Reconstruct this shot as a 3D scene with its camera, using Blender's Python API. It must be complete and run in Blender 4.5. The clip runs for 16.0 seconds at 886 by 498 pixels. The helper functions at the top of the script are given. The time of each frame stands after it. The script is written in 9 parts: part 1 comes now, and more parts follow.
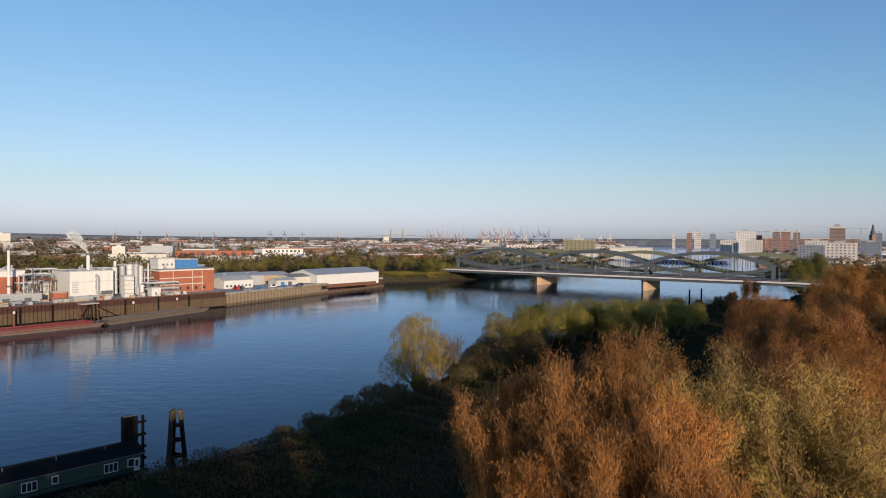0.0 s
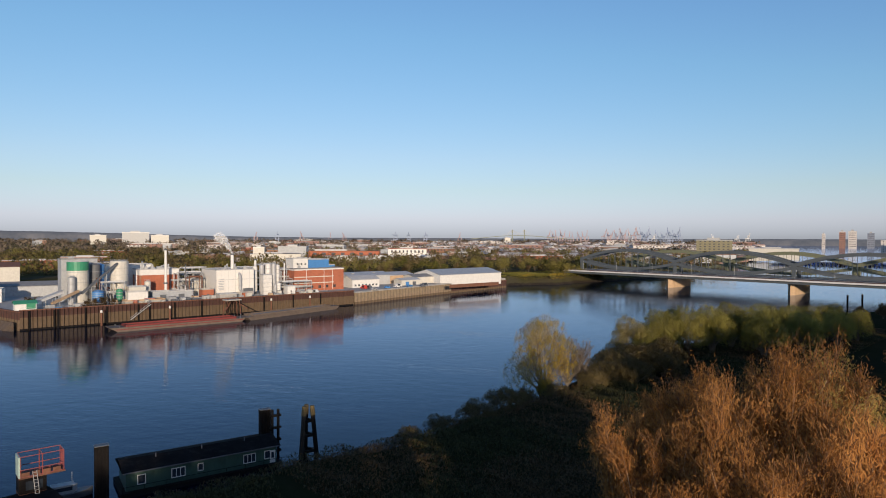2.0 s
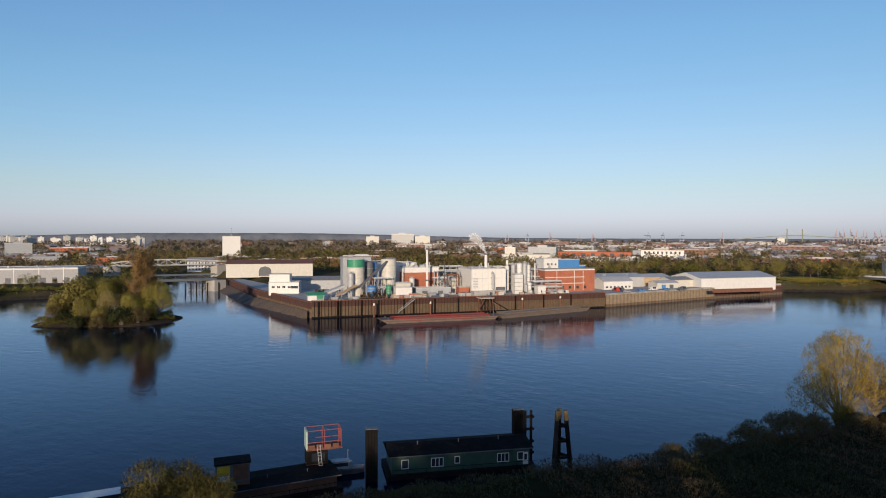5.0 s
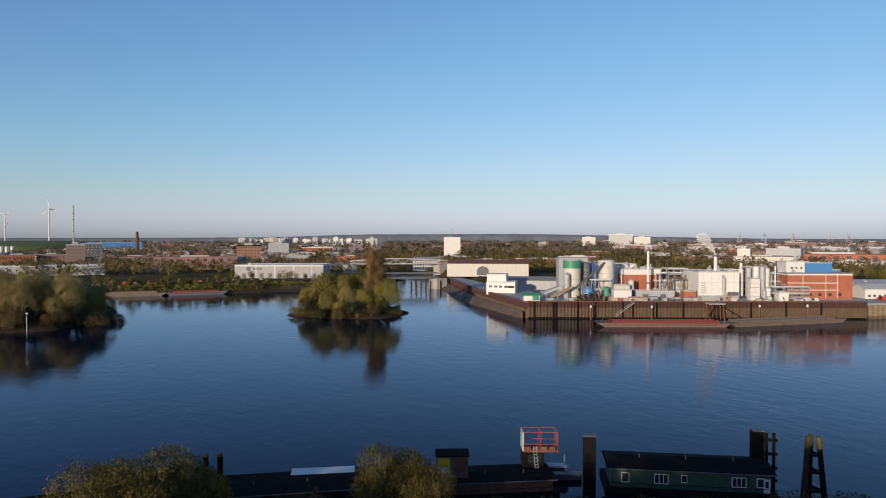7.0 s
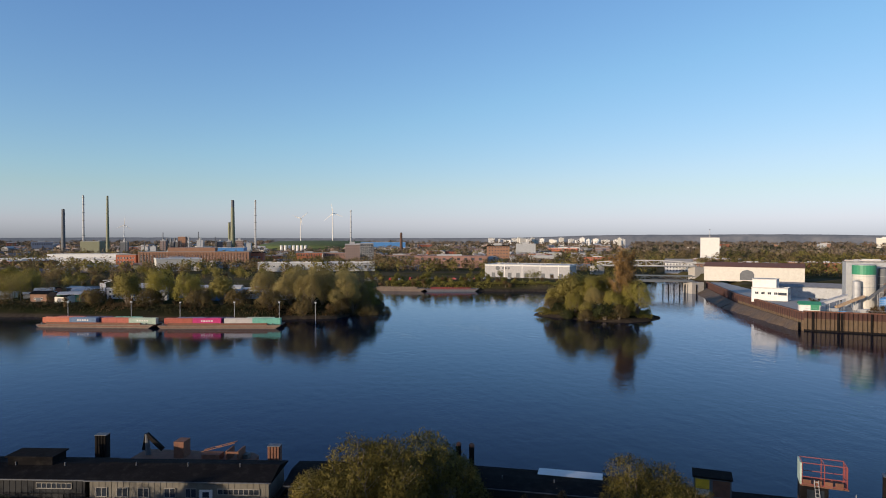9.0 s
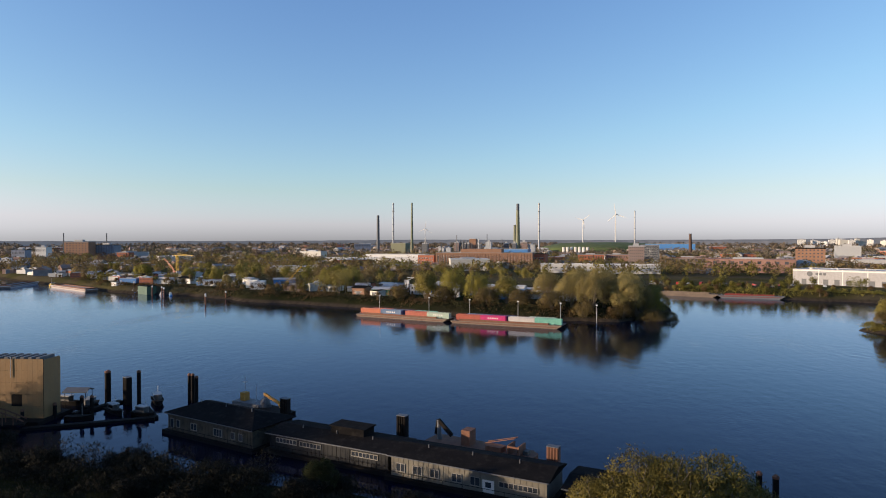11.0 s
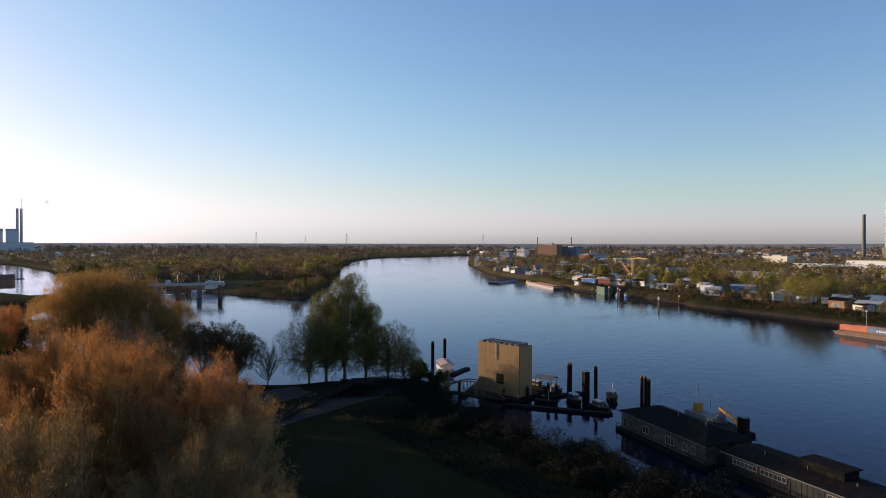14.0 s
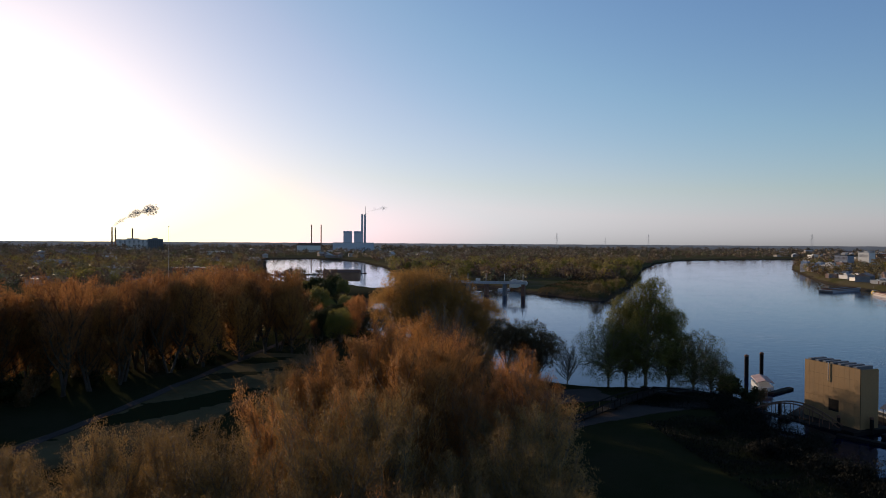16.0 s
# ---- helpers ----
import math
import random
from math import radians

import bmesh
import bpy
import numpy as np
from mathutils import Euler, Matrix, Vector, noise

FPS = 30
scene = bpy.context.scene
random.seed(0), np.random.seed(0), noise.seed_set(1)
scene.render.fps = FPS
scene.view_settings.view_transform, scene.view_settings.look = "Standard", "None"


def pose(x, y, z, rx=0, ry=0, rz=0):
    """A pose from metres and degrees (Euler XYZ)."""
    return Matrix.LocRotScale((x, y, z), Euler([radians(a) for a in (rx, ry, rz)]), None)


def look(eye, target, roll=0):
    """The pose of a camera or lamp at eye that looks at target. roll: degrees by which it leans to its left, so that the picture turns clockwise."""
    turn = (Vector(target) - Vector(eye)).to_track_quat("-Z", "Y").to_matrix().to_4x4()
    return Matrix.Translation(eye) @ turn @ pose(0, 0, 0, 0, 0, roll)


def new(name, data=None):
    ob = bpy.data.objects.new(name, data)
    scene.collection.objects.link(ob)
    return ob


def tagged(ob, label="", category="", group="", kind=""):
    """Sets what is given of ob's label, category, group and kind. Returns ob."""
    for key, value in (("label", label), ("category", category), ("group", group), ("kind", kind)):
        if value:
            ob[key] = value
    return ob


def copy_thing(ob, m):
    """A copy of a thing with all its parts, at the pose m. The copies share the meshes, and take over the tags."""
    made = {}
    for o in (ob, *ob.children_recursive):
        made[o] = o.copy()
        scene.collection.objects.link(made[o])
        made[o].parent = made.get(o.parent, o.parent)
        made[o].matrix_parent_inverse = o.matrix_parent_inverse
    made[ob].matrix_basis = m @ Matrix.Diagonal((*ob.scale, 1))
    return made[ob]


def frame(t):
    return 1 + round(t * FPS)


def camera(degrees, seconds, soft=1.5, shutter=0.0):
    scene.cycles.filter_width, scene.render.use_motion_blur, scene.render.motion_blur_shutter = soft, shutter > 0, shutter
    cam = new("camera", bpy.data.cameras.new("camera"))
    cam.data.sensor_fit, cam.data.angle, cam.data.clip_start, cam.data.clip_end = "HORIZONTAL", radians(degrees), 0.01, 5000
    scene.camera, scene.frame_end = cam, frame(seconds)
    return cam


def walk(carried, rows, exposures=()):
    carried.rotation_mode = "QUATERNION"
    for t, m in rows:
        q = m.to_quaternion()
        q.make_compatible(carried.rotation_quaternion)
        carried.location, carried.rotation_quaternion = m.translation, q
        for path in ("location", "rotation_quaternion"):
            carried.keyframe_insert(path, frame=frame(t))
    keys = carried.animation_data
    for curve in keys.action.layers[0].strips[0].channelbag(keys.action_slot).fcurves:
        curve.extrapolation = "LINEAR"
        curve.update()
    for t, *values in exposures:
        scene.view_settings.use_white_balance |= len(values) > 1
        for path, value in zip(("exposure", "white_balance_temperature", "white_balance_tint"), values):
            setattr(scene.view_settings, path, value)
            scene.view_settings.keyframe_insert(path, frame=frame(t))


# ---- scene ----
cam = camera(69.95, 16.0, soft=1.0)
# seconds, x, y, z, heading, pitch, roll
PATH = [
    (0, -0.00, -0.00, 40.00, 0.025, -1.010, -0.350),
    (0.5, -0.32, 0.88, 39.98, 2.686, -0.993, -0.337),
    (1, -0.62, 1.76, 39.97, 5.347, -0.989, -0.306),
    (1.5, -0.95, 2.63, 39.95, 8.100, -0.987, -0.266),
    (2, -1.30, 3.45, 39.91, 10.963, -1.009, -0.234),
    (2.5, -1.70, 4.23, 39.85, 13.885, -1.012, -0.225),
    (3, -2.13, 4.98, 39.76, 16.971, -1.004, -0.228),
    (3.5, -2.58, 5.67, 39.67, 20.410, -1.000, -0.192),
    (4, -3.02, 6.30, 39.59, 24.392, -1.006, -0.151),
    (6.5, -5.15, 8.41, 39.28, 47.543, -0.950, -0.061),
    (7, -5.43, 8.55, 39.27, 52.497, -0.944, -0.039),
    (7.5, -5.66, 8.57, 39.28, 57.652, -0.929, -0.050),
    (8, -5.89, 8.56, 39.29, 63.100, -0.905, -0.084),
    (8.5, -6.19, 8.59, 39.28, 68.658, -0.916, -0.113),
    (11, -8.54, 9.21, 39.09, 99.611, -0.779, 0.022),
    (11.5, -9.05, 9.02, 39.08, 105.983, -0.718, 0.022),
    (12, -9.57, 8.71, 39.07, 112.444, -0.675, -0.016),
    (12.5, -10.05, 8.39, 39.07, 118.952, -0.646, -0.079),
    (13, -10.40, 8.17, 39.09, 125.590, -0.633, -0.119),
    (13.5, -10.57, 8.09, 39.14, 132.336, -0.577, -0.126),
    (14, -10.59, 8.12, 39.20, 139.050, -0.512, -0.130),
    (14.5, -10.51, 8.21, 39.28, 145.740, -0.477, -0.156),
    (15, -10.38, 8.33, 39.37, 152.413, -0.447, -0.233),
    (15.5, -10.26, 8.46, 39.46, 159.034, -0.465, -0.314),
    (16, -10.18, 8.55, 39.54, 165.667, -0.535, -0.373),
]
walk(cam, [(t, pose(x, y, z, 90 + p, r, h)) for t, x, y, z, h, p, r in PATH],
     [(0, 0.23, 6500, 10), (4, 0.2, 6500, 10), (7, 0.2, 6500, 10), (11, 0.66, 7000, 13), (13, 0.68, 7450, 16), (14.5, 0.45, 7300, 16), (16, 0.1, 7100, 14)])

# ---- sky, sun ----
SUN_AZ, SUN_EL = 203.0, 8.4          # degrees left of +y, degrees up
world = bpy.data.worlds.new("sky")
scene.world = world
world.use_nodes = True
wn = world.node_tree
sky = wn.nodes.new("ShaderNodeTexSky")
sky.sky_type = "NISHITA"
sky.sun_disc = False
sky.sun_elevation, sky.sun_rotation = radians(SUN_EL), radians(360 - SUN_AZ)
sky.altitude, sky.air_density, sky.dust_density, sky.ozone_density = 0, 1.0, 0.6, 2.4
wn.nodes["Background"].inputs["Strength"].default_value = 0.15
# a hazy spring sky: the band over the horizon stays pale and neutral
sp_, cb_ = wn.nodes.new("ShaderNodeSeparateColor"), wn.nodes.new("ShaderNodeCombineColor")
wn.links.new(sky.outputs[0], sp_.inputs[0])
def sky_math(op, a_, b_):
    nd = wn.nodes.new("ShaderNodeMath")
    nd.operation = op
    for i, v in enumerate((a_, b_)):
        if isinstance(v, float):
            nd.inputs[i].default_value = v
        else:
            wn.links.new(v, nd.inputs[i])
    return nd.outputs[0]


def shoulder(v):
    """Bright air thins out: values roll off above 0.4."""
    over = sky_math("MAXIMUM", sky_math("SUBTRACT", v, 0.4), 0.0)
    soft = sky_math("SUBTRACT", 1.0, sky_math("POWER", 2.71828, sky_math("MULTIPLY", over, -0.625)))
    return sky_math("ADD", sky_math("MINIMUM", v, 0.4), sky_math("MULTIPLY", soft, 1.2))


K_ = 0.15
grn_ = shoulder(sky_math("MULTIPLY", sp_.outputs[1], K_))
red_ = shoulder(sky_math("POWER", sky_math("MULTIPLY", sp_.outputs[0], K_), 1.08))
# the haze over the horizon stays pale and neutral, but for the warm air round the sun
red_ = sky_math("MINIMUM", red_, sky_math("ADD", sky_math("MULTIPLY", grn_, 0.945), sky_math("MULTIPLY", sky_math("MAXIMUM", sky_math("SUBTRACT", red_, 0.68), 0.0), 0.6)))
blu_ = sky_math("MAXIMUM", shoulder(sky_math("MULTIPLY", sp_.outputs[2], K_ * 1.3)),
                sky_math("MINIMUM", sky_math("MULTIPLY", grn_, 1.1), 0.88))
for i_, c_ in enumerate((red_, grn_, blu_)):
    wn.links.new(sky_math("DIVIDE", c_, K_), cb_.inputs[i_])
wn.links.new(cb_.outputs[0], wn.nodes["Background"].inputs["Color"])
SUN = Vector((-math.sin(radians(SUN_AZ)) * math.cos(radians(SUN_EL)),
              math.cos(radians(SUN_AZ)) * math.cos(radians(SUN_EL)), math.sin(radians(SUN_EL))))
sun = new("sun", bpy.data.lights.new("sun", "SUN"))
sun.data.energy, sun.data.angle, sun.data.color = 4.2, radians(0.55), (1.0, 0.82, 0.62)
sun.matrix_world = look(SUN * 300, (0, 0, 0))


# ---- materials ----
def nodes_of(name):
    m = bpy.data.materials.new(name)
    m.use_nodes = True
    return m, m.node_tree.nodes, m.node_tree.links, m.node_tree.nodes["Principled BSDF"]


def noise_node(n, l, scale, detail=4.0, stretch=None, rough=0.55):
    """World-space noise; stretch squeezes the pattern along the axes."""
    geo = n.new("ShaderNodeNewGeometry")
    tex = n.new("ShaderNodeTexNoise")
    tex.inputs["Scale"].default_value = scale
    tex.inputs["Detail"].default_value = detail
    tex.inputs["Roughness"].default_value = rough
    if stretch:
        mp = n.new("ShaderNodeMapping")
        mp.inputs["Scale"].default_value = stretch
        l.new(geo.outputs["Position"], mp.inputs["Vector"])
        l.new(mp.outputs[0], tex.inputs["Vector"])
    else:
        l.new(geo.outputs["Position"], tex.inputs["Vector"])
    return tex.outputs["Fac"]


def ramp(n, l, fac, stops):
    r = n.new("ShaderNodeValToRGB")
    els = r.color_ramp.elements
    while len(els) < len(stops):
        els.new(0.5)
    for e, (p, c) in zip(els, stops):
        e.position, e.color = p, (*c, 1)
    l.new(fac, r.inputs[0])
    return r.outputs[0]


def mixc(n, l, fac, a, b, mode="MIX"):
    m = n.new("ShaderNodeMix")
    m.data_type, m.blend_type = "RGBA", mode
    for sock, v in ((0, fac), (6, a), (7, b)):
        if isinstance(v, (int, float)):
            m.inputs[sock].default_value = v
        elif isinstance(v, tuple):
            m.inputs[sock].default_value = (*v, 1)
        else:
            l.new(v, m.inputs[sock])
    return m.outputs[2]


def surface(name, col, rough=0.7, metal=0.0, vary=0.25, scale=0.6, fine=6.0, stain=None, stain_amt=0.5,
            bump=0.15, stretch=None, spec=0.4):
    """A worn surface: broad tone changes, grain, an optional stain colour in patches, and fine relief."""
    m, n, l, b = nodes_of(name)
    big = noise_node(n, l, scale, 5.0, stretch)
    small = noise_node(n, l, fine, 3.0)
    dark = tuple(c * (1 - vary) for c in col)
    light = tuple(min(0.95, c * (1 + vary * 0.6)) for c in col)
    c = ramp(n, l, big, [(0.3, dark), (0.7, light)])
    c = mixc(n, l, 0.35, c, ramp(n, l, small, [(0.3, dark), (0.7, light)]))
    if stain:
        s = noise_node(n, l, scale * 2.3, 6.0, stretch, 0.65)
        f = ramp(n, l, s, [(0.5, (0, 0, 0)), (0.72, (stain_amt,) * 3)])
        c = mixc(n, l, f, c, stain)
    l.new(c, b.inputs["Base Color"])
    b.inputs["Roughness"].default_value = rough
    b.inputs["Metallic"].default_value = metal
    b.inputs["Specular IOR Level"].default_value = spec
    if bump:
        bp = n.new("ShaderNodeBump")
        bp.inputs["Strength"].default_value = bump
        bp.inputs["Distance"].default_value = 0.05
        l.new(small, bp.inputs["Height"])
        l.new(bp.outputs[0], b.inputs["Normal"])
    return m


def foliage(name, a, b_, c_, through_amt=0.35):
    """Leaves and buds: three tones, one drawn for every leaf, and a shift from tree to tree."""
    m, n, l, b = nodes_of(name)
    geo = n.new("ShaderNodeNewGeometry")
    info = n.new("ShaderNodeObjectInfo")
    col = ramp(n, l, geo.outputs["Random Per Island"], [(0.0, a), (0.5, b_), (1.0, c_)])
    hsv = n.new("ShaderNodeHueSaturation")
    mr = n.new("ShaderNodeMapRange")
    mr.inputs[3].default_value, mr.inputs[4].default_value = 0.75, 1.25
    l.new(info.outputs["Random"], mr.inputs[0])
    l.new(mr.outputs[0], hsv.inputs["Value"])
    l.new(col, hsv.inputs["Color"])
    l.new(hsv.outputs[0], b.inputs["Base Color"])
    b.inputs["Roughness"].default_value = 0.75
    b.inputs["Specular IOR Level"].default_value = 0.15
    tr = n.new("ShaderNodeBsdfTranslucent")
    l.new(hsv.outputs[0], tr.inputs["Color"])
    mx = n.new("ShaderNodeMixShader")
    mx.inputs[0].default_value = through_amt
    l.new(b.outputs[0], mx.inputs[1])
    l.new(tr.outputs[0], mx.inputs[2])
    l.new(mx.outputs[0], n["Material Output"].inputs["Surface"])
    return m


def water_material():
    """Deep blue water under a mirror of its own, ruffled in patches."""
    m, n, l, b = nodes_of("river_water")
    swirl = noise_node(n, l, 0.012, 5.0, (1.0, 1.6, 1.0), 0.6)
    c = ramp(n, l, swirl, [(0.3, (0.0016, 0.0034, 0.0125)), (0.7, (0.0022, 0.0048, 0.017))])
    l.new(c, b.inputs["Base Color"])
    b.inputs["Roughness"].default_value = 0.6
    b.inputs["Specular IOR Level"].default_value = 0.0
    fine = noise_node(n, l, 0.9, 3.0, (1.0, 1.7, 1.0))
    mid = noise_node(n, l, 0.2, 4.0, (1.0, 1.5, 1.0))
    calm = ramp(n, l, noise_node(n, l, 0.016, 5.0, (1.0, 2.2, 1.0), 0.62), [(0.40, (0.16,) * 3), (0.56, (0.4,) * 3), (0.70, (1.0,) * 3)])
    b1 = n.new("ShaderNodeBump")
    b1.inputs["Distance"].default_value = 0.055
    l.new(calm, b1.inputs["Strength"])
    l.new(fine, b1.inputs["Height"])
    b2 = n.new("ShaderNodeBump")
    b2.inputs["Distance"].default_value = 0.16
    gust = ramp(n, l, noise_node(n, l, 0.011, 5.0, (2.6, 1.0, 1.0), 0.68), [(0.42, (0.3,) * 3), (0.60, (0.48,) * 3), (0.72, (1.0,) * 3)])
    l.new(gust, b2.inputs["Strength"])
    l.new(mid, b2.inputs["Height"])
    l.new(b1.outputs[0], b2.inputs["Normal"])
    gl = n.new("ShaderNodeBsdfGlossy")
    gl.inputs["Color"].default_value = (0.735, 0.82, 1.0, 1)
    gl.inputs["Roughness"].default_value = 0.04
    l.new(b2.outputs[0], gl.inputs["Normal"])
    fr = n.new("ShaderNodeFresnel")
    fr.inputs["IOR"].default_value = 1.33
    l.new(b2.outputs[0], fr.inputs["Normal"])
    steep = n.new("ShaderNodeMath")
    steep.operation = "POWER"
    steep.inputs[1].default_value = 1.28
    l.new(fr.outputs[0], steep.inputs[0])
    gain = n.new("ShaderNodeMath")
    gain.operation, gain.use_clamp = "MULTIPLY", True
    gain.inputs[1].default_value = 1.32
    l.new(steep.outputs[0], gain.inputs[0])
    mx = n.new("ShaderNodeMixShader")
    l.new(gain.outputs[0], mx.inputs[0])
    l.new(b.outputs[0], mx.inputs[1])
    l.new(gl.outputs[0], mx.inputs[2])
    l.new(mx.outputs[0], n["Material Output"].inputs["Surface"])
    return m


def ground_material():
    """Mud near the waterline, then grass, earth and scrub, darkened for shade within 430 m; fields and dark woodland
    floor far out.
    """
    m, n, l, b = nodes_of("ground_earth")
    geo = n.new("ShaderNodeNewGeometry")
    sep = n.new("ShaderNodeSeparateXYZ")
    l.new(geo.outputs["Position"], sep.inputs[0])
    broad = noise_node(n, l, 0.02, 6.0, None, 0.65)
    mid = noise_node(n, l, 0.35, 5.0)
    fine = noise_node(n, l, 4.0, 4.0)
    # these land tones hold the near bank's shade in their colour
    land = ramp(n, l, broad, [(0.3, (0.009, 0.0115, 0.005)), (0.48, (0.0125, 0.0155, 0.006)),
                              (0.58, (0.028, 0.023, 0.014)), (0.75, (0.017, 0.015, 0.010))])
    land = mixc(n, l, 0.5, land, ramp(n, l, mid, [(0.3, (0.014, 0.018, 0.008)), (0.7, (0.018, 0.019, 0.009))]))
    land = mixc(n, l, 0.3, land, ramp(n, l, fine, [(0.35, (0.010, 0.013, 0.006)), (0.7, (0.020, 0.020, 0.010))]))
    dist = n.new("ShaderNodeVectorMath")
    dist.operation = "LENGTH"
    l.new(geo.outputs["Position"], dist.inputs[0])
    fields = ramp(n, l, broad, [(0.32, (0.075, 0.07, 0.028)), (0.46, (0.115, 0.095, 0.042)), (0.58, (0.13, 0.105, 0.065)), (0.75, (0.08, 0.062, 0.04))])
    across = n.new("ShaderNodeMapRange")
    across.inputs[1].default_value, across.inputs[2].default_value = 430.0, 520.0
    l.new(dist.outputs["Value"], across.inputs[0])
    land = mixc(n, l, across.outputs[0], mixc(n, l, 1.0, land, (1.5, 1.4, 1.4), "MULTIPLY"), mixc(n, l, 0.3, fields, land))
    mud = ramp(n, l, mid, [(0.3, (0.03, 0.024, 0.018)), (0.7, (0.07, 0.055, 0.04))])
    add = n.new("ShaderNodeMath")
    add.operation = "MULTIPLY_ADD"
    add.inputs[1].default_value = 1.6
    l.new(mid, add.inputs[0])
    l.new(sep.outputs["Z"], add.inputs[2])
    step = n.new("ShaderNodeMapRange")
    step.inputs[1].default_value, step.inputs[2].default_value = 1.9, 2.9
    l.new(add.outputs[0], step.inputs[0])
    l.new(mixc(n, l, step.outputs[0], mud, land), b.inputs["Base Color"])
    b.inputs["Roughness"].default_value = 1.0
    b.inputs["Specular IOR Level"].default_value = 0.0
    bp = n.new("ShaderNodeBump")
    bp.inputs["Strength"].default_value, bp.inputs["Distance"].default_value = 0.6, 0.25
    l.new(fine, bp.inputs["Height"])
    l.new(bp.outputs[0], b.inputs["Normal"])
    return m


WATER, EARTH = water_material(), ground_material()
WHITE = surface("white_render", (0.62, 0.60, 0.565), 0.6, vary=0.12, stain=(0.45, 0.41, 0.36), stain_amt=0.45)
CREAM = surface("cream_cladding", (0.52, 0.49, 0.43), 0.55, vary=0.14, stain=(0.36, 0.32, 0.26), stain_amt=0.4)
GREY = surface("grey_sheet", (0.34, 0.35, 0.36), 0.55, vary=0.2, stain=(0.2, 0.18, 0.16))
DARKGREY = surface("dark_grey_sheet", (0.10, 0.105, 0.115), 0.6, vary=0.25)
ROOFGREY = surface("felt_roof", (0.22, 0.215, 0.21), 0.85, vary=0.3, stain=(0.12, 0.11, 0.10))
# dark felt lowered further to hold the shade on the houseboat roofs
ROOFDARK = surface("shaded_dark_felt_roof", (0.010, 0.0095, 0.010), 0.95, vary=0.45, scale=0.35, stain=(0.028, 0.025, 0.023), stain_amt=0.6, spec=0.05)
ROOFLIGHT = surface("pale_sheet_roof", (0.41, 0.405, 0.395), 0.6, vary=0.18, stain=(0.3, 0.27, 0.24))
BRICK = surface("red_brick", (0.36, 0.115, 0.062), 0.85, vary=0.22, scale=0.4, fine=3.0, stain=(0.20, 0.08, 0.05))
BROWNBRICK = surface("brown_brick", (0.25, 0.135, 0.085), 0.85, vary=0.22, scale=0.3, fine=2.0)
BLUE = surface("blue_sheet", (0.06, 0.19, 0.42), 0.5, vary=0.15)
GREEN = surface("green_paint", (0.04, 0.22, 0.12), 0.5, vary=0.2)
STEEL = surface("galvanised_steel", (0.36, 0.36, 0.36), 0.55, 0.2, vary=0.2)
RUST = surface("rusty_steel", (0.17, 0.075, 0.045), 0.8, 0.1, vary=0.35, scale=0.8, stain=(0.07, 0.035, 0.025))
PILE = surface("tidal_sheet_piling", (0.058, 0.024, 0.018), 0.85, vary=0.35, scale=0.5, stain=(0.06, 0.045, 0.035))
PILELOW = surface("silted_sheet_piling", (0.105, 0.07, 0.042), 0.9, vary=0.3, scale=0.5, stain=(0.12, 0.09, 0.06))
CONCRETE = surface("concrete", (0.36, 0.335, 0.30), 0.85, vary=0.2, stain=(0.2, 0.17, 0.14))
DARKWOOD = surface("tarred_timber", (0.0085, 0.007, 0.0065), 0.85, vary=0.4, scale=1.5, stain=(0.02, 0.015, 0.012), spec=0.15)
GLASS = surface("window_glass", (0.03, 0.036, 0.045), 0.12, vary=0.2, bump=0, spec=0.6)
BARK = surface("bark", (0.16, 0.125, 0.09), 0.9, vary=0.35, scale=2.0)
CITYGREY = surface("dull_pale_cladding", (0.30, 0.295, 0.30), 0.6, vary=0.18, stain=(0.22, 0.2, 0.19))
DARKBARK = surface("dark_bark", (0.055, 0.041, 0.031), 0.9, vary=0.35, scale=2.0)
SHOOT = surface("russet_shoots", (0.20, 0.095, 0.04), 0.9, vary=0.35, scale=2.0)
PALEBARK = surface("pale_bark", (0.40, 0.275, 0.165), 0.9, vary=0.3, scale=2.0)
ORANGE = surface("orange_paint", (0.42, 0.11, 0.04), 0.5, vary=0.2)
YELLOW = surface("yellow_paint", (0.62, 0.38, 0.03), 0.5, vary=0.18)
RED = surface("red_paint", (0.45, 0.05, 0.035), 0.5, vary=0.22)
BRIDGEGREY = surface("bridge_grey_paint", (0.085, 0.097, 0.107), 0.6, vary=0.2)
BRIDGEGREEN = surface("bridge_olive_paint", (0.165, 0.17, 0.105), 0.6, vary=0.2)
SAND = surface("sandstone", (0.45, 0.31, 0.19), 0.85, vary=0.25, scale=0.4, stain=(0.22, 0.16, 0.11))
L_ORANGE = foliage("rust_buds", (0.41, 0.18, 0.05), (0.485, 0.225, 0.064), (0.34, 0.143, 0.041), 0.33)
L_OLIVE = foliage("olive_buds", (0.36, 0.25, 0.07), (0.43, 0.305, 0.085), (0.29, 0.205, 0.06), 0.18)
L_YELLOW = foliage("yellow_willow_leaves", (0.41, 0.275, 0.035), (0.49, 0.335, 0.05), (0.33, 0.225, 0.035))
L_OSIER = foliage("olive_osier_leaves", (0.105, 0.085, 0.02), (0.145, 0.115, 0.026), (0.07, 0.06, 0.016), 0.2)
L_DUN = foliage("dun_olive_buds", (0.265, 0.155, 0.055), (0.33, 0.20, 0.07), (0.20, 0.12, 0.045), 0.36)
L_OCHRE = foliage("ochre_buds", (0.345, 0.18, 0.05), (0.42, 0.225, 0.064), (0.27, 0.14, 0.04), 0.42)
L_RUSSET = foliage("russet_buds", (0.33, 0.138, 0.046), (0.40, 0.175, 0.06), (0.265, 0.108, 0.038), 0.52)
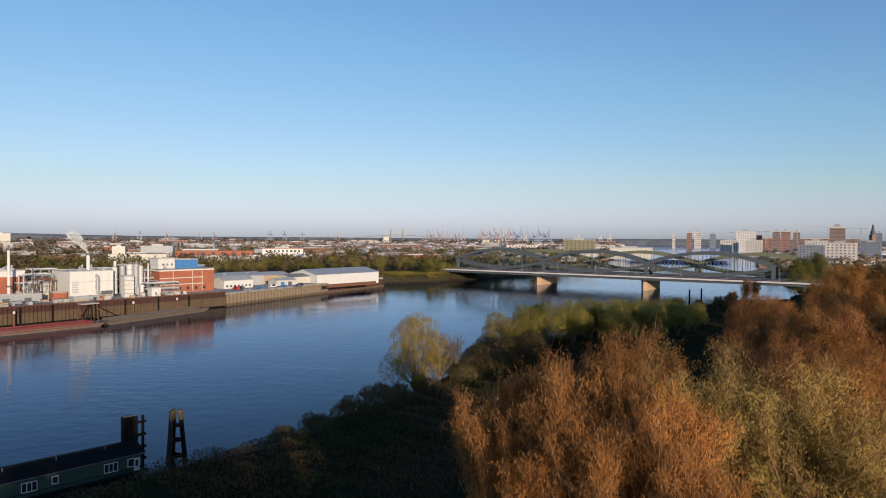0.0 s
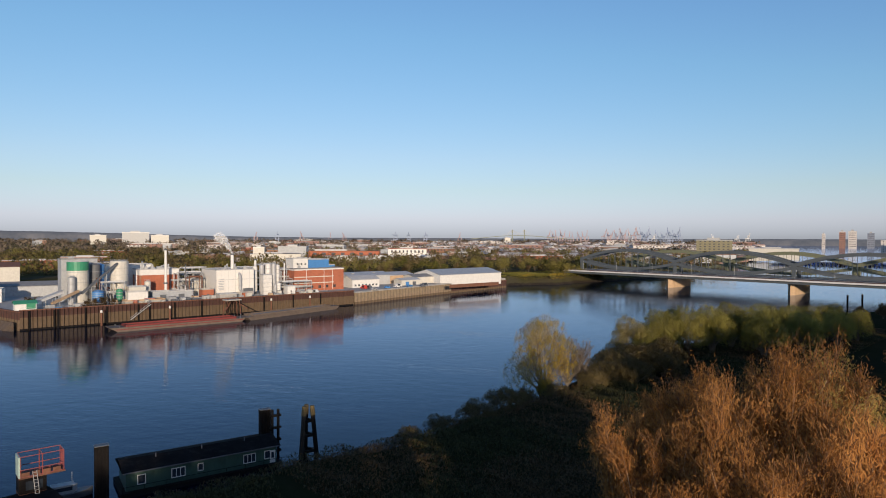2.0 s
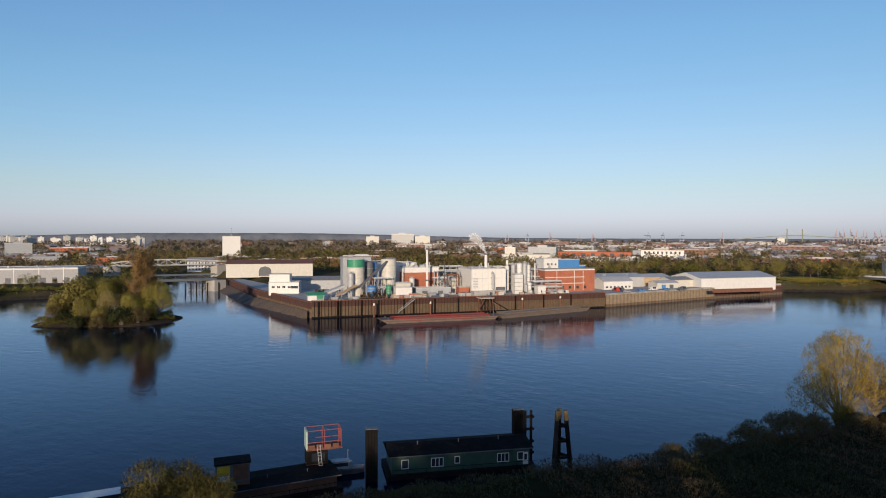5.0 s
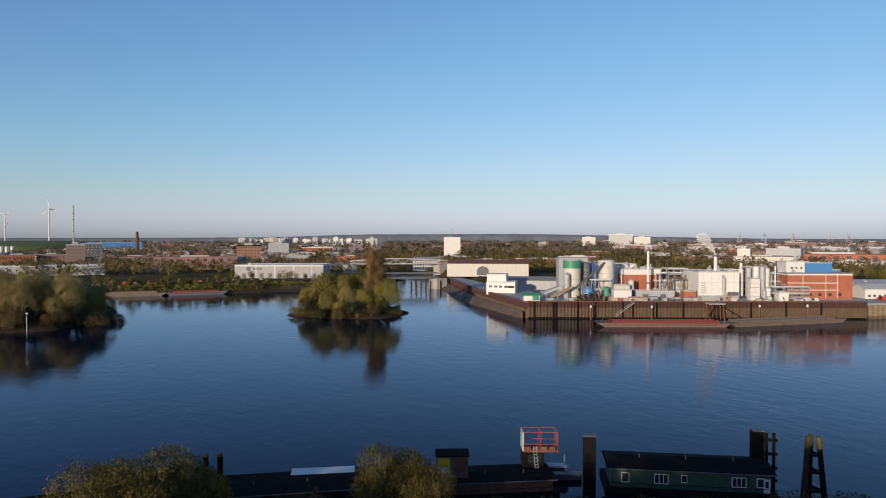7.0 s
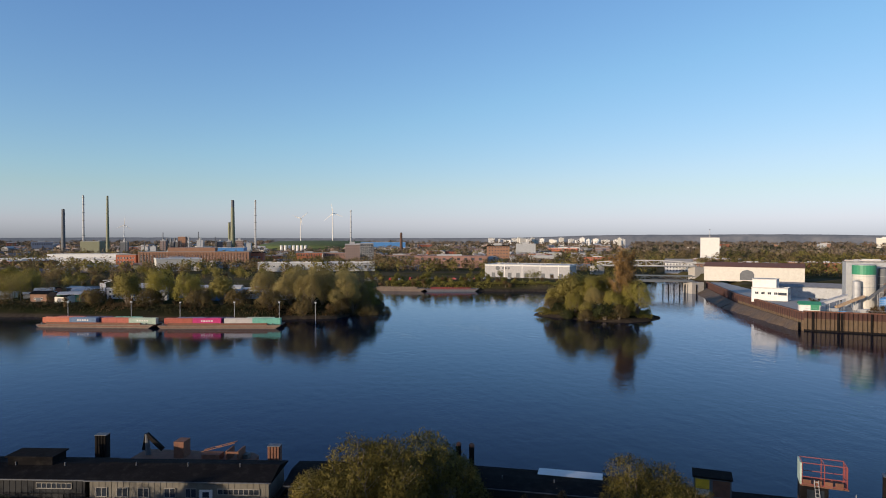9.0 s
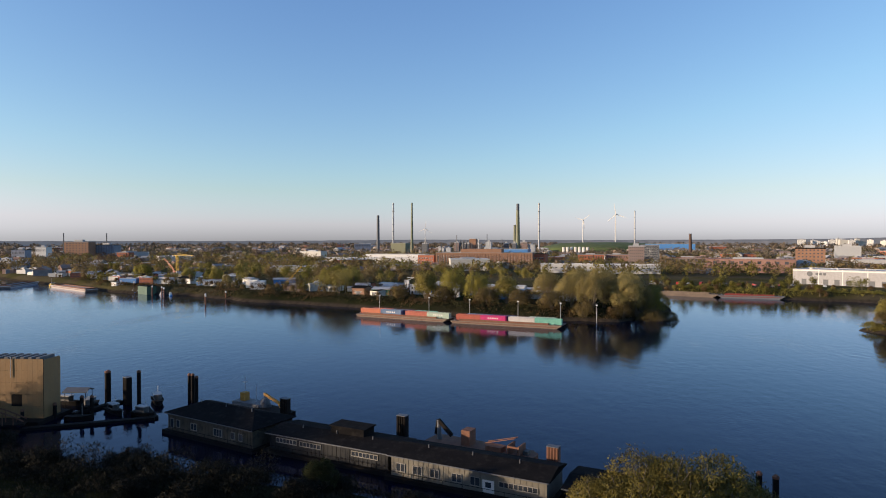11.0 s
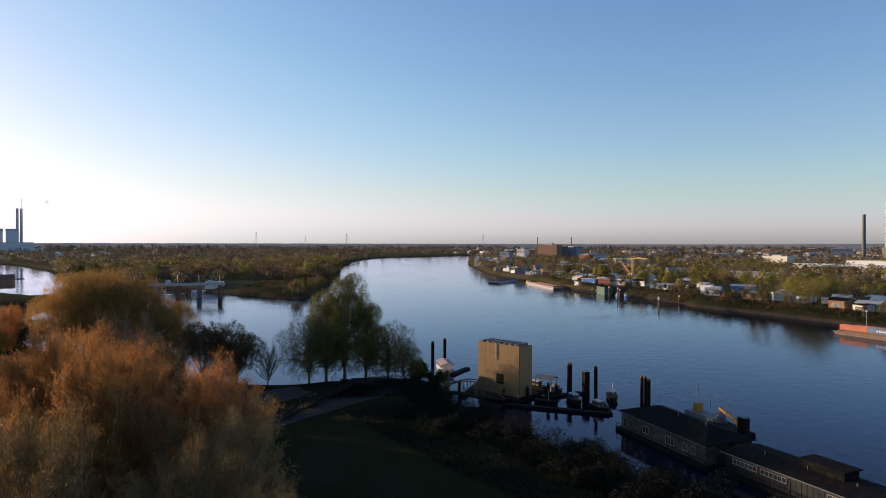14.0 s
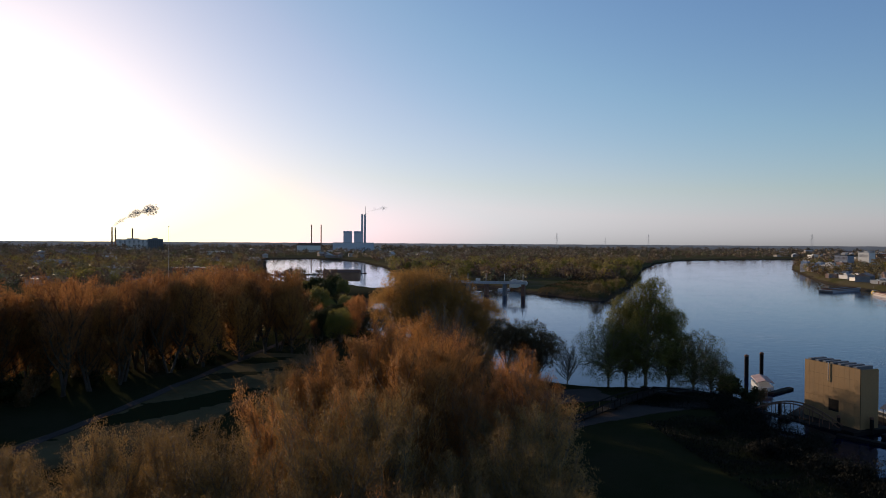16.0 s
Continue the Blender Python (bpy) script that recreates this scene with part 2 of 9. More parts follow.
L_WOOD = foliage("mixed_brown_wood", (0.21, 0.15, 0.07), (0.28, 0.20, 0.09), (0.16, 0.12, 0.06))
L_MUTED = foliage("muted_willow_leaves", (0.215, 0.178, 0.05), (0.28, 0.232, 0.066), (0.165, 0.14, 0.042))
L_GREEN = foliage("fresh_green_leaves", (0.165, 0.15, 0.032), (0.225, 0.20, 0.042), (0.12, 0.112, 0.027), 0.28)
L_LEAFY = foliage("full_green_leaves", (0.095, 0.095, 0.024), (0.14, 0.132, 0.032), (0.065, 0.068, 0.018), 0.3)
L_DARK = foliage("dark_green_leaves", (0.028, 0.036, 0.013), (0.046, 0.052, 0.017), (0.020, 0.024, 0.010))
# bramble leaf colours lowered to hold the shade on the bank
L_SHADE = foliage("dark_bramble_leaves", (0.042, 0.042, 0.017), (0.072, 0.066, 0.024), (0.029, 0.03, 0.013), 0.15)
L_DEEPSHADE = foliage("shade_darkened_leaves", (0.006, 0.0065, 0.004), (0.010, 0.010, 0.005), (0.005, 0.0055, 0.0035), 0.05)
L_THICKET = foliage("brown_green_thicket", (0.11, 0.08, 0.032), (0.16, 0.118, 0.046), (0.075, 0.058, 0.025), 0.25)
L_REED = foliage("dry_reed_blades", (0.10, 0.062, 0.032), (0.16, 0.10, 0.046), (0.066, 0.045, 0.025), 0.1)
L_BANK = foliage("olive_bank_leaves", (0.215, 0.185, 0.042), (0.30, 0.255, 0.06), (0.155, 0.138, 0.034))
# L_FAR and L_FARGREEN are greyed to hold the haze of distance
L_FAR = foliage("hazed_budding_wood", (0.165, 0.125, 0.088), (0.21, 0.16, 0.11), (0.125, 0.10, 0.076), 0.1)
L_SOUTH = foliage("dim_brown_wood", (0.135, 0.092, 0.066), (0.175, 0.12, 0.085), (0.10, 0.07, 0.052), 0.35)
L_FARGREEN = foliage("hazed_green_wood", (0.16, 0.137, 0.072), (0.205, 0.175, 0.09), (0.12, 0.106, 0.062), 0.1)
L_GREY = foliage("grey_green_leaves", (0.275, 0.22, 0.085), (0.355, 0.285, 0.11), (0.21, 0.17, 0.07))
L_BROWN = foliage("brown_twigs", (0.10, 0.066, 0.032), (0.16, 0.10, 0.045), (0.075, 0.052, 0.027))


# ---- mesh helpers ----
class Shape:
    """Collects plain geometry for one mesh."""

    def __init__(self):
        self.v, self.f = [], []

    def add(self, verts, faces):
        o = len(self.v)
        self.v += [tuple(p) for p in verts]
        self.f += [tuple(i + o for i in f) for f in faces]
        return self

    def box(self, x0, y0, z0, x1, y1, z1):
        return self.add([(x0, y0, z0), (x1, y0, z0), (x1, y1, z0), (x0, y1, z0), (x0, y0, z1), (x1, y0, z1), (x1, y1, z1), (x0, y1, z1)],
                        [(3, 2, 1, 0), (4, 5, 6, 7), (0, 1, 5, 4), (1, 2, 6, 5), (2, 3, 7, 6), (3, 0, 4, 7)])

    def slab(self, cx, cy, z0, w, d, h):
        return self.box(cx - w / 2, cy - d / 2, z0, cx + w / 2, cy + d / 2, z0 + h)

    def tube(self, p, q, r0, r1=None, n=8, caps=True):
        p, q = Vector(p), Vector(q)
        r1 = r0 if r1 is None else r1
        d = (q - p).normalized()
        a = d.orthogonal().normalized()
        b = d.cross(a)
        vs = []
        for c, r in ((p, r0), (q, r1)):
            for i in range(n):
                t = 2 * math.pi * i / n
                vs.append(c + a * (r * math.cos(t)) + b * (r * math.sin(t)))
        fs = [(i, (i + 1) % n, n + (i + 1) % n, n + i) for i in range(n)]
        if caps:
            fs += [tuple(range(n - 1, -1, -1)), tuple(range(n, 2 * n))]
        return self.add(vs, fs)

    def beam(self, p, q, w, h):
        """A square bar from p to q, w wide across and h deep."""
        p, q = Vector(p), Vector(q)
        d = (q - p).normalized()
        side = d.cross(Vector((0, 0, 1)))
        side = side.normalized() if side.length > 1e-4 else Vector((1, 0, 0))
        upv = side.cross(d)
        vs = [c + side * sx * w / 2 + upv * sy * h / 2 for c in (p, q) for sx, sy in ((-1, -1), (1, -1), (1, 1), (-1, 1))]
        return self.add(vs, [(3, 2, 1, 0), (4, 5, 6, 7), (0, 1, 5, 4), (1, 2, 6, 5), (2, 3, 7, 6), (3, 0, 4, 7)])

    def lathe(self, profile, cx=0, cy=0, n=20):
        """Turns a profile of (radius, height) about an upright axis."""
        vs, fs = [], []
        for r, z in profile:
            for i in range(n):
                t = 2 * math.pi * i / n
                vs.append((cx + r * math.cos(t), cy + r * math.sin(t), z))
        for k in range(len(profile) - 1):
            for i in range(n):
                j = (i + 1) % n
                fs.append((k * n + i, k * n + j, (k + 1) * n + j, (k + 1) * n + i))
        fs += [tuple(range(n - 1, -1, -1)), tuple(range((len(profile) - 1) * n, len(profile) * n))]
        return self.add(vs, fs)

    def prism(self, poly, z0, z1):
        n = len(poly)
        return self.add([(x, y, z0) for x, y in poly] + [(x, y, z1) for x, y in poly],
                        [tuple(range(n - 1, -1, -1)), tuple(range(n, 2 * n))] + [(i, (i + 1) % n, n + (i + 1) % n, n + i) for i in range(n)])

    def gable(self, x0, y0, x1, y1, z0, rise, over=0.4, thick=0.25):
        """A pitched roof along x with its own thickness."""
        ym = (y0 + y1) / 2
        a, b = x0 - over, x1 + over
        c, d = y0 - over, y1 + over
        prof = [(c, z0), (ym, z0 + rise), (d, z0), (d, z0 - thick), (ym, z0 + rise - thick), (c, z0 - thick)]
        return self.add([(x, y, z) for x in (a, b) for y, z in prof],
                        [(5, 4, 1, 0), (4, 3, 2, 1), (6, 7, 10, 11), (7, 8, 9, 10)] + [(i, (i + 1) % 6, 6 + (i + 1) % 6, 6 + i) for i in range(6)])

    def mesh(self, name, smooth=False):
        me = bpy.data.meshes.new(name)
        me.from_pydata(self.v, [], self.f)
        me.validate()
        if smooth:
            me.polygons.foreach_set("use_smooth", [True] * len(me.polygons))
        return me


def part(name, shape, material, parent=None, label="", smooth=False, at=None):
    me = shape if isinstance(shape, bpy.types.Mesh) else shape.mesh(name, smooth)
    if not me.materials:
        me.materials.append(material)
    ob = new(name, me)
    if parent:
        ob.parent = parent
    if at is not None:
        ob.matrix_basis = at
    if label:
        ob["label"] = label
    return ob


def thing(name, m, label, category, group="", kind=""):
    ob = new(name)
    ob.empty_display_size = 0.5
    ob.matrix_basis = m
    return tagged(ob, label, category, group, kind)


def cloud_mesh(name, centres, sizes, rng, upright=0.0, wide=0.62, out=None, soft=0.65):
    """Many small leaves, one small blade at each centre. out: the way out of the crown at each leaf, to which the blades' shading leans."""
    n = len(centres)
    a = rng.normal(size=(n, 3))
    a[:, 2] += upright * 2
    a /= np.linalg.norm(a, axis=1)[:, None]
    b = np.cross(a, rng.normal(size=(n, 3)))
    b /= np.linalg.norm(b, axis=1)[:, None] + 1e-9
    s = np.asarray(sizes)[:, None] * rng.uniform(0.6, 1.3, (n, 1))
    if out is not None:
        face = np.cross(b, a)
        b = b * np.where((face * out).sum(1) < 0, -1.0, 1.0)[:, None]
    vs = np.stack([centres - a * s + b * s * wide, centres + a * s, centres - a * s * 0.6 - b * s * wide], 1).reshape(-1, 3)
    me = bpy.data.meshes.new(name)
    me.vertices.add(3 * n)
    me.vertices.foreach_set("co", vs.astype(np.float32).ravel())
    me.loops.add(3 * n)
    me.loops.foreach_set("vertex_index", np.arange(3 * n, dtype=np.int32))
    me.polygons.add(n)
    me.polygons.foreach_set("loop_start", np.arange(0, 3 * n, 3, dtype=np.int32))
    me.update(calc_edges=True)
    if out is not None:
        o = out / (np.linalg.norm(out, axis=1)[:, None] + 1e-9)
        face = np.cross(vs[1::3] - vs[0::3], vs[2::3] - vs[0::3])
        face /= np.linalg.norm(face, axis=1)[:, None] + 1e-12
        face *= np.where((face * o).sum(1) < 0, -1.0, 1.0)[:, None]
        nrm = o * soft + face * (1 - soft)
        nrm /= np.linalg.norm(nrm, axis=1)[:, None] + 1e-9
        at = me.attributes.new("custom_normal", "FLOAT_VECTOR", "POINT")
        at.data.foreach_set("vector", np.repeat(nrm, 3, 0).astype(np.float32).ravel())
    return me


# ---- the lie of the land ----
NORTH = [(-224, 239), (-300, 276), (-384, 324), (-440, 372), (-520, 396), (-700, 410), (-5200, 3300), (-3000, 5400), (1500, 5400), (900, 3200),
         (420, 1500), (210, 900), (95, 690), (36, 618), (10, 592), (-11, 556), (-46, 546), (-58, 520), (-92, 466), (-134, 395), (-136, 370)]
WEST = [(-338, 55), (-322, 40), (-322, 12), (-334, -40), (-358, -92), (-374, -130), (-384, -176), (-420, -246), (-438, -315),
        (-500, -407), (-524, -470), (-584, -564), (-800, -830), (-1037, -1080), (-1500, -1390), (-2300, -1660), (-5400, -3400),
        (-5400, 3200), (-720, 500), (-500, 336), (-425, 262), (-448, 198), (-458, 144), (-486, 94), (-470, 66), (-400, 78), (-352, 68)]
NEAR = [(-30, 126), (-42, 110), (-55, 93), (-73, 71), (-86, 44), (-95, 10), (-101, -25), (-104, -60), (-108, -90), (-118, -112),
        (-122, -128), (-96, -142), (-82, -158), (-66, -190), (-50, -250), (-46, -330), (-66, -410), (-112, -452), (-126, -476), (-80, -520),
        (-60, -580), (4, -610), (14, -700), (10, -884), (22, -1400), (5400, -3000), (5400, 3600), (1500, 2600), (640, 1300), (380, 760), (262, 462), (215, 404), (150, 372),
        (92, 318), (46, 258), (14, 204), (-10, 160)]
SOUTH = [(-226, -382), (-330, -524), (-440, -694), (-540, -846), (-760, -1146), (-1000, -1382), (-1420, -1476), (-2300, -1680),
         (-5400, -3500), (-3000, -5400), (3000, -5400), (1800, -1500), (30, -1480), (-90, -1550), (-165, -1340), (-168, -960), (-150, -760), (-170, -620), (-196, -520), (-206, -456)]
ISLAND = [(-310, 140), (-292, 148), (-278, 156), (-271, 172), (-272, 190), (-290, 200), (-318, 180), (-322, 158)]
LANDS = [(NORTH, 7.0, 5.0), (WEST, 5.0, 6.5), (NEAR, 4.2, 12.0), (SOUTH, 4.0, 10.0), (ISLAND, 3.0, 11.0)]


def signed(poly, x, y):
    """Distance to the outline, positive inside."""
    px, py = np.array([p[0] for p in poly], float), np.array([p[1] for p in poly], float)
    best = np.full(x.shape, 1e12)
    inside = np.zeros(x.shape, bool)
    for i in range(len(poly)):
        ax, ay, bx, by = px[i], py[i], px[(i + 1) % len(poly)], py[(i + 1) % len(poly)]
        dx, dy = bx - ax, by - ay
        t = np.clip(((x - ax) * dx + (y - ay) * dy) / (dx * dx + dy * dy), 0, 1)
        best = np.minimum(best, (x - ax - t * dx) ** 2 + (y - ay - t * dy) ** 2)
        cross = (ay > y) != (by > y)
        inside ^= cross & (x < (bx - ax) * (y - ay) / (by - ay + 1e-12) + ax)
    return np.where(inside, 1, -1) * np.sqrt(best)


def height(x, y):
    x, y = np.asarray(x, float), np.asarray(y, float)
    out = np.full(x.shape, -4.0)
    wob = 1.6 * np.sin(x * 0.11 + 1.3 * np.sin(y * 0.07)) + 1.1 * np.sin(y * 0.19 + 0.9 * np.sin(x * 0.13))
    for poly, top, width in LANDS:
        s = signed(poly, x, y) + (wob if top != 7.0 else 0)
        h = np.where(s > 0, top * np.minimum(1, s / width) ** 0.8, np.maximum(-4, s * 0.35))
        out = np.maximum(out, h)
    bump = 0.25 * np.sin(x * 0.23 + 2 * np.sin(y * 0.05)) * np.sin(y * 0.31)
    return np.where(out > 2, out + bump, out)


def gz(x, y):
    return float(height(np.array([x]), np.array([y]))[0])


def ground_sheet():
    na, nr = 640, 230
    ang = np.linspace(0, 2 * np.pi, na, endpoint=False)
    rad = 6.0 * (5150 / 6.0) ** np.linspace(0, 1, nr)
    A, R = np.meshgrid(ang, rad)
    X, Y = -5 + R * np.cos(A), 5 + R * np.sin(A)
    Z = height(X, Y)
    co = np.concatenate([np.stack([X, Y, Z], -1).reshape(-1, 3), [[-5, 5, gz(-5, 5)]]])
    i, j = np.meshgrid(np.arange(nr - 1), np.arange(na), indexing="ij")
    k = (j + 1) % na
    quads = np.stack([i * na + j, (i + 1) * na + j, (i + 1) * na + k, i * na + k], -1).reshape(-1, 4)
    me = bpy.data.meshes.new("ground")
    me.from_pydata(co.tolist(), [], quads.tolist() + [(na * nr, a, (a + 1) % na) for a in range(na)])
    me.polygons.foreach_set("use_smooth", [True] * len(me.polygons))
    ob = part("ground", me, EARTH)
    tagged(ob, "grassy earth river banks with brown tidal mud edges", "ground", kind="structure")


ground_sheet()
wat = Shape()
wat.lathe([(5150, -0.02), (5150, 0.0)], -5, 5, 96)
tagged(part("water", wat, WATER), "calm dark blue river water with fine ripples", "water", kind="structure")


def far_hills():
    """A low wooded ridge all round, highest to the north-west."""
    m, n, l, b = nodes_of("hazed_distant_woodland")
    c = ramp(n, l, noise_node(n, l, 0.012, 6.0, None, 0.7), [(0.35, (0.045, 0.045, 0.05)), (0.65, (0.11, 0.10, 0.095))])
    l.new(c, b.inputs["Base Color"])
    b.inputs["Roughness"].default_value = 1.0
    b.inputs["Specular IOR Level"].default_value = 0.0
    # a faint blue-grey emission stands for the haze over the ridge
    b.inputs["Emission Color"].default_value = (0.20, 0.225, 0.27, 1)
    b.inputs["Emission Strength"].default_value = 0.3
    sh = Shape()
    N = 1440
    tops = []
    for i in range(N):
        a = 360 * i / N
        rise = 36.0 + 1.6 * noise.noise((a * 0.9, 0, 0)) + 1.3 * noise.noise((a * 4.0, 3, 0))
        for c0, w, hgt in ((47, 15, 36), (75, 14, 7), (60, 6, 12), (340, 12, 5), (100, 10, 8), (12, 10, 2)):
            d = (a - c0 + 180) % 360 - 180
            rise += hgt * math.exp(-(d / w) ** 2)
        tops.append((a, rise))
    for r, k in ((4500, -0.05), (4530, 0.7), (4580, 1.0), (4950, 0.4)):
        for a, rise in tops:
            t = radians(a)
            sh.v.append((-5 - math.sin(t) * r, 5 + math.cos(t) * r, max(-2.0, rise * k)))
    for k in range(3):
        for i in range(N):
            j = (i + 1) % N
            sh.f.append((k * N + i, k * N + j, (k + 1) * N + j, (k + 1) * N + i))
    tagged(part("backdrop", sh, m, smooth=True), "low wooded ridge along the horizon, hazed blue-grey by a faint glow", "hills", kind="structure")


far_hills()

# ---- trees ----


def grow(rng, h, spread, base, steep, droop, limbs, twig, leaf_n, leaf_s, fork=1, fine_r=0.02):
    """A tapered trunk with limbs and branches; leaves gather along the outer wood."""
    wood, pts, wts, fine = Shape(), [], [], []
    tr = h * 0.016 + 0.05
    stems = []
    for s in range(fork):
        lean = rng.normal(0, 0.05, 2) * (1 if fork == 1 else 2.6)
        p = Vector((rng.normal(0, 0.3) * (fork > 1), rng.normal(0, 0.3) * (fork > 1), -0.6))
        chain = [p]
        for k in range(7):
            lean += rng.normal(0, 0.03, 2)
            p = p + Vector((lean[0], lean[1], 1)) * (h * 0.95 / 7)
            chain.append(p)
        for k in range(7):
            wood.tube(chain[k], chain[k + 1], tr * (1 - k / 7.4), tr * (1 - (k + 1) / 7.4), 6, False)
        stems.append(chain)
    az = rng.uniform(0, 6.28)
    for i in range(limbs):
        chain = stems[i % fork]
        f = base + (0.96 - base) * ((i + 0.5) / limbs) ** 0.9
        k = min(6, int(f * 7))
        p = chain[k].lerp(chain[k + 1], f * 7 - k)
        az += 2.4 + rng.normal(0, 0.3)
        u = (f - base) / (1 - base)
        reach = spread * (0.35 + 1.25 * math.sin(math.pi * min(1, 0.22 + 0.74 * u)) ** 0.8) * rng.uniform(0.65, 1.15) * 0.75
        el = radians(steep) + rng.normal(0, 0.12) + u * 0.25
        d = Vector((math.cos(az) * math.cos(el), math.sin(az) * math.cos(el), math.sin(el)))
        r = tr * (1 - f) * 0.8 + fine_r
        seg = reach / max(0.35, math.cos(el)) / 4
        seg = min(seg, h * 0.12)
        for j in range(4):
            q = p + d * seg
            wood.tube(p, q, r * (1 - j / 4.6), r * (1 - (j + 1) / 4.6), 5, False)
            for b_ in range(twig):
                t = rng.uniform(0, 1)
                o = p.lerp(q, t)
                sd = (d + Vector(rng.normal(0, 0.48, 3)) + Vector((0, 0, 0.25 - droop * 1.2))).normalized()
                e = o + sd * seg * rng.uniform(0.5, 1.1)
                if j > 0 or b_ % 2:
                    fine.append((o, e, r * 0.2 + fine_r * 0.3))
                pts.append((o, e))
                wts.append(0.35 + j * 0.3)
            d = (d + Vector(rng.normal(0, 0.12, 3)) + Vector((0, 0, 0.18 - droop))).normalized()
            p = q
    wood.limbs = len(wood.f)
    for o, e, r in fine:
        wood.tube(o, e, r, fine_r * 0.35, 3, False)
    wts = np.array(wts)
    pick = rng.choice(len(pts), leaf_n, p=wts / wts.sum())
    a = np.array([tuple(o) for o, e in pts])[pick]
    b = np.array([tuple(e) for o, e in pts])[pick]
    c = a + (b - a) * rng.uniform(0.1, 1.15, (leaf_n, 1)) + rng.normal(0, spread * (0.07 if leaf_s > 0.26 else 0.045), (leaf_n, 3))
    if droop > 0.1:
        c[:, 2] -= np.abs(rng.normal(0, h * 0.05, leaf_n)) * rng.uniform(0, 1, leaf_n)
    c[:, 2] = np.maximum(c[:, 2], 0.3)
    k = h / np.percentile(c[:, 2], 99.7)
    c[:, 2] *= k
    wood.v = [(x, y, z * k) for x, y, z in wood.v]
    return wood, c, np.full(leaf_n, leaf_s), (c - np.array((0, 0, h * 0.45))) * np.array((1 / spread, 1 / spread, 1.6 / h)) + rng.normal(0, 0.25, c.shape)


def billow(rng, h, spread, lobes, leaf_n, leaf_s, base=0.12, stems=3):
    """A billowing crown: stems fan out to rounded lobes, each a shell of small leaf tufts with hollows between."""
    wood = Shape()
    cs, rs = [], []
    az = rng.uniform(0, 6.28)
    for i in range(lobes):
        zf = 0.02 + 0.93 * ((i + 0.5) / lobes)
        az += 2.4 + rng.normal(0, 0.25)
        rr = math.sqrt(1 - zf * zf) * spread * 0.62 * rng.uniform(0.8, 1.15)
        cs.append((math.cos(az) * rr, math.sin(az) * rr, h * (base + (1 - base) * ((0.14 + 0.62 * zf) if stems in (1, 5) else (0.26 + 0.5 * zf)) * rng.uniform(0.9, 1.08))))
        rs.append(spread * rng.uniform(0.30, 0.46))
    for i, c in enumerate(cs):
        t = 6.28 * (i % stems) / stems
        a = Vector((0.35 * math.cos(t), 0.35 * math.sin(t), -0.5)) if stems > 1 else Vector((0, 0, min(c[2] * 0.55, h * 0.5)))
        e = Vector(c)
        m1, m2 = a.lerp(e, 0.35) + Vector((-e.x * 0.12, -e.y * 0.12, h * 0.04)), a.lerp(e, 0.7) + Vector((0, 0, h * 0.02))
        r = h * 0.012 + 0.04
        wood.tube(a, m1, r, r * 0.7, 5, False)
        wood.tube(m1, m2, r * 0.7, r * 0.45, 5, False)
        wood.tube(m2, e, r * 0.45, r * 0.25, 4, False)
        for k in range(7):
            d = Vector(rng.normal(size=3)) + Vector((0, 0, 0.5))
            d.normalize()
            wood.tube(m2.lerp(e, k / 7), e + d * rs[i] * 0.92, r * 0.24, 0.02, 3, False)
    if stems == 1:
        for k in range(5):
            wood.tube((0, 0, -0.5 + k * h * 0.14), (0.05 * (k % 2), 0.04 * k, -0.5 + (k + 1) * h * 0.14), (h * 0.016 + 0.05) * (1 - 0.16 * k), (h * 0.016 + 0.05) * (1 - 0.16 * (k + 1)), 7, False)
    nt = leaf_n // 9
    cs, rs = np.array(cs), np.array(rs)
    pick = rng.choice(lobes, nt, p=rs ** 2 / (rs ** 2).sum())
    d = rng.normal(size=(nt, 3))
    d[:, 2] += 0.25
    d /= np.linalg.norm(d, axis=1)[:, None]
    tuft = cs[pick] + d * (rs[pick] * (1 - np.abs(rng.normal(0, 0.17, nt))))[:, None] * np.array((1, 1, 0.88))
    c = np.repeat(tuft, 9, 0) + rng.normal(0, 1, (nt * 9, 3)) * np.array((1, 1, 1.25)) * (leaf_s * 1.5)
    c[:, 2] = np.maximum(c[:, 2], 0.25 + np.abs(rng.normal(0, 0.2, len(c))))
    k = h / np.percentile(c[:, 2], 99.7)
    c[:, 2] *= k
    wood.v = [(x, y, z * k) for x, y, z in wood.v]
    out = np.repeat(d, 9, 0) + (c - np.array((0, 0, h * 0.35))) * np.array((0.5 / spread, 0.5 / spread, 0.5 / h)) + rng.normal(0, 0.2, c.shape)
    return wood, c, np.full(len(c), leaf_s), out


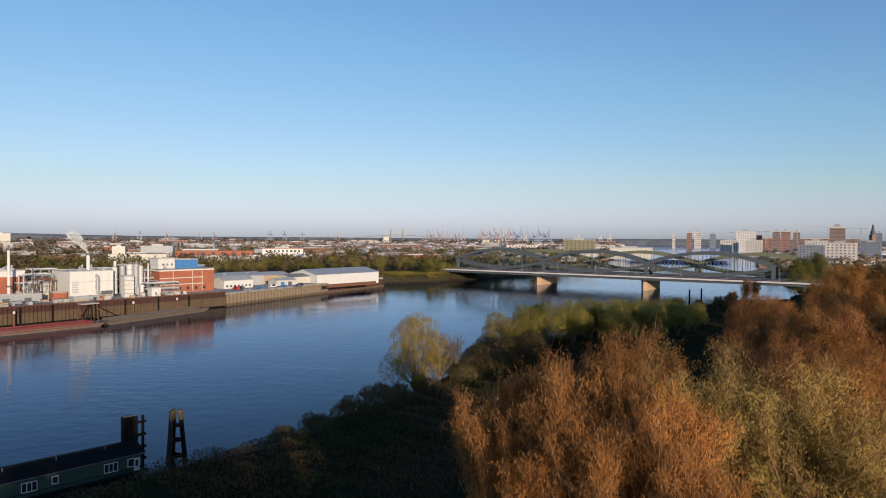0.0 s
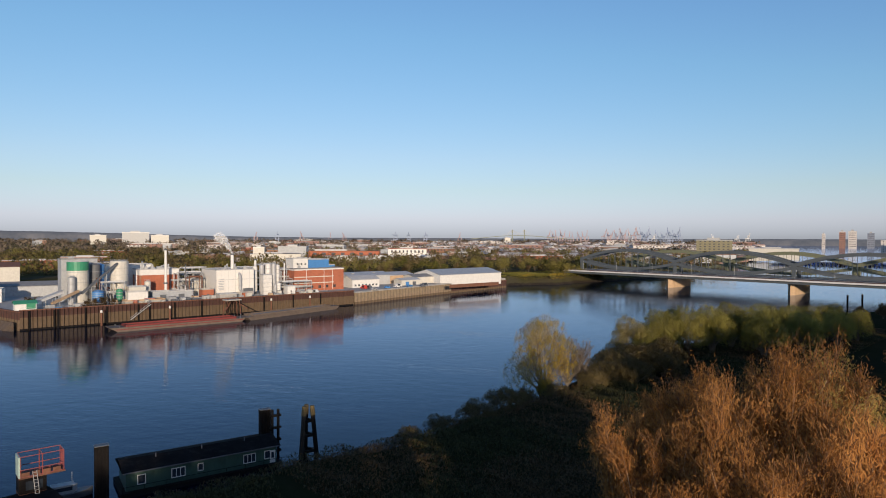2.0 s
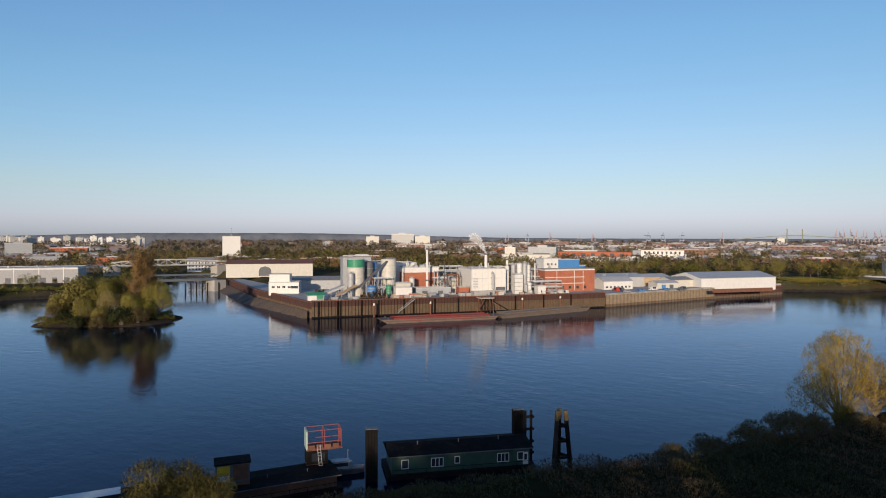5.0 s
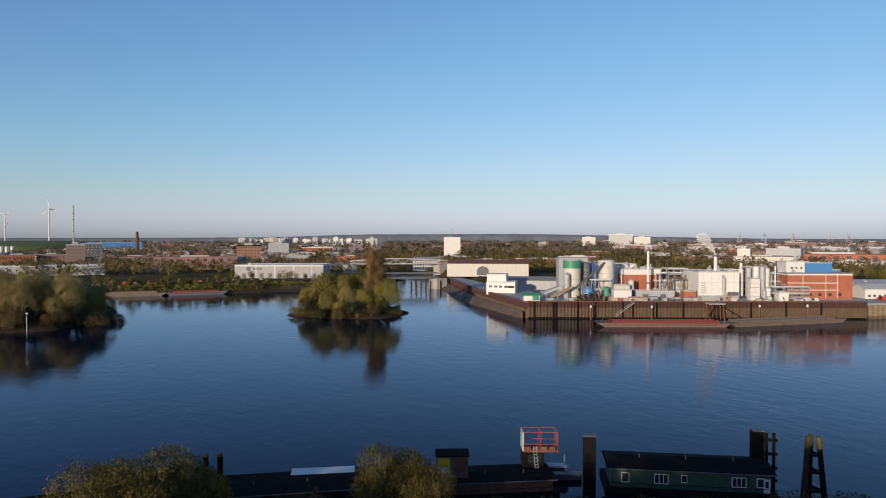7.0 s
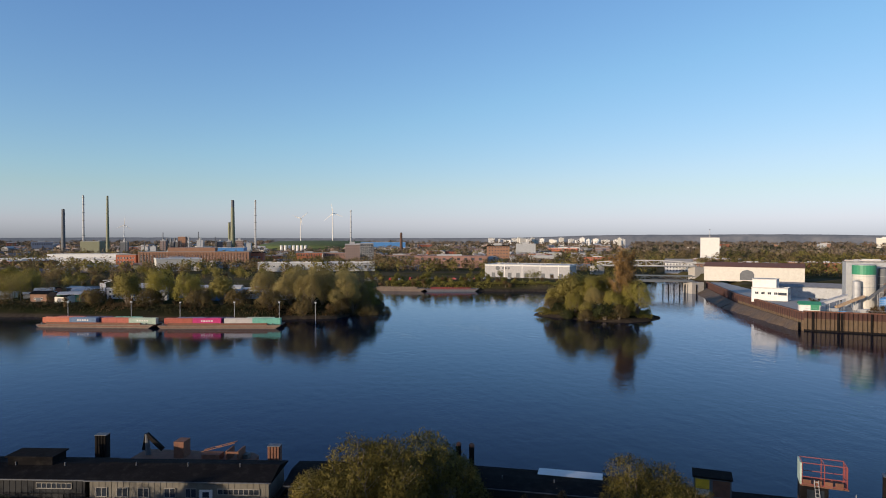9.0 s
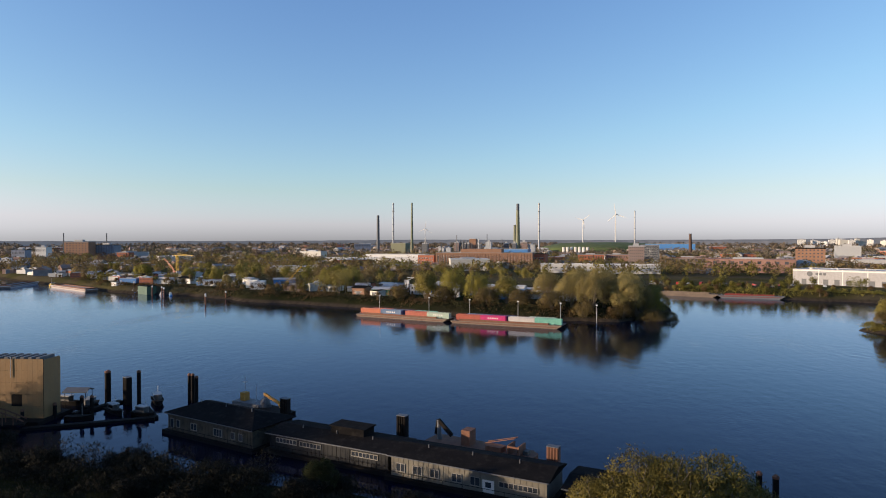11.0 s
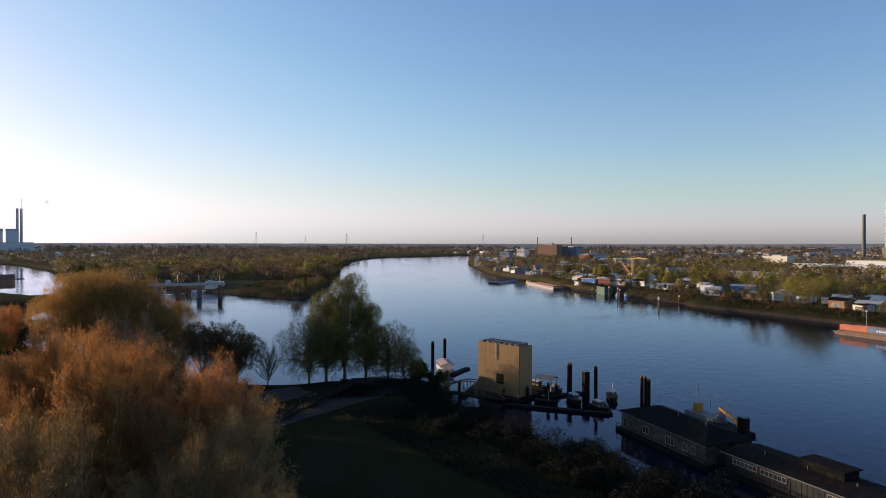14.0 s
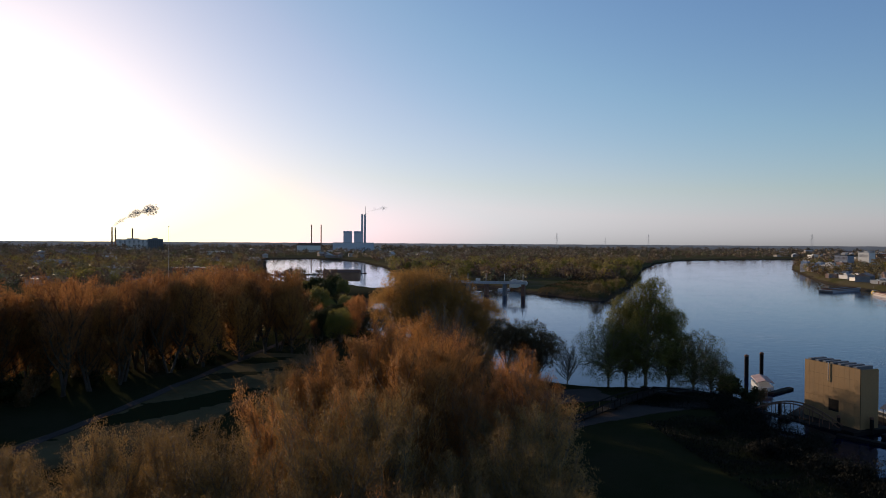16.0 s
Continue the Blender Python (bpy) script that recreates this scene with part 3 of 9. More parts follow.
# broad crowns: height, spread, lobes, leaves, leaf size, crown base, stems
# others: height, spread, first limb, steepness, droop, limbs, twigs, leaves, leaf size, stems, finest wood
KINDS = {
    "poplar": ((25, 5.6, 0.10, 64, -0.16, 38, 16, 46000, 0.17, 2, 0.045), L_ORANGE, PALEBARK, "tall poplar with rust-orange spring buds and pale limbs", "rust poplars"),
    "olive": ((25, 9.5, 0.10, 44, -0.06, 40, 18, 60000, 0.17, 2, 0.045), L_OLIVE, PALEBARK, "broad tree with olive-yellow buds on bare pale branches", "budding trees"),
    "russet": ((25, 7.0, 0.08, 56, -0.16, 38, 12, 40000, 0.20, 2, 0.03), L_RUSSET, BARK, "broad tree with brown-russet buds on fine twigs", "budding trees"),
    "dun": ((25, 7.0, 0.08, 58, -0.16, 38, 12, 44000, 0.17, 2, 0.03), L_DUN, BARK, "broad tree with dun olive-brown buds on fine twigs", "budding trees"),
    "far_poplar": ((27, 10.0, 0.10, 54, -0.14, 34, 8, 26000, 0.30, 1, 0.05), L_ORANGE, DARKBARK, "large poplar with dense rust-brown buds", "rust poplars"),
    "brown_wood": ((27, 8.4, 0.27, 58, -0.14, 30, 8, 16000, 0.30, 2, 0.05), L_RUSSET, DARKBARK, "tall brown budding poplar in a dense wood", "brown poplars"),
    "brown_poplar": ((30, 8.5, 0.08, 62, -0.12, 32, 10, 16000, 0.24, 1, 0.06), L_DUN, BARK, "tall brown budding poplar on the islet", "brown poplars"),
    "dome_tree": ((29, 12.5, 26, 46000, 0.235, 0.05, 3), L_OCHRE, BARK, "great domed tree in russet-orange bud by the cove", "brown poplars"),
    "fan_willow": ((19, 8.6, 20, 34000, 0.15, 0.04, 5), L_YELLOW, BARK, "multi-stemmed fan-shaped willow with yellow-green spring leaves", "willows"),
    "crack_willow": ((17, 8.6, 15, 26000, 0.19, 0.05, 4), L_GREY, BARK, "spreading grey-green willow at the waterside", "willows"),
    "green": ((16, 7.6, 14, 20000, 0.20, 0.08, 1), L_GREEN, BARK, "round-crowned tree with fresh green leaves", "green trees"),
    "bank_willow": ((15, 8.2, 15, 26000, 0.17, 0.05, 3), L_BANK, BARK, "olive-green willow with a domed crown on the bank", "willows"),
    "dark_willow": ((16, 8.2, 14, 16000, 0.19, 0.10, 2), L_BROWN, BARK, "dark drooping willow beside the cove", "willows"),
    "dark": ((14, 7.6, 12, 12000, 0.26, 0.05, 2), L_DARK, BARK, "dense dark green tree on the bank", "green trees"),
    "column": ((27, 7.6, 24, 38000, 0.19, 0.02, 1), L_LEAFY, BARK, "tall green poplar with an upright crown", "green trees"),
    "bare": ((18, 9.0, 0.2, 50, -0.12, 34, 13, 9000, 0.15, 1, 0.045), L_BROWN, BARK, "nearly bare tree with fine dark twigs", "bare trees"),
    "airy": ((19, 11.0, 24, 27000, 0.175, 0.05, 1), L_LEAFY, BARK, "open-crowned tree with small new leaves", "green trees"),
    "bush": ((4.5, 4.6, 0.02, 36, 0.04, 12, 3, 1500, 0.3, 4, 0.02), L_BROWN, BARK, "brown twiggy bank shrub", "shrubs"),
    "green_bush": ((4.5, 4.8, 0.02, 34, 0.06, 12, 3, 1600, 0.3, 4, 0.02), L_DARK, BARK, "dark green bank shrub", "shrubs"),
    "shade_bush": ((4.5, 4.8, 9, 3600, 0.17, 0.02, 4), L_DEEPSHADE, DARKBARK, "bank shrub with leaf colour darkened for shade", "shrubs"),
    "thicket": ((6, 4.8, 11, 9000, 0.13, 0.02, 4), L_THICKET, BARK, "dense brown-green thicket on the bank", "shrubs"),
    "osier": ((9, 5.6, 13, 22000, 0.13, 0.03, 4), L_OSIER, BARK, "rounded yellow-green willow bush on the bank", "willows"),
    "bank_tree": ((12, 5.8, 11, 6000, 0.30, 0.05, 2), L_GREEN, BARK, "leafy green tree on the far bank", "far bank trees"),
    "bank_brown": ((12, 5.4, 11, 5400, 0.28, 0.05, 2), L_BROWN, BARK, "brown budding tree on the far bank", "far bank trees"),
    "bank_olive": ((12, 5.8, 11, 6000, 0.30, 0.05, 2), L_MUTED, BARK, "yellow-green tree on the far bank", "far bank trees"),
    "bank_shrub": ((4.5, 3.6, 8, 1800, 0.26, 0.02, 2), L_DARK, BARK, "low green shrub on the far bank", "far bank shrubs"),
}
PROTOS = {}
# how upright and how broad the leaf blades stand
BLADE = {"russet": (0.7, 0.15), "dun": (0.7, 0.16), "poplar": (0.9, 0.16), "olive": (0.5, 0.15), "bare": (0.5, 0.12), "airy": (0.2, 0.35), "column": (0.3, 0.4), "osier": (0.5, 0.35), "fan_willow": (0.6, 0.35), "dome_tree": (0.9, 0.3), "crack_willow": (0.2, 0.4), "bank_willow": (0.2, 0.45), "far_poplar": (0.7, 0.2), "brown_wood": (0.8, 0.18), "bush": (0.6, 0.25)}


def plant(kind, x, y, h, z=None, wide=1.0, variant=None):
    args, leafm, barkm, label, group = KINDS[kind]
    rng = np.random.default_rng(int(abs(x * 131 + y * 17)) + len(kind))
    many = 2 if kind.startswith("bank") or "bush" in kind else 3
    vkey = (kind, variant if variant is not None else int(rng.integers(many)))
    s = h / args[0]
    z = gz(x, y) - 0.1 if z is None else z
    m = pose(x, y, z, 0, 0, rng.uniform(0, 360)) @ Matrix.Diagonal((s * wide, s * wide, s, 1))
    if vkey not in PROTOS:
        g = np.random.default_rng(11 * vkey[1] + sum(ord(c) for c in kind))
        wood, c, sz, out = grow(g, *args) if len(args) > 8 else billow(g, *args)
        name = "shrub" if "bush" in kind or "shrub" in kind or kind == "thicket" else ("willow_tree" if "willow" in kind or kind == "osier" else ("poplar_tree" if "poplar" in kind or kind in ("brown_wood", "column") else "tree"))
        ob = thing(name, m, label, "shrub" if name == "shrub" else "tree", group)
        trunk = part("trunk", wood, barkm, ob)
        if barkm is PALEBARK and len(args) > 8:
            # the finest shoots are darker than the pale limbs
            trunk.data.materials.append(SHOOT)
            trunk.data.polygons.foreach_set("material_index", (np.arange(len(trunk.data.polygons)) >= wood.limbs).astype(np.int32))
        part("crown", cloud_mesh("crown", c, sz, g, *BLADE.get(kind, (0.0, 0.62)), out), leafm, ob)
        PROTOS[vkey] = ob
        return ob
    return copy_thing(PROTOS[vkey], m @ Matrix.Diagonal((*[1 / c for c in PROTOS[vkey].scale], 1)))


GROVES = {}
GROVE_LOOK = {"bank_tree": (L_GREEN, 1.0), "bank_brown": (L_WOOD, 1.0), "bank_olive": (L_MUTED, 1.0), "bank_shrub": (L_BROWN, 1.0)}


def rowtrees(kinds, a, b, n, h, jitter=4.0, seed=1):
    """Trees strung between two places at uneven steps; they join the groves, which are built at the end."""
    rng = np.random.default_rng(seed)
    for i in range(n):
        t = (i + rng.uniform(0.1, 0.9)) / n
        x = a[0] + (b[0] - a[0]) * t + rng.normal(0, jitter)
        y = a[1] + (b[1] - a[1]) * t + rng.normal(0, jitter)
        z = gz(x, y)
        if z > 0.5:
            k = kinds[int(rng.integers(len(kinds)))]
            hh = h * rng.uniform(0.75, 1.2) * (0.45 if k == "bank_shrub" and h > 7 else 1)
            GROVES.setdefault(k, []).append((x, y, z, hh))


def lumps(rng, x, y, z, h, wide, lobes, per, leaf):
    """Leaf places of one crown made of several uneven lobes."""
    cs, ds = [], []
    for k in range(lobes):
        u = rng.normal(size=3)
        u /= np.linalg.norm(u)
        c = np.array((x, y, z + h * 0.58)) + u * np.array((wide * 0.55, wide * 0.55, h * 0.26)) * rng.uniform(0.5, 1.1)
        r = wide * rng.uniform(0.35, 0.62)
        d = rng.normal(size=(per, 3))
        d /= np.linalg.norm(d, axis=1)[:, None]
        q = c + d * r * rng.uniform(0.6, 1.08, (per, 1)) * np.array((1, 1, 0.9))
        q[:, 2] = np.maximum(q[:, 2], z + 0.2)
        cs.append(q)
        ds.append(d + u * 0.5)
    low = rng.normal(size=(per // 2, 3)) * np.array((wide * 0.5, wide * 0.5, h * 0.14)) + np.array((x, y, z + h * 0.22))
    low[:, 2] = np.maximum(low[:, 2], z + 0.1)
    cs.append(low)
    ds.append((low - np.array((x, y, z))) / h)
    c = np.concatenate(cs)
    return c, np.full(len(c), leaf), np.concatenate(ds)


def build_groves():
    for k, rows in GROVES.items():
        rng = np.random.default_rng(len(k))
        cs, ss, ds, wood = [], [], [], Shape()
        for x, y, z, h in rows:
            far = math.hypot(x, y)
            leaf = min(0.8, max(0.24, far * 0.00058))
            c, s_, d_ = lumps(rng, x, y, z, h, h * rng.uniform(0.36, 0.52), 6, int(min(170, max(60, 46 * h / 12 / leaf))), leaf)
            cs.append(c)
            ss.append(s_)
            ds.append(d_)
            if h > 6:
                wood.tube((x, y, z - 0.5), (x + rng.normal(0, 0.3), y, z + h * 0.6), 0.25, 0.1, 5, False)
        names = {"bank_tree": "green_grove", "bank_brown": "brown_grove", "bank_olive": "yellow_grove", "bank_shrub": "bank_scrub"}
        ob = part(names[k], cloud_mesh(k, np.concatenate(cs), np.concatenate(ss), rng, out=np.concatenate(ds)), GROVE_LOOK[k][0])
        tagged(ob, {"bank_tree": "leafy green trees along the far banks", "bank_brown": "brown budding trees along the far banks", "bank_olive": "yellow-green willows along the far banks", "bank_shrub": "low dark scrub along the far banks"}[k], "trees", kind="stuff")
        if wood.v:
            part("trunks", wood, BARK, ob)


# ---- quays ----
QA, QU, QN = Vector((-227, 231)), Vector((0.621, 0.7838)), Vector((-0.7838, 0.621))
QDEG = math.degrees(math.atan2(0.7838, 0.621))


def Q(s, n, z=0.0, turn=0.0):
    """A pose on the factory quay: s metres along it, n metres inland."""
    p = QA + QU * s + QN * n
    return pose(p.x, p.y, z, 0, 0, QDEG + turn)


def sheet_quay(name, a, b, top, low, label, mat=PILE, lowmat=PILELOW, pitch=1.6, bands=True):
    """A sheet-piled quay: every trough and ridge stands out, with a capping beam and timber fenders."""
    a, b = Vector(a), Vector(b)
    L = (b - a).length
    deg = math.degrees(math.atan2(b.y - a.y, b.x - a.x))
    ob = thing(name, pose(a.x, a.y, 0, 0, 0, deg), label, "quay wall", kind="structure")
    n = int(L / pitch)
    st = L / n
    up, dn = Shape(), Shape()
    up.box(0, 0.32, low, L, 1.0, top)
    dn.box(0, 0.36, -3, L, 1.0, low)
    part("backing", up, mat, ob)
    part("backing_foot", dn, lowmat, ob)
    pan = Shape().add([(0, 0.4, low), (0.3 * st, -0.4, low), (0.72 * st, -0.4, low), (st, 0.4, low),
                       (0, 0.4, top), (0.3 * st, -0.4, top), (0.72 * st, -0.4, top), (st, 0.4, top)],
                      [(0, 1, 5, 4), (1, 2, 6, 5), (2, 3, 7, 6), (4, 5, 6, 7)]).mesh("pile")
    foot = Shape().add([(0, 0.4, -3), (0.3 * st, -0.38, -3), (0.72 * st, -0.38, -3), (st, 0.4, -3),
                        (0, 0.4, low), (0.3 * st, -0.38, low), (0.72 * st, -0.38, low), (st, 0.4, low)],
                       [(0, 1, 5, 4), (1, 2, 6, 5), (2, 3, 7, 6)]).mesh("pile_foot")
    for i in range(n):
        part("pile", pan, mat, ob, at=pose(i * st, 0, 0))
        part("pile_foot", foot, lowmat, ob, at=pose(i * st, 0, 0))
    part("capping_beam", Shape().box(-0.1, -0.25, top, L + 0.1, 1.3, top + 0.35), RUST if mat is PILE else CONCRETE, ob)
    return ob


OCHRE = surface("weathered_ochre_wall", (0.20, 0.15, 0.10), 0.9, vary=0.3, stain=(0.12, 0.085, 0.055))
quay = sheet_quay("quay_1", (-227, 231), (-124, 361), 8.3, 5.4, "rust-brown sheet-piled factory quay with a silted foot", pitch=1.66)
for o_, dz in ((3.4, 0.2), (12.5, 0), (13.9, 0.1), (24.5, 0.3), (33.2, 0), (46.5, 0.1), (51.5, 0.2), (63, 0), (76, 0.1), (109, 0), (126, 0.2), (143, 0)):
    part("fender_post", Shape().box(o_ - 0.28, -1.05, -2.5, o_ + 0.28, -0.45, 8.0 + dz), DARKWOOD, quay)
part("wet_foot", Shape().box(0, -0.5, -2.5, 165, 0.1, 0.7), DARKWOOD, quay, "black wet band at the waterline")
for o_ in range(9, 160, 14):
    part("bollard", Shape().lathe([(0.25, 8.6), (0.22, 9.1), (0.4, 9.2), (0.4, 9.35)], cx=o_, cy=0.5, n=8), DARKGREY, quay)
part("quay_rail", Shape().box(0.5, 1.0, 9.5, 164, 1.06, 9.56), STEEL, quay)
sheet_quay("quay_2", (-310, 268), (-227, 231), 7.6, 4.5, "rusty sheet-piled quay above a muddy slope", pitch=2.6)
sheet_quay("quay_3", (-406, 322), (-310, 268), 7.6, 3.0, "rusty sheet-piled channel quay", pitch=4.0)
sheet_quay("quay_4", (-124, 363), (-82, 453), 6.8, 1.5, "weathered ochre concrete and timber quay wall", mat=OCHRE, lowmat=PILELOW, pitch=3.0)
sheet_quay("quay_5", (-82, 453), (-48, 516), 5.6, 1.5, "brown sheet-piled quay beside the white hall", pitch=3.0)
deck = Shape()
deck.prism([(-226.8, 232.6), (-124.9, 361.6), (-125.0, 364.3), (-82.8, 454.0), (-49, 517), (-58, 530), (-160, 395), (-240, 290), (-330, 300), (-400, 332), (-404.5, 323.5), (-309.5, 269.5)], 6.2, 7.45)
tagged(part("pavement_1", deck, CONCRETE), "worn concrete yard slab behind the quays", "pavement", kind="structure")

bm_ = Shape()
pa_, pb_, pc_ = Vector((-228.5, 229.5, 0)), Vector((-311, 266, 0)), Vector((-404, 320, 0))
sd_ = [(pb_ - pa_).cross(Vector((0, 0, 1))).normalized() * -1, (pc_ - pb_).cross(Vector((0, 0, 1))).normalized() * -1]
for (p_, q_), n_, w0, w1 in (((pa_, pb_), sd_[0], 1.5, 8.0), ((pb_, pc_), sd_[1], 8.0, 9.0)):
    for k in range(14):
        a_, b_ = p_.lerp(q_, k / 14), p_.lerp(q_, (k + 1) / 14)
        u_, v_ = w0 + (w1 - w0) * k / 14 + 0.8 * math.sin(k * 2.1), w0 + (w1 - w0) * (k + 1) / 14 + 0.8 * math.sin((k + 1) * 2.1)
        bm_.add([a_ + Vector((0, 0, 3.6)), b_ + Vector((0, 0, 3.6)), b_ + n_ * v_ + Vector((0, 0, -0.4)), a_ + n_ * u_ + Vector((0, 0, -0.4)),
                 a_ + Vector((0, 0, -2)), b_ + Vector((0, 0, -2)), b_ + n_ * v_ + Vector((0, 0, -2)), a_ + n_ * u_ + Vector((0, 0, -2))],
                [(0, 1, 2, 3), (2, 6, 7, 3), (0, 3, 7, 4), (1, 5, 6, 2)])
tagged(part("mud_berm", bm_, surface("tidal_mud", (0.10, 0.07, 0.048), 0.8, vary=0.4, scale=0.4, fine=2.0, stain=(0.04, 0.03, 0.024), bump=0.6)), "sloping brown tidal mud below the channel quay", "mud bank", kind="structure")

# ---- buildings ----
WIN = {}


def window_mesh(w, h):
    key = (round(w, 2), round(h, 2))
    if key not in WIN:
        WIN[key] = (Shape().box(-w / 2, -0.05, 0, w / 2, 0.1, h).mesh("window"),
                    Shape().box(-w / 2 - 0.1, -0.09, -0.14, w / 2 + 0.1, 0.1, 0).box(-w / 2 - 0.1, -0.09, h, w / 2 + 0.1, 0.1, h + 0.1)
                    .box(-w / 2 - 0.1, -0.09, 0, -w / 2, 0.1, h).box(w / 2, -0.09, 0, w / 2 + 0.1, 0.1, h).box(-0.04, -0.08, 0, 0.04, 0.1, h).mesh("window_frame"))
    return WIN[key]


def windows(ob, face, w, d, z0, cols, rows, ww, wh, dz, margin=1.0, framem=None):
    """Rows of framed windows on one face: f front, b back, l and r the ends."""
    glass, fr = window_mesh(ww, wh)
    span = (w if face in "fb" else d) - 2 * margin
    for r in range(rows):
        for c in range(cols):
            o = -span / 2 + span * (c + 0.5) / cols
            z = z0 + r * dz
            m = {"f": pose(o, -d / 2, z), "b": pose(o, d / 2, z, 0, 0, 180), "r": pose(w / 2, o, z, 0, 0, 90), "l": pose(-w / 2, o, z, 0, 0, -90)}[face]
            win = part("window", glass, GLASS, ob, at=m)
            part("window_frame", fr, framem or WHITE, win)


def hall(name, m, w, d, h, wallm, roofm, label, roof="flat", rise=2.0, category="building", group="", wins=(), doors=(), vents=0, framem=None, band=None):
    """A building: walls, a roof with its own edge, and the windows, doors and roof vents given."""
    ob = thing(name, m, label, category, group)
    wall = Shape()
    if roof == "gable":
        a, b = w / 2, d / 2
        wall.add([(-a, -b, -1), (a, -b, -1), (a, b, -1), (-a, b, -1), (-a, -b, h), (a, -b, h), (a, b, h), (-a, b, h), (-a, 0, h + rise - 0.3), (a, 0, h + rise - 0.3)],
                 [(0, 1, 5, 4), (1, 2, 6, 9, 5), (2, 3, 7, 6), (3, 0, 4, 8, 7), (4, 5, 9, 8), (6, 7, 8, 9)])
        part("wall", wall, wallm, ob)
        part("roof", Shape().gable(-a, -b, a, b, h + 0.02, rise), roofm, ob)
    else:
        wall.box(-w / 2, -d / 2, -1, w / 2, d / 2, h)
        part("wall", wall, wallm, ob)
        rf = Shape().box(-w / 2 - 0.12, -d / 2 - 0.12, h + 0.004, w / 2 + 0.12, d / 2 + 0.12, h + 0.2)
        for x0, y0, x1, y1 in ((-w / 2 - .12, -d / 2 - .12, w / 2 + .12, -d / 2 + .2), (-w / 2 - .12, d / 2 - .2, w / 2 + .12, d / 2 + .12),
                               (-w / 2 - .12, -d / 2 + .2, -w / 2 + .2, d / 2 - .2), (w / 2 - .2, -d / 2 + .2, w / 2 + .12, d / 2 - .2)):
            rf.box(x0, y0, h + 0.2, x1, y1, h + 0.55)
        part("roof", rf, roofm, ob)
    if band:
        z0, z1, bm = band
        s = Shape()
        for y in (-d / 2 - 0.06, d / 2):
            s.box(-w / 2 - 0.06, y, z0, w / 2 + 0.06, y + 0.06, z1)
        for x in (-w / 2 - 0.06, w / 2):
            s.box(x, -d / 2, z0, x + 0.06, d / 2, z1)
        part("fascia", s, bm, ob)
    for spec in wins:
        windows(ob, spec[0], w, d, *spec[1:], framem=framem)
    for face, o, dw, dh, dm in doors:
        mm = {"f": pose(o, -d / 2, 0), "b": pose(o, d / 2, 0, 0, 0, 180), "r": pose(w / 2, o, 0, 0, 0, 90), "l": pose(-w / 2, o, 0, 0, 0, -90)}[face]
        part("door", Shape().box(-dw / 2, -0.07, 0, dw / 2, 0.1, dh), dm, ob, at=mm)
    rng = random.Random(int(w * 10 + d))
    for i in range(vents):
        x, y = rng.uniform(-w * 0.4, w * 0.4), rng.uniform(-d * 0.35, d * 0.35)
        zt = h + (0.2 if roof == "flat" else rise * (1 - abs(y) / (d / 2)) - 0.1)
        s = Shape().slab(x, y, zt, rng.uniform(0.8, 2.5), rng.uniform(0.8, 2), rng.uniform(0.5, 1.4))
        part("roof_vent", s, STEEL, ob)
    return ob


def silo(m, r, z0, z1, body, label, cap=None, capz=0, legs=0, name="silo", cone=True, rings=3):
    ob = thing(name, m, label, "silo")
    prof = ([(r * 0.25, z0 - r * 0.9), (r, z0)] if legs else [(r, z0)]) + [(r, z1)] + ([(r * 0.25, z1 + r * 0.35)] if cone else [(r * 0.92, z1 + 0.3)])
    part("shell", Shape().lathe(prof, n=24), body, ob, smooth=False)
    if cap:
        part("band", Shape().lathe([(r + 0.06, z1 - capz), (r + 0.06, z1 + 0.03)], n=24), cap, ob)
    for i in range(rings):
        z = z0 + (z1 - z0) * (i + 1) / (rings + 1)
        part("ring", Shape().lathe([(r + 0.05, z), (r + 0.09, z + 0.08), (r + 0.05, z + 0.16)], n=24), STEEL, ob)
    for i in range(legs):
        t = 2 * math.pi * (i + 0.5) / legs
        part("leg", Shape().tube((r * 0.9 * math.cos(t), r * 0.9 * math.sin(t), -0.5), (r * 0.9 * math.cos(t), r * 0.9 * math.sin(t), z0 + 0.4), 0.18, n=6), STEEL, ob)
    rail = Shape()
    for zz in (0.5, 1.0):
        for i in range(16):
            t0, t1 = 2 * math.pi * i / 16, 2 * math.pi * (i + 1) / 16
            rail.tube((r * 0.97 * math.cos(t0), r * 0.97 * math.sin(t0), z1 + zz), (r * 0.97 * math.cos(t1), r * 0.97 * math.sin(t1), z1 + zz), 0.04, n=4)
    part("railing", rail, STEEL, ob)
    return ob


def chimney(m, h, r0, r1, mat, label, bands=0, bandm=None, cap=True):
    ob = thing("chimney", m, label, "chimney")
    part("shaft", Shape().lathe([(r0, -1), (r1, h)], n=16), mat, ob)
    if cap:
        part("rim", Shape().lathe([(r1 + 0.02, h - 0.8), (r1 + 0.12, h - 0.6), (r1 + 0.12, h + 0.05)], n=16), DARKGREY, ob)
    for i in range(bands):
        z = h * (0.3 + 0.66 * i / max(1, bands - 1))
        r = r0 + (r1 - r0) * z / h
        part("platform", Shape().lathe([(r * 1.02, z), (r + max(0.4, r * 0.5), z + 0.1), (r + max(0.4, r * 0.5), z + 0.9)], n=12), bandm or DARKGREY, ob)
    return ob


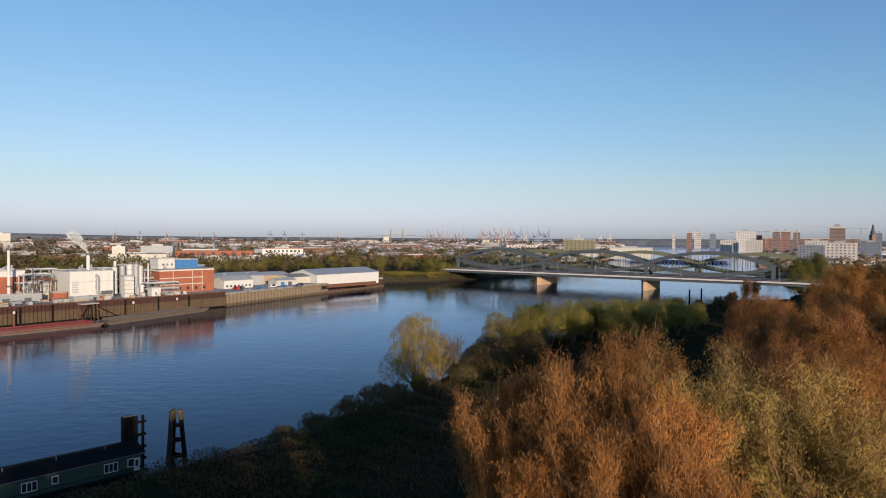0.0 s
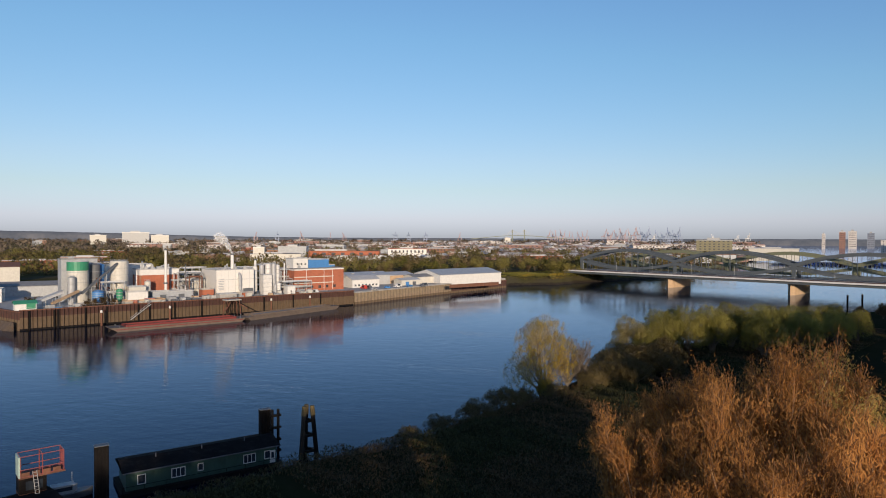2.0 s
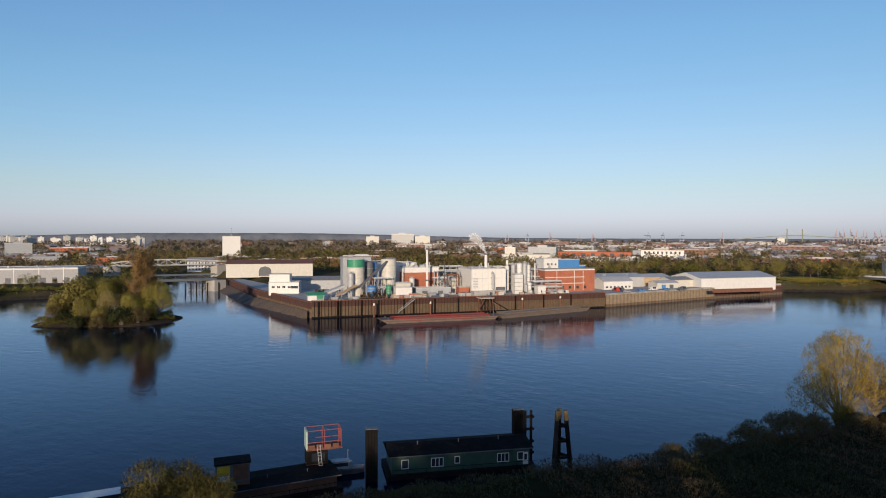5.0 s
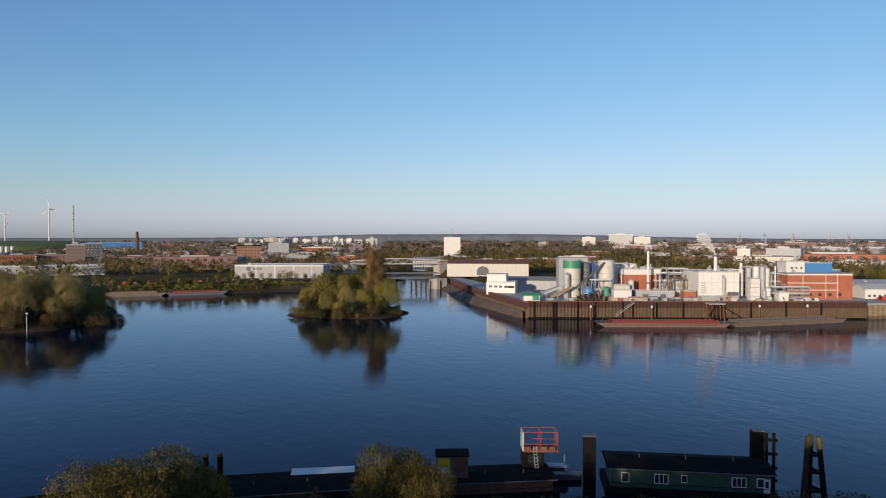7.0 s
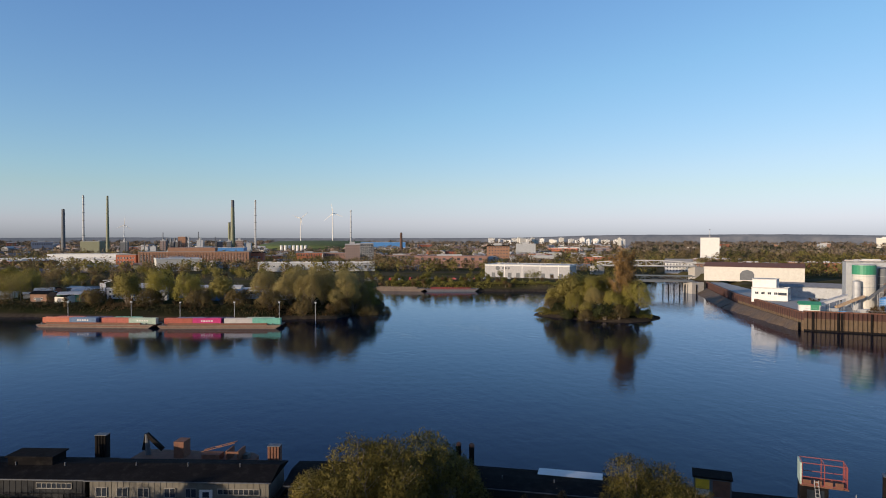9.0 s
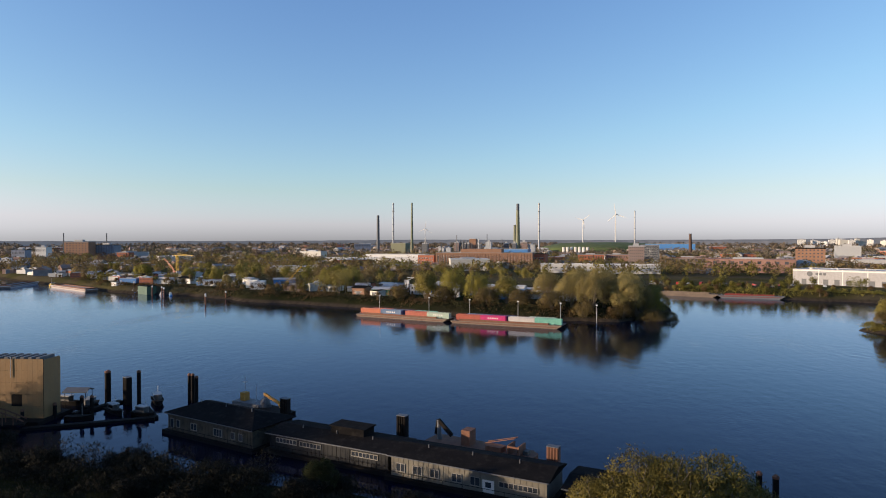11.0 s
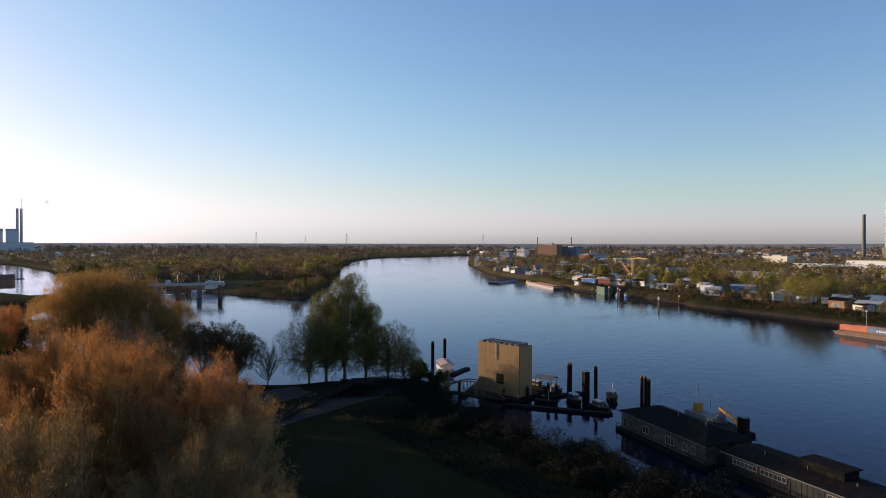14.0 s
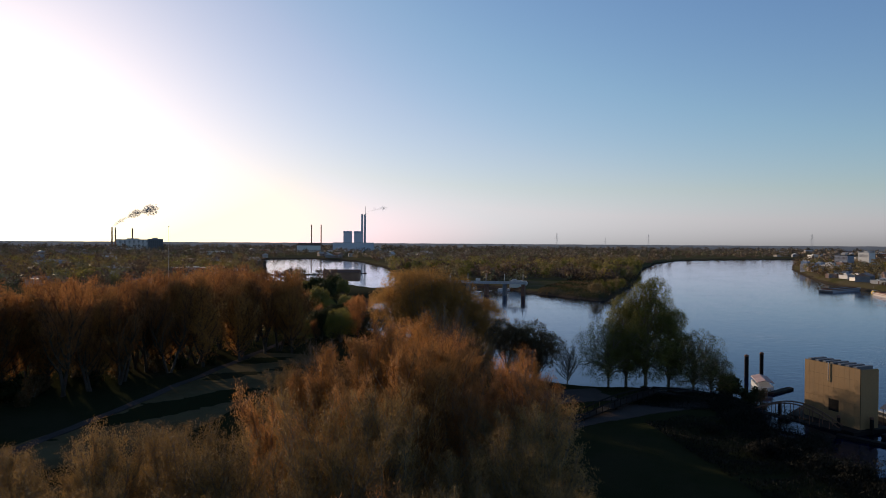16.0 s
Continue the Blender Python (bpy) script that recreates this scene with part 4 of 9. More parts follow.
def gantry(m, w, d, h, bays, levels, label, name="pipe_rack"):
    """An open steel frame with decks, pipes and braces."""
    ob = thing(name, m, label, "steel frame")
    for i in range(bays + 1):
        for y in (-d / 2, d / 2):
            x = -w / 2 + w * i / bays
            part("post", Shape().box(x - 0.15, y - 0.15, -0.3, x + 0.15, y + 0.15, h), STEEL, ob)
    for k in range(levels):
        z = h * (k + 1) / levels
        part("deck", Shape().box(-w / 2, -d / 2, z - 0.25, w / 2, d / 2, z), GREY, ob)
        for j in range(3):
            y = -d / 2 + d * (j + 0.5) / 3
            part("pipe", Shape().tube((-w / 2 - 0.5, y, z + 0.35), (w / 2 + 0.5, y, z + 0.35), 0.22, n=8), STEEL if j % 2 else WHITE, ob)
    for i in range(bays):
        x0, x1 = -w / 2 + w * i / bays, -w / 2 + w * (i + 1) / bays
        part("brace", Shape().beam((x0, -d / 2, 0), (x1, -d / 2, h), 0.12, 0.12).beam((x1, -d / 2, 0), (x0, -d / 2, h), 0.12, 0.12), STEEL, ob)
    return ob


# ---- factory on the quay ----
Z = 7.4
ob = hall("brick_factory", Q(157, 36, Z), 34, 22, 13.3, BRICK, ROOFGREY, "red brick factory with pale string courses and a flat roof", vents=3,
          wins=(("f", 1.6, 5, 1, 1.6, 1.6, 3, 4), ("r", 1.5, 2, 4, 0.9, 1.2, 3, 3)), framem=BROWNBRICK, band=(12.6, 13.28, WHITE))
for z in (4.6, 8.3):
    part("string_course", Shape().box(-17.05, -11.06, z, 10, -11, z + 0.5), CREAM, ob)
for x in (-9, 3, 9):
    part("downpipe", Shape().tube((x, -11.12, 0.5), (x, -11.12, 12.5), 0.14, n=6), WHITE, ob)
hall("plant_room", Q(162.5, 40, Z + 13.3), 14, 9, 5.2, BLUE, GREY, "blue sheet-clad plant room on the brick factory roof", vents=2)
hall("plant_room", Q(151, 42, Z + 13.3), 11, 10, 5.8, WHITE, ROOFLIGHT, "white plant room on the brick factory roof", vents=2, wins=(("f", 2, 3, 1, 1.0, 1.2, 2, 1.5),))
hall("blue_annex", Q(171, 44, Z), 10, 10, 14.6, BLUE, GREY, "narrow blue sheet annex behind the brick factory")

PANEL = surface("white_wall_panels", (0.66, 0.625, 0.575), 0.5, vary=0.07, stain=(0.5, 0.45, 0.39), stain_amt=0.35)
ob = hall("process_building", Q(101.5, 30, Z), 21, 22, 14.4, PANEL, ROOFLIGHT, "large cream sheet-clad process building with a rooftop duct", vents=4)
part("cladding_joint", Shape().box(-10.53, -11.03, 9.2, 10.53, -11, 9.35), GREY, ob)
for x in (-8, -4, 0, 4, 8):
    part("cladding_seam", Shape().box(x - 0.05, -11.04, 2.5, x + 0.05, -11, 14.2), ROOFLIGHT, ob)
part("plinth", Shape().box(-8, -12.6, -0.5, 9.5, -11.02, 2.4), CONCRETE, ob)
dct = Shape().tube((2.2, -12.0, 3.5), (2.2, -12.0, 11.6), 0.85, n=12).tube((2.2, -12.0, 11.2), (2.2, -9, 13.6), 0.85, n=12).tube((2.2, -12, 3.6), (3.6, -12, 2.4), 0.7, n=10)
part("duct", dct, STEEL, ob)
for z in (6.0, 9.5):
    part("duct_bracket", Shape().box(1.2, -12.9, z, 3.2, -11, z + 0.3), STEEL, ob)
part("parapet_rail", Shape().box(-10.3, -10.9, 15.3, 10.3, -10.8, 15.38), STEEL, ob)
part("vent_panel", Shape().box(-10.0, -11.5, 3.2, -6.4, -11.02, 10.6), PANEL, ob)
for k in range(7):
    part("louvre", Shape().box(-9.6, -11.62, 3.8 + 0.9 * k, -6.8, -11.5, 4.2 + 0.9 * k), GREY, ob)
part("loading_recess", Shape().box(4.4, -11.08, 0.2, 10.2, -11.0, 4.2), DARKGREY, ob)
chimney(Q(105, 32, Z + 14.4), 8.6, 0.95, 0.85, WHITE, "white steaming factory stack on the process building")
chimney(Q(67, 26, Z), 26.2, 0.75, 0.6, WHITE, "slender white factory stack", bands=1)
chimney(Q(134, 26, Z), 18.2, 0.45, 0.4, WHITE, "thin white steel vent stack")
chimney(Q(120.5, 36, Z), 19.6, 0.75, 0.7, WHITE, "white steel vent stack beside the tanks")
chimney(Q(60.5, 44, Z), 19.5, 0.5, 0.45, STEEL, "steel vent pipe behind the silos")
chimney(Q(78.5, 30, Z), 17.5, 0.25, 0.2, DARKGREY, "dark lattice lamp mast in the yard", cap=False)

ob = hall("brick_store", Q(67, 44, Z), 20, 16, 15.0, BRICK, ROOFLIGHT, "red brick store with a white fascia", band=(12.2, 14.98, WHITE), vents=3)
part("corner_pier", Shape().box(-10.1, -8.12, 0, -9.2, -8, 12), BROWNBRICK, ob)
hall("white_block", Q(56, 55, Z), 22, 12, 17.2, WHITE, ROOFLIGHT, "white rendered block behind the silos", vents=3)
hall("grey_shed", Q(68.5, 22, Z), 20, 7, 4.3, GREY, ROOFLIGHT, "long grey concrete shed", doors=(("f", -5, 3, 3, DARKGREY), ("f", 4, 3, 3, DARKGREY)))
hall("low_store", Q(84, 40, Z), 14, 10, 8.5, CREAM, ROOFLIGHT, "low cream store between factory blocks", vents=2)
hall("brick_hut", Q(86, 20, Z), 6, 5, 4.5, BRICK, CONCRETE, "small brick hut by the quay", doors=(("f", 0, 1.2, 2.1, DARKGREY),))
hall("loading_hut", Q(92, 8, Z), 9, 5, 2.6, CONCRETE, GREY, "concrete loading platform on the quay edge")
hall("white_cabin", Q(132, 15, Z), 5, 4, 4.4, WHITE, GREY, "white cabin on the quay", doors=(("f", 1, 1.1, 2.1, DARKGREY),))
gantry(Q(82, 38, Z), 12, 8, 13, 3, 3, "grey steel pipe rack between factory blocks")
gantry(Q(113.5, 34, Z), 7, 8, 15, 2, 4, "grey steel tank frame with walkways")
gantry(Q(139, 22, Z), 18, 7, 6.5, 4, 2, "rusty pipe bridge in front of the brick factory")
gantry(Q(129, 40, Z), 9, 8, 16, 2, 4, "steel walkway frame behind the tanks")
for i, (s, n_, r, h) in enumerate(((117.6, 30, 1.4, 16.5), (120.6, 27.5, 1.5, 17.5), (123.8, 26, 1.6, 18), (127.2, 26, 1.6, 18.2), (130.4, 28, 1.5, 17), (125.5, 30.5, 1.5, 17.2))):
    silo(Q(s, n_, Z), r, 1.2, h - 1, WHITE if i % 2 == 0 else STEEL, "tall white cylindrical process tank", name="process_tank", rings=5)
ob = hall("stair_tower", Q(119.6, 19.5, Z), 5, 4, 11, WHITE, GREY, "white stair tower in front of the tanks")
for k in range(4):
    part("landing", Shape().box(-2.9, -2.7, 2 + 2.3 * k, 2.9, -2.01, 2.15 + 2.3 * k), STEEL, ob)
silo(Q(126, 17, Z), 1.2, 0.2, 6.2, WHITE, "short white tank on the quay", name="process_tank")
silo(Q(123.4, 16, Z), 1.0, 0.2, 5.2, STEEL, "short steel tank on the quay", name="process_tank")
silo(Q(27.4, 30, Z), 4.7, 0.2, 20.2, CREAM, "tall cream silo with a green top band", cap=GREEN, capz=4.2, cone=False)
silo(Q(23.6, 24, Z), 1.7, 0.2, 13, STEEL, "narrow grey steel silo in the yard")
silo(Q(45.8, 30, Z), 4.2, 6.5, 20.0, CREAM, "tall cream silo on steel legs", legs=6, cone=False)
silo(Q(35.8, 34, Z), 2.2, 4, 18.5, DARKGREY, "dark steel silo on legs", legs=4)
silo(Q(38.6, 38, Z), 2.2, 4, 18.2, BLUE, "blue steel silo on legs", legs=4)
silo(Q(58.4, 27, Z), 1.5, 1.8, 9.5, CREAM, "small cream tank on legs", legs=4, name="process_tank")
silo(Q(57.6, 42, Z), 1.4, 4, 14.5, WHITE, "white tank beside the brick store", legs=4, name="process_tank")
silo(Q(42.4, 15.5, Z), 1.5, 1.4, 6.8, GREEN, "green steel tank on the quay", legs=4, name="process_tank")
silo(Q(34, 20, Z), 2.6, 2.4, 6.0, BLUE, "squat pale blue hopper", legs=4, name="hopper")
hall("silo_house", Q(30, 44, Z), 16, 9, 21, GREY, ROOFGREY, "grey sheet elevator house behind the silos", vents=2)
hall("mixer_house", Q(52, 24, Z), 8, 6, 7.2, CREAM, GREY, "cream mixer house under the silos", doors=(("f", 0, 3, 4, DARKGREY),))
hall("quay_store", Q(50, 15, Z), 9, 5, 5.4, WHITE, ROOFLIGHT, "low white store on the quay")


def conveyor(a, b, w, h, mat, label, legs=4, roofm=None):
    ob = thing("conveyor", pose(0, 0, 0), label, "conveyor")
    a, b = Vector(a), Vector(b)
    part("gallery", Shape().beam(a, b, w, h), mat, ob)
    if roofm:
        part("cover", Shape().beam(a + Vector((0, 0, h * 0.6)), b + Vector((0, 0, h * 0.6)), w + 0.3, 0.15), roofm, ob)
    for i in range(legs):
        p = a.lerp(b, (i + 0.6) / (legs + 0.4))
        for dx in (-w / 2, w / 2):
            part("leg", Shape().tube((p.x + dx * 0.8, p.y, Z - 0.3), (p.x + dx * 0.8, p.y, p.z - h * 0.4), 0.16, n=6), STEEL, ob)
    return ob


conveyor(Q(27, 20, Z + 5.5).translation, Q(44, 26, Z + 19.2).translation, 1.1, 0.9, DARKGREY, "dark inclined conveyor rising to the silo", 2)
conveyor(Q(4, 10, Z + 2.2).translation, Q(19, 20, Z + 6.6).translation, 2.0, 1.2, WHITE, "white inclined conveyor with a pale cover", 3, ROOFLIGHT)
conveyor(Q(14, 14, Z + 2).translation, Q(26, 22, Z + 6.5).translation, 1.4, 1.0, SAND, "pale inclined feeder conveyor", 2)
ob = hall("feed_hut", Q(3, 9, Z), 8, 5, 3.4, WHITE, GREEN, "white feed hut with a green sloping top", roof="gable", rise=1.2)
part("panel", Shape().box(0.3, -2.58, 1.0, 3.7, -2.5, 3.2), GREEN, ob)
hall("material_heap_bay", Q(52, 11, Z), 18, 7, 1.6, CONCRETE, SAND, "low concrete bay filled with pale sand")


def mooring_stair(m, label):
    """A slanting gangway with rails down the quay face."""
    ob = thing("gangway", m, label, "gangway")
    part("tread_frame", Shape().beam((0, -0.7, 8.0), (9, -0.7, 1.2), 0.9, 0.25), STEEL, ob)
    for y in (-1.2, -0.25):
        part("handrail", Shape().beam((0, y, 9.0), (9, y, 2.2), 0.08, 0.08), STEEL, ob)
    return ob


mooring_stair(Q(52, -0.4) @ pose(0, 0, 0, 0, 0, 0) @ Matrix.Diagonal((-1, 1, 1, 1)), "steel gangway slanting down the quay face")


def loading_arm(m):
    ob = thing("loading_tower", m, "rusty steel loading tower with chutes at the barge berth", "loading tower")
    for x in (-3, 3):
        for y in (-4, 0.5):
            part("leg", Shape().tube((x * 1.3, y, -2), (x, y, 8.5), 0.22, n=6), RUST, ob)
    part("platform", Shape().box(-4, -4.6, 7.6, 4, 1, 8.1), CONCRETE, ob)
    part("chute", Shape().beam((0, -2, 7.6), (-5, -5, 2.8), 0.9, 0.6), RUST, ob)
    part("chute", Shape().beam((1, -2, 7.6), (7, -4.5, 3.2), 0.6, 0.5), RUST, ob)
    for k in range(4):
        part("lattice", Shape().beam((-4 + 2 * k, -4.2, 0.4), (-3 + 1.8 * k, -4.2, 7.4), 0.22, 0.22).beam((-3 + 1.8 * k, -4.2, 0.4), (-4 + 2 * k, -4.2, 7.4), 0.16, 0.16), DARKWOOD, ob)
    part("hoist_boom", Shape().beam((2, -3, 7.0), (11, -6, 1.6), 0.4, 0.5), DARKWOOD, ob)
    for s in (-1, 1):
        part("brace", Shape().beam((-3.9 * s, -4, 0), (3 * s, -4, 7.6), 0.16, 0.16), RUST, ob)
    return ob


loading_arm(Q(90.5, -1.2))


def fender_dolphin(m, h, label="slim steel mooring pile with a white head"):
    ob = thing("mooring_pile", m, label, "mooring pile", "berth piles")
    part("pile", Shape().tube((0, 0, -3), (0, 0, h), 0.42, n=10), RUST, ob)
    part("head", Shape().lathe([(0.5, h - 0.9), (0.5, h), (0.2, h + 0.3)], n=10), WHITE, ob)


for s, n_, h in ((30, -5, 6.8), (112, -3, 7), (135, -3, 7.2), (60, -3, 6.5)):
    fender_dolphin(Q(s, n_), h)


def lighter(m, L, B, hullm, rimm, label, load=None, bowed=True):
    """A flat river barge: hull with raked ends, coaming, hold, bollards."""
    ob = thing("barge", m, label, "barge")
    hull = Shape()
    prof = [(-L / 2, 1.6), (-L / 2 + 3.0, -0.8), (L / 2 - 4.5, -0.8), (L / 2, 1.9)]
    top = [(-L / 2, 1.9), (L / 2, 2.1)]
    vs = [(x, y, z) for y in (-B / 2, B / 2) for x, z in prof + [(L / 2, 2.2), (-L / 2, 1.9)]]
    hull.add(vs, [(0, 1, 2, 3, 4, 5), (11, 10, 9, 8, 7, 6), (0, 6, 7, 1), (1, 7, 8, 2), (2, 8, 9, 3), (3, 9, 10, 4), (4, 10, 11, 5), (5, 11, 6, 0)])
    part("hull", hull, hullm, ob)
    rub = Shape().box(-L / 2 + 1, -B / 2 - 0.12, 1.2, L / 2 - 2, -B / 2, 1.5).box(-L / 2 + 1, B / 2, 1.2, L / 2 - 2, B / 2 + 0.12, 1.5)
    part("rubbing_strake", rub, rimm, ob)
    co = Shape()
    for x0, y0, x1, y1 in ((-L / 2 + 4, -B / 2 + 0.8, L / 2 - 6, -B / 2 + 1.05), (-L / 2 + 4, B / 2 - 1.05, L / 2 - 6, B / 2 - 0.8),
                           (-L / 2 + 4, -B / 2 + 1.05, -L / 2 + 4.3, B / 2 - 1.05), (L / 2 - 6.3, -B / 2 + 1.05, L / 2 - 6, B / 2 - 1.05)):
        co.box(x0, y0, 1.9, x1, y1, 2.9)
    part("coaming", co, rimm, ob)
    if load:
        part("hold_floor", Shape().box(-L / 2 + 4.3, -B / 2 + 1.05, 2.02, L / 2 - 6.3, B / 2 - 1.05, 2.25), load, ob)
    for x in (-L / 2 + 2, L / 2 - 3.5):
        for y in (-B / 2 + 1.2, B / 2 - 1.2):
            part("bollard", Shape().lathe([(0.22, 1.9), (0.22, 2.6), (0.32, 2.65), (0.32, 2.8)], cx=x, cy=y, n=8), DARKGREY, ob)
    return ob


def heading(a, b):
    return math.degrees(math.atan2(b[1] - a[1], b[0] - a[0]))


HULL = surface("grey_brown_hull", (0.13, 0.098, 0.075), 0.8, vary=0.3, scale=0.4, stain=(0.12, 0.07, 0.05))
OXIDE = surface("red_oxide", (0.17, 0.03, 0.026), 0.7, vary=0.3)
lighter(pose(-171.5, 259.7, -0.35, 0, 0, heading((-150.6, 280), (-186, 234.5))), 58, 9, HULL, OXIDE, "red-decked empty cargo barge moored at the factory quay", RUST)
lighter(pose(-141.6, 312.2, -0.35, 0, 0, heading((-150.6, 280), (-126.2, 339))), 63, 9, HULL, HULL, "grey-decked cargo barge moored at the factory quay", ROOFGREY)

# ---- yards east of the factory ----
ob = hall("white_house", Q(193, 34, 6.8), 21, 12, 5.8, WHITE, ROOFLIGHT, "white yard office with a pale hipped roof", roof="gable", rise=2.4,
          wins=(("f", 1.6, 7, 1, 1.4, 1.2, 3), ("r", 1.6, 3, 1, 1.2, 1.2, 3)))
hall("sheet_shed", Q(206, 52, 6.8), 34, 18, 7.2, ROOFLIGHT, GREY, "low sheet shed with a pale roof", roof="gable", rise=2.2, vents=2)
hall("sheet_shed", Q(232, 56, 6.8), 30, 20, 6.4, SAND, ROOFLIGHT, "weathered yard shed with a broad roof", roof="gable", rise=2.0)
hall("sheet_shed", Q(228, 30, 6.8), 16, 9, 4.2, CREAM, ROOFLIGHT, "small cream yard shed", roof="gable", rise=1.4, doors=(("f", -3, 3, 3, BLUE), ("f", 3, 3, 3, DARKGREY)))
hall("sheet_shed", Q(246, 40, 6.8), 18, 14, 5.4, CREAM, ROOFGREY, "low cream shed beside the long hall", roof="gable", rise=1.8)
hall("long_hall", Q(285, 40, 5.6), 62, 30, 7.8, WHITE, GREY, "long white hall with a shallow grey roof", roof="gable", rise=3.4)
ob = thing("yard_fence", Q(272, 8, 5.4), "brown sheet fence along the quay edge", "fence")
for i in range(24):
    part("fence_panel", Shape().box(-24 + 2 * i + 0.03, -0.05, 0, -24 + 2 * i + 1.97, 0.05, 2.4), RUST, ob)
    part("post", Shape().box(-24 + 2 * i - 0.06, -0.08, 0, -24 + 2 * i + 0.06, 0.08, 2.5), RUST, ob)


# ---- plant clutter in the factory yard ----
rq = random.Random(12)
CLUT = [STEEL, GREY, RUST, CREAM, DARKGREY, ROOFLIGHT, BLUE, BRICK, SAND]
gantry(Q(77, 33, Z), 9, 6, 9, 2, 2, "grey steel pipe rack beside the brick store")
gantry(Q(88, 46, Z), 12, 8, 15, 3, 4, "tall steel frame behind the process building")
gantry(Q(138, 34, Z), 10, 6, 13, 2, 3, "steel frame against the brick factory")
gantry(Q(41, 24, Z), 10, 5, 10, 2, 2, "steel frame under the silos")
for i in range(26):
    s_, n_ = rq.choice([rq.uniform(72, 80), rq.uniform(116, 142), rq.uniform(22, 60)]), rq.uniform(22, 40)
    ob = thing("process_pipe", Q(s_, n_, Z, rq.choice([0, 90])), "insulated process pipe with flanged bends", "pipe", "yard pipes")
    h, L, r = rq.uniform(3, 13), rq.uniform(3, 9), rq.uniform(0.16, 0.4)
    mt = rq.choice([STEEL, ROOFLIGHT, STEEL, RUST])
    part("riser", Shape().tube((0, 0, -0.3), (0, 0, h), r, n=8), mt, ob)
    part("run", Shape().tube((0, 0, h), (L, 0, h), r, n=8), mt, ob)
    part("drop", Shape().tube((L, 0, h), (L, 0, -0.3), r, n=8), mt, ob)
    for x, z in ((0, h * 0.5), (L, h * 0.6)):
        part("flange", Shape().tube((x, 0, z - 0.1), (x, 0, z + 0.1), r * 1.5, n=8), DARKGREY, ob)
for i in range(34):
    s_, n_ = rq.uniform(8, 150), rq.uniform(5, 15)
    w, d, h = rq.uniform(1.5, 5), rq.uniform(1.2, 2.6), rq.uniform(0.9, 2.6)
    ob = thing("storage_box", Q(s_, n_, Z + 0.05, rq.choice([0, 90, 12])), "weathered steel storage box on the quay yard", "container", "yard boxes")
    part("body", Shape().box(-w / 2, -d / 2, 0.1, w / 2, d / 2, h), rq.choice(CLUT), ob)
    part("lid", Shape().box(-w / 2 - 0.06, -d / 2 - 0.06, h, w / 2 + 0.06, d / 2 + 0.06, h + 0.1), rq.choice([GREY, DARKGREY, STEEL]), ob)
    for x in (-w / 2 + 0.2, w / 2 - 0.2):
        part("skid", Shape().box(x - 0.1, -d / 2, -0.1, x + 0.1, d / 2, 0.1), DARKGREY, ob)
for i in range(14):
    s_, n_ = rq.choice([(rq.uniform(58, 76), rq.uniform(40, 50)), (rq.uniform(92, 110), rq.uniform(24, 38)), (rq.uniform(142, 172), rq.uniform(28, 44))])
    zz = {True: Z + 14.6, False: Z + 15.0}[s_ > 80] if s_ < 120 else Z + 13.6
    ob = thing("roof_fan", Q(s_, n_, zz), "grey rooftop fan housing with a cowl", "ventilator", "rooftop fans")
    part("housing", Shape().box(-0.9, -0.7, -0.1, 0.9, 0.7, 1.0), rq.choice([STEEL, GREY, ROOFLIGHT]), ob)
    part("cowl", Shape().tube((0, 0, 1.0), (0, 0, rq.uniform(1.6, 3)), 0.4, 0.5, n=8), STEEL, ob)
for s_, n_, h in ((29, 4.5, 4.5), (33, 4, 5), (37, 5, 4), (26, 5, 3.5), (7, 22, 5)):
    p = Q(s_, n_).translation
    plant("bush", p.x, p.y, h, z=Z)

# ---- river bridges ----
BDIR = -35.0


def lens_bridge(m, spans, span, mat, label, width=12.0, deck_z=10.8, top=29.6, mid=19.6, low=13.0):
    """A road bridge hung from lens-shaped girders: an upper and a lower bow in every span, joined by posts."""
    ob = thing("girder_bridge", m, label, "bridge", kind="structure")
    for side in (-width / 2, width / 2):
        for k in range(spans):
            x0 = k * span
            up, dn = Shape(), Shape()
            N = 16
            pu = [Vector((x0 + span * i / N, side, mid + 1.0 + (top - mid - 1.0) * math.sin(math.pi * i / N) ** 0.9)) for i in range(N + 1)]
            pl = [Vector((x0 + span * i / N, side, mid - 0.6 - (mid - 0.6 - low) * math.sin(math.pi * i / N) ** 0.9)) for i in range(N + 1)]
            for i in range(N):
                up.beam(pu[i], pu[i + 1], 1.4, 2.5)
                dn.beam(pl[i], pl[i + 1], 1.4, 2.2)
            part("upper_bow", up, mat, ob)
            part("lower_bow", dn, mat, ob)
            for i in range(1, N):
                part("hanger", Shape().beam((pu[i].x, side, deck_z), (pu[i].x, side, pu[i].z - 0.6), 0.28, 0.28), mat, ob)
    for k in range(spans + 1):
        t = Shape()
        for side in (-width / 2, width / 2):
            t.box(k * span - 1.3, side - 0.8, deck_z - 0.6, k * span + 1.3, side + 0.8, mid + 2.4)
        t.box(k * span - 0.9, -width / 2, mid + 0.6, k * span + 0.9, width / 2, mid + 2.0)
        part("portal", t, mat, ob)
    part("deck", Shape().box(-6, -width / 2 - 2, deck_z - 1.6, spans * span + 6, width / 2 + 2, deck_z), DARKGREY, ob)
    for side in (-width / 2 - 2, width / 2 + 2):
        part("railing", Shape().box(-6, side - 0.05, deck_z + 0.95, spans * span + 6, side + 0.05, deck_z + 1.1)
             .box(-6, side - 0.04, deck_z + 0.5, spans * span + 6, side + 0.04, deck_z + 0.58), mat, ob)
    return ob


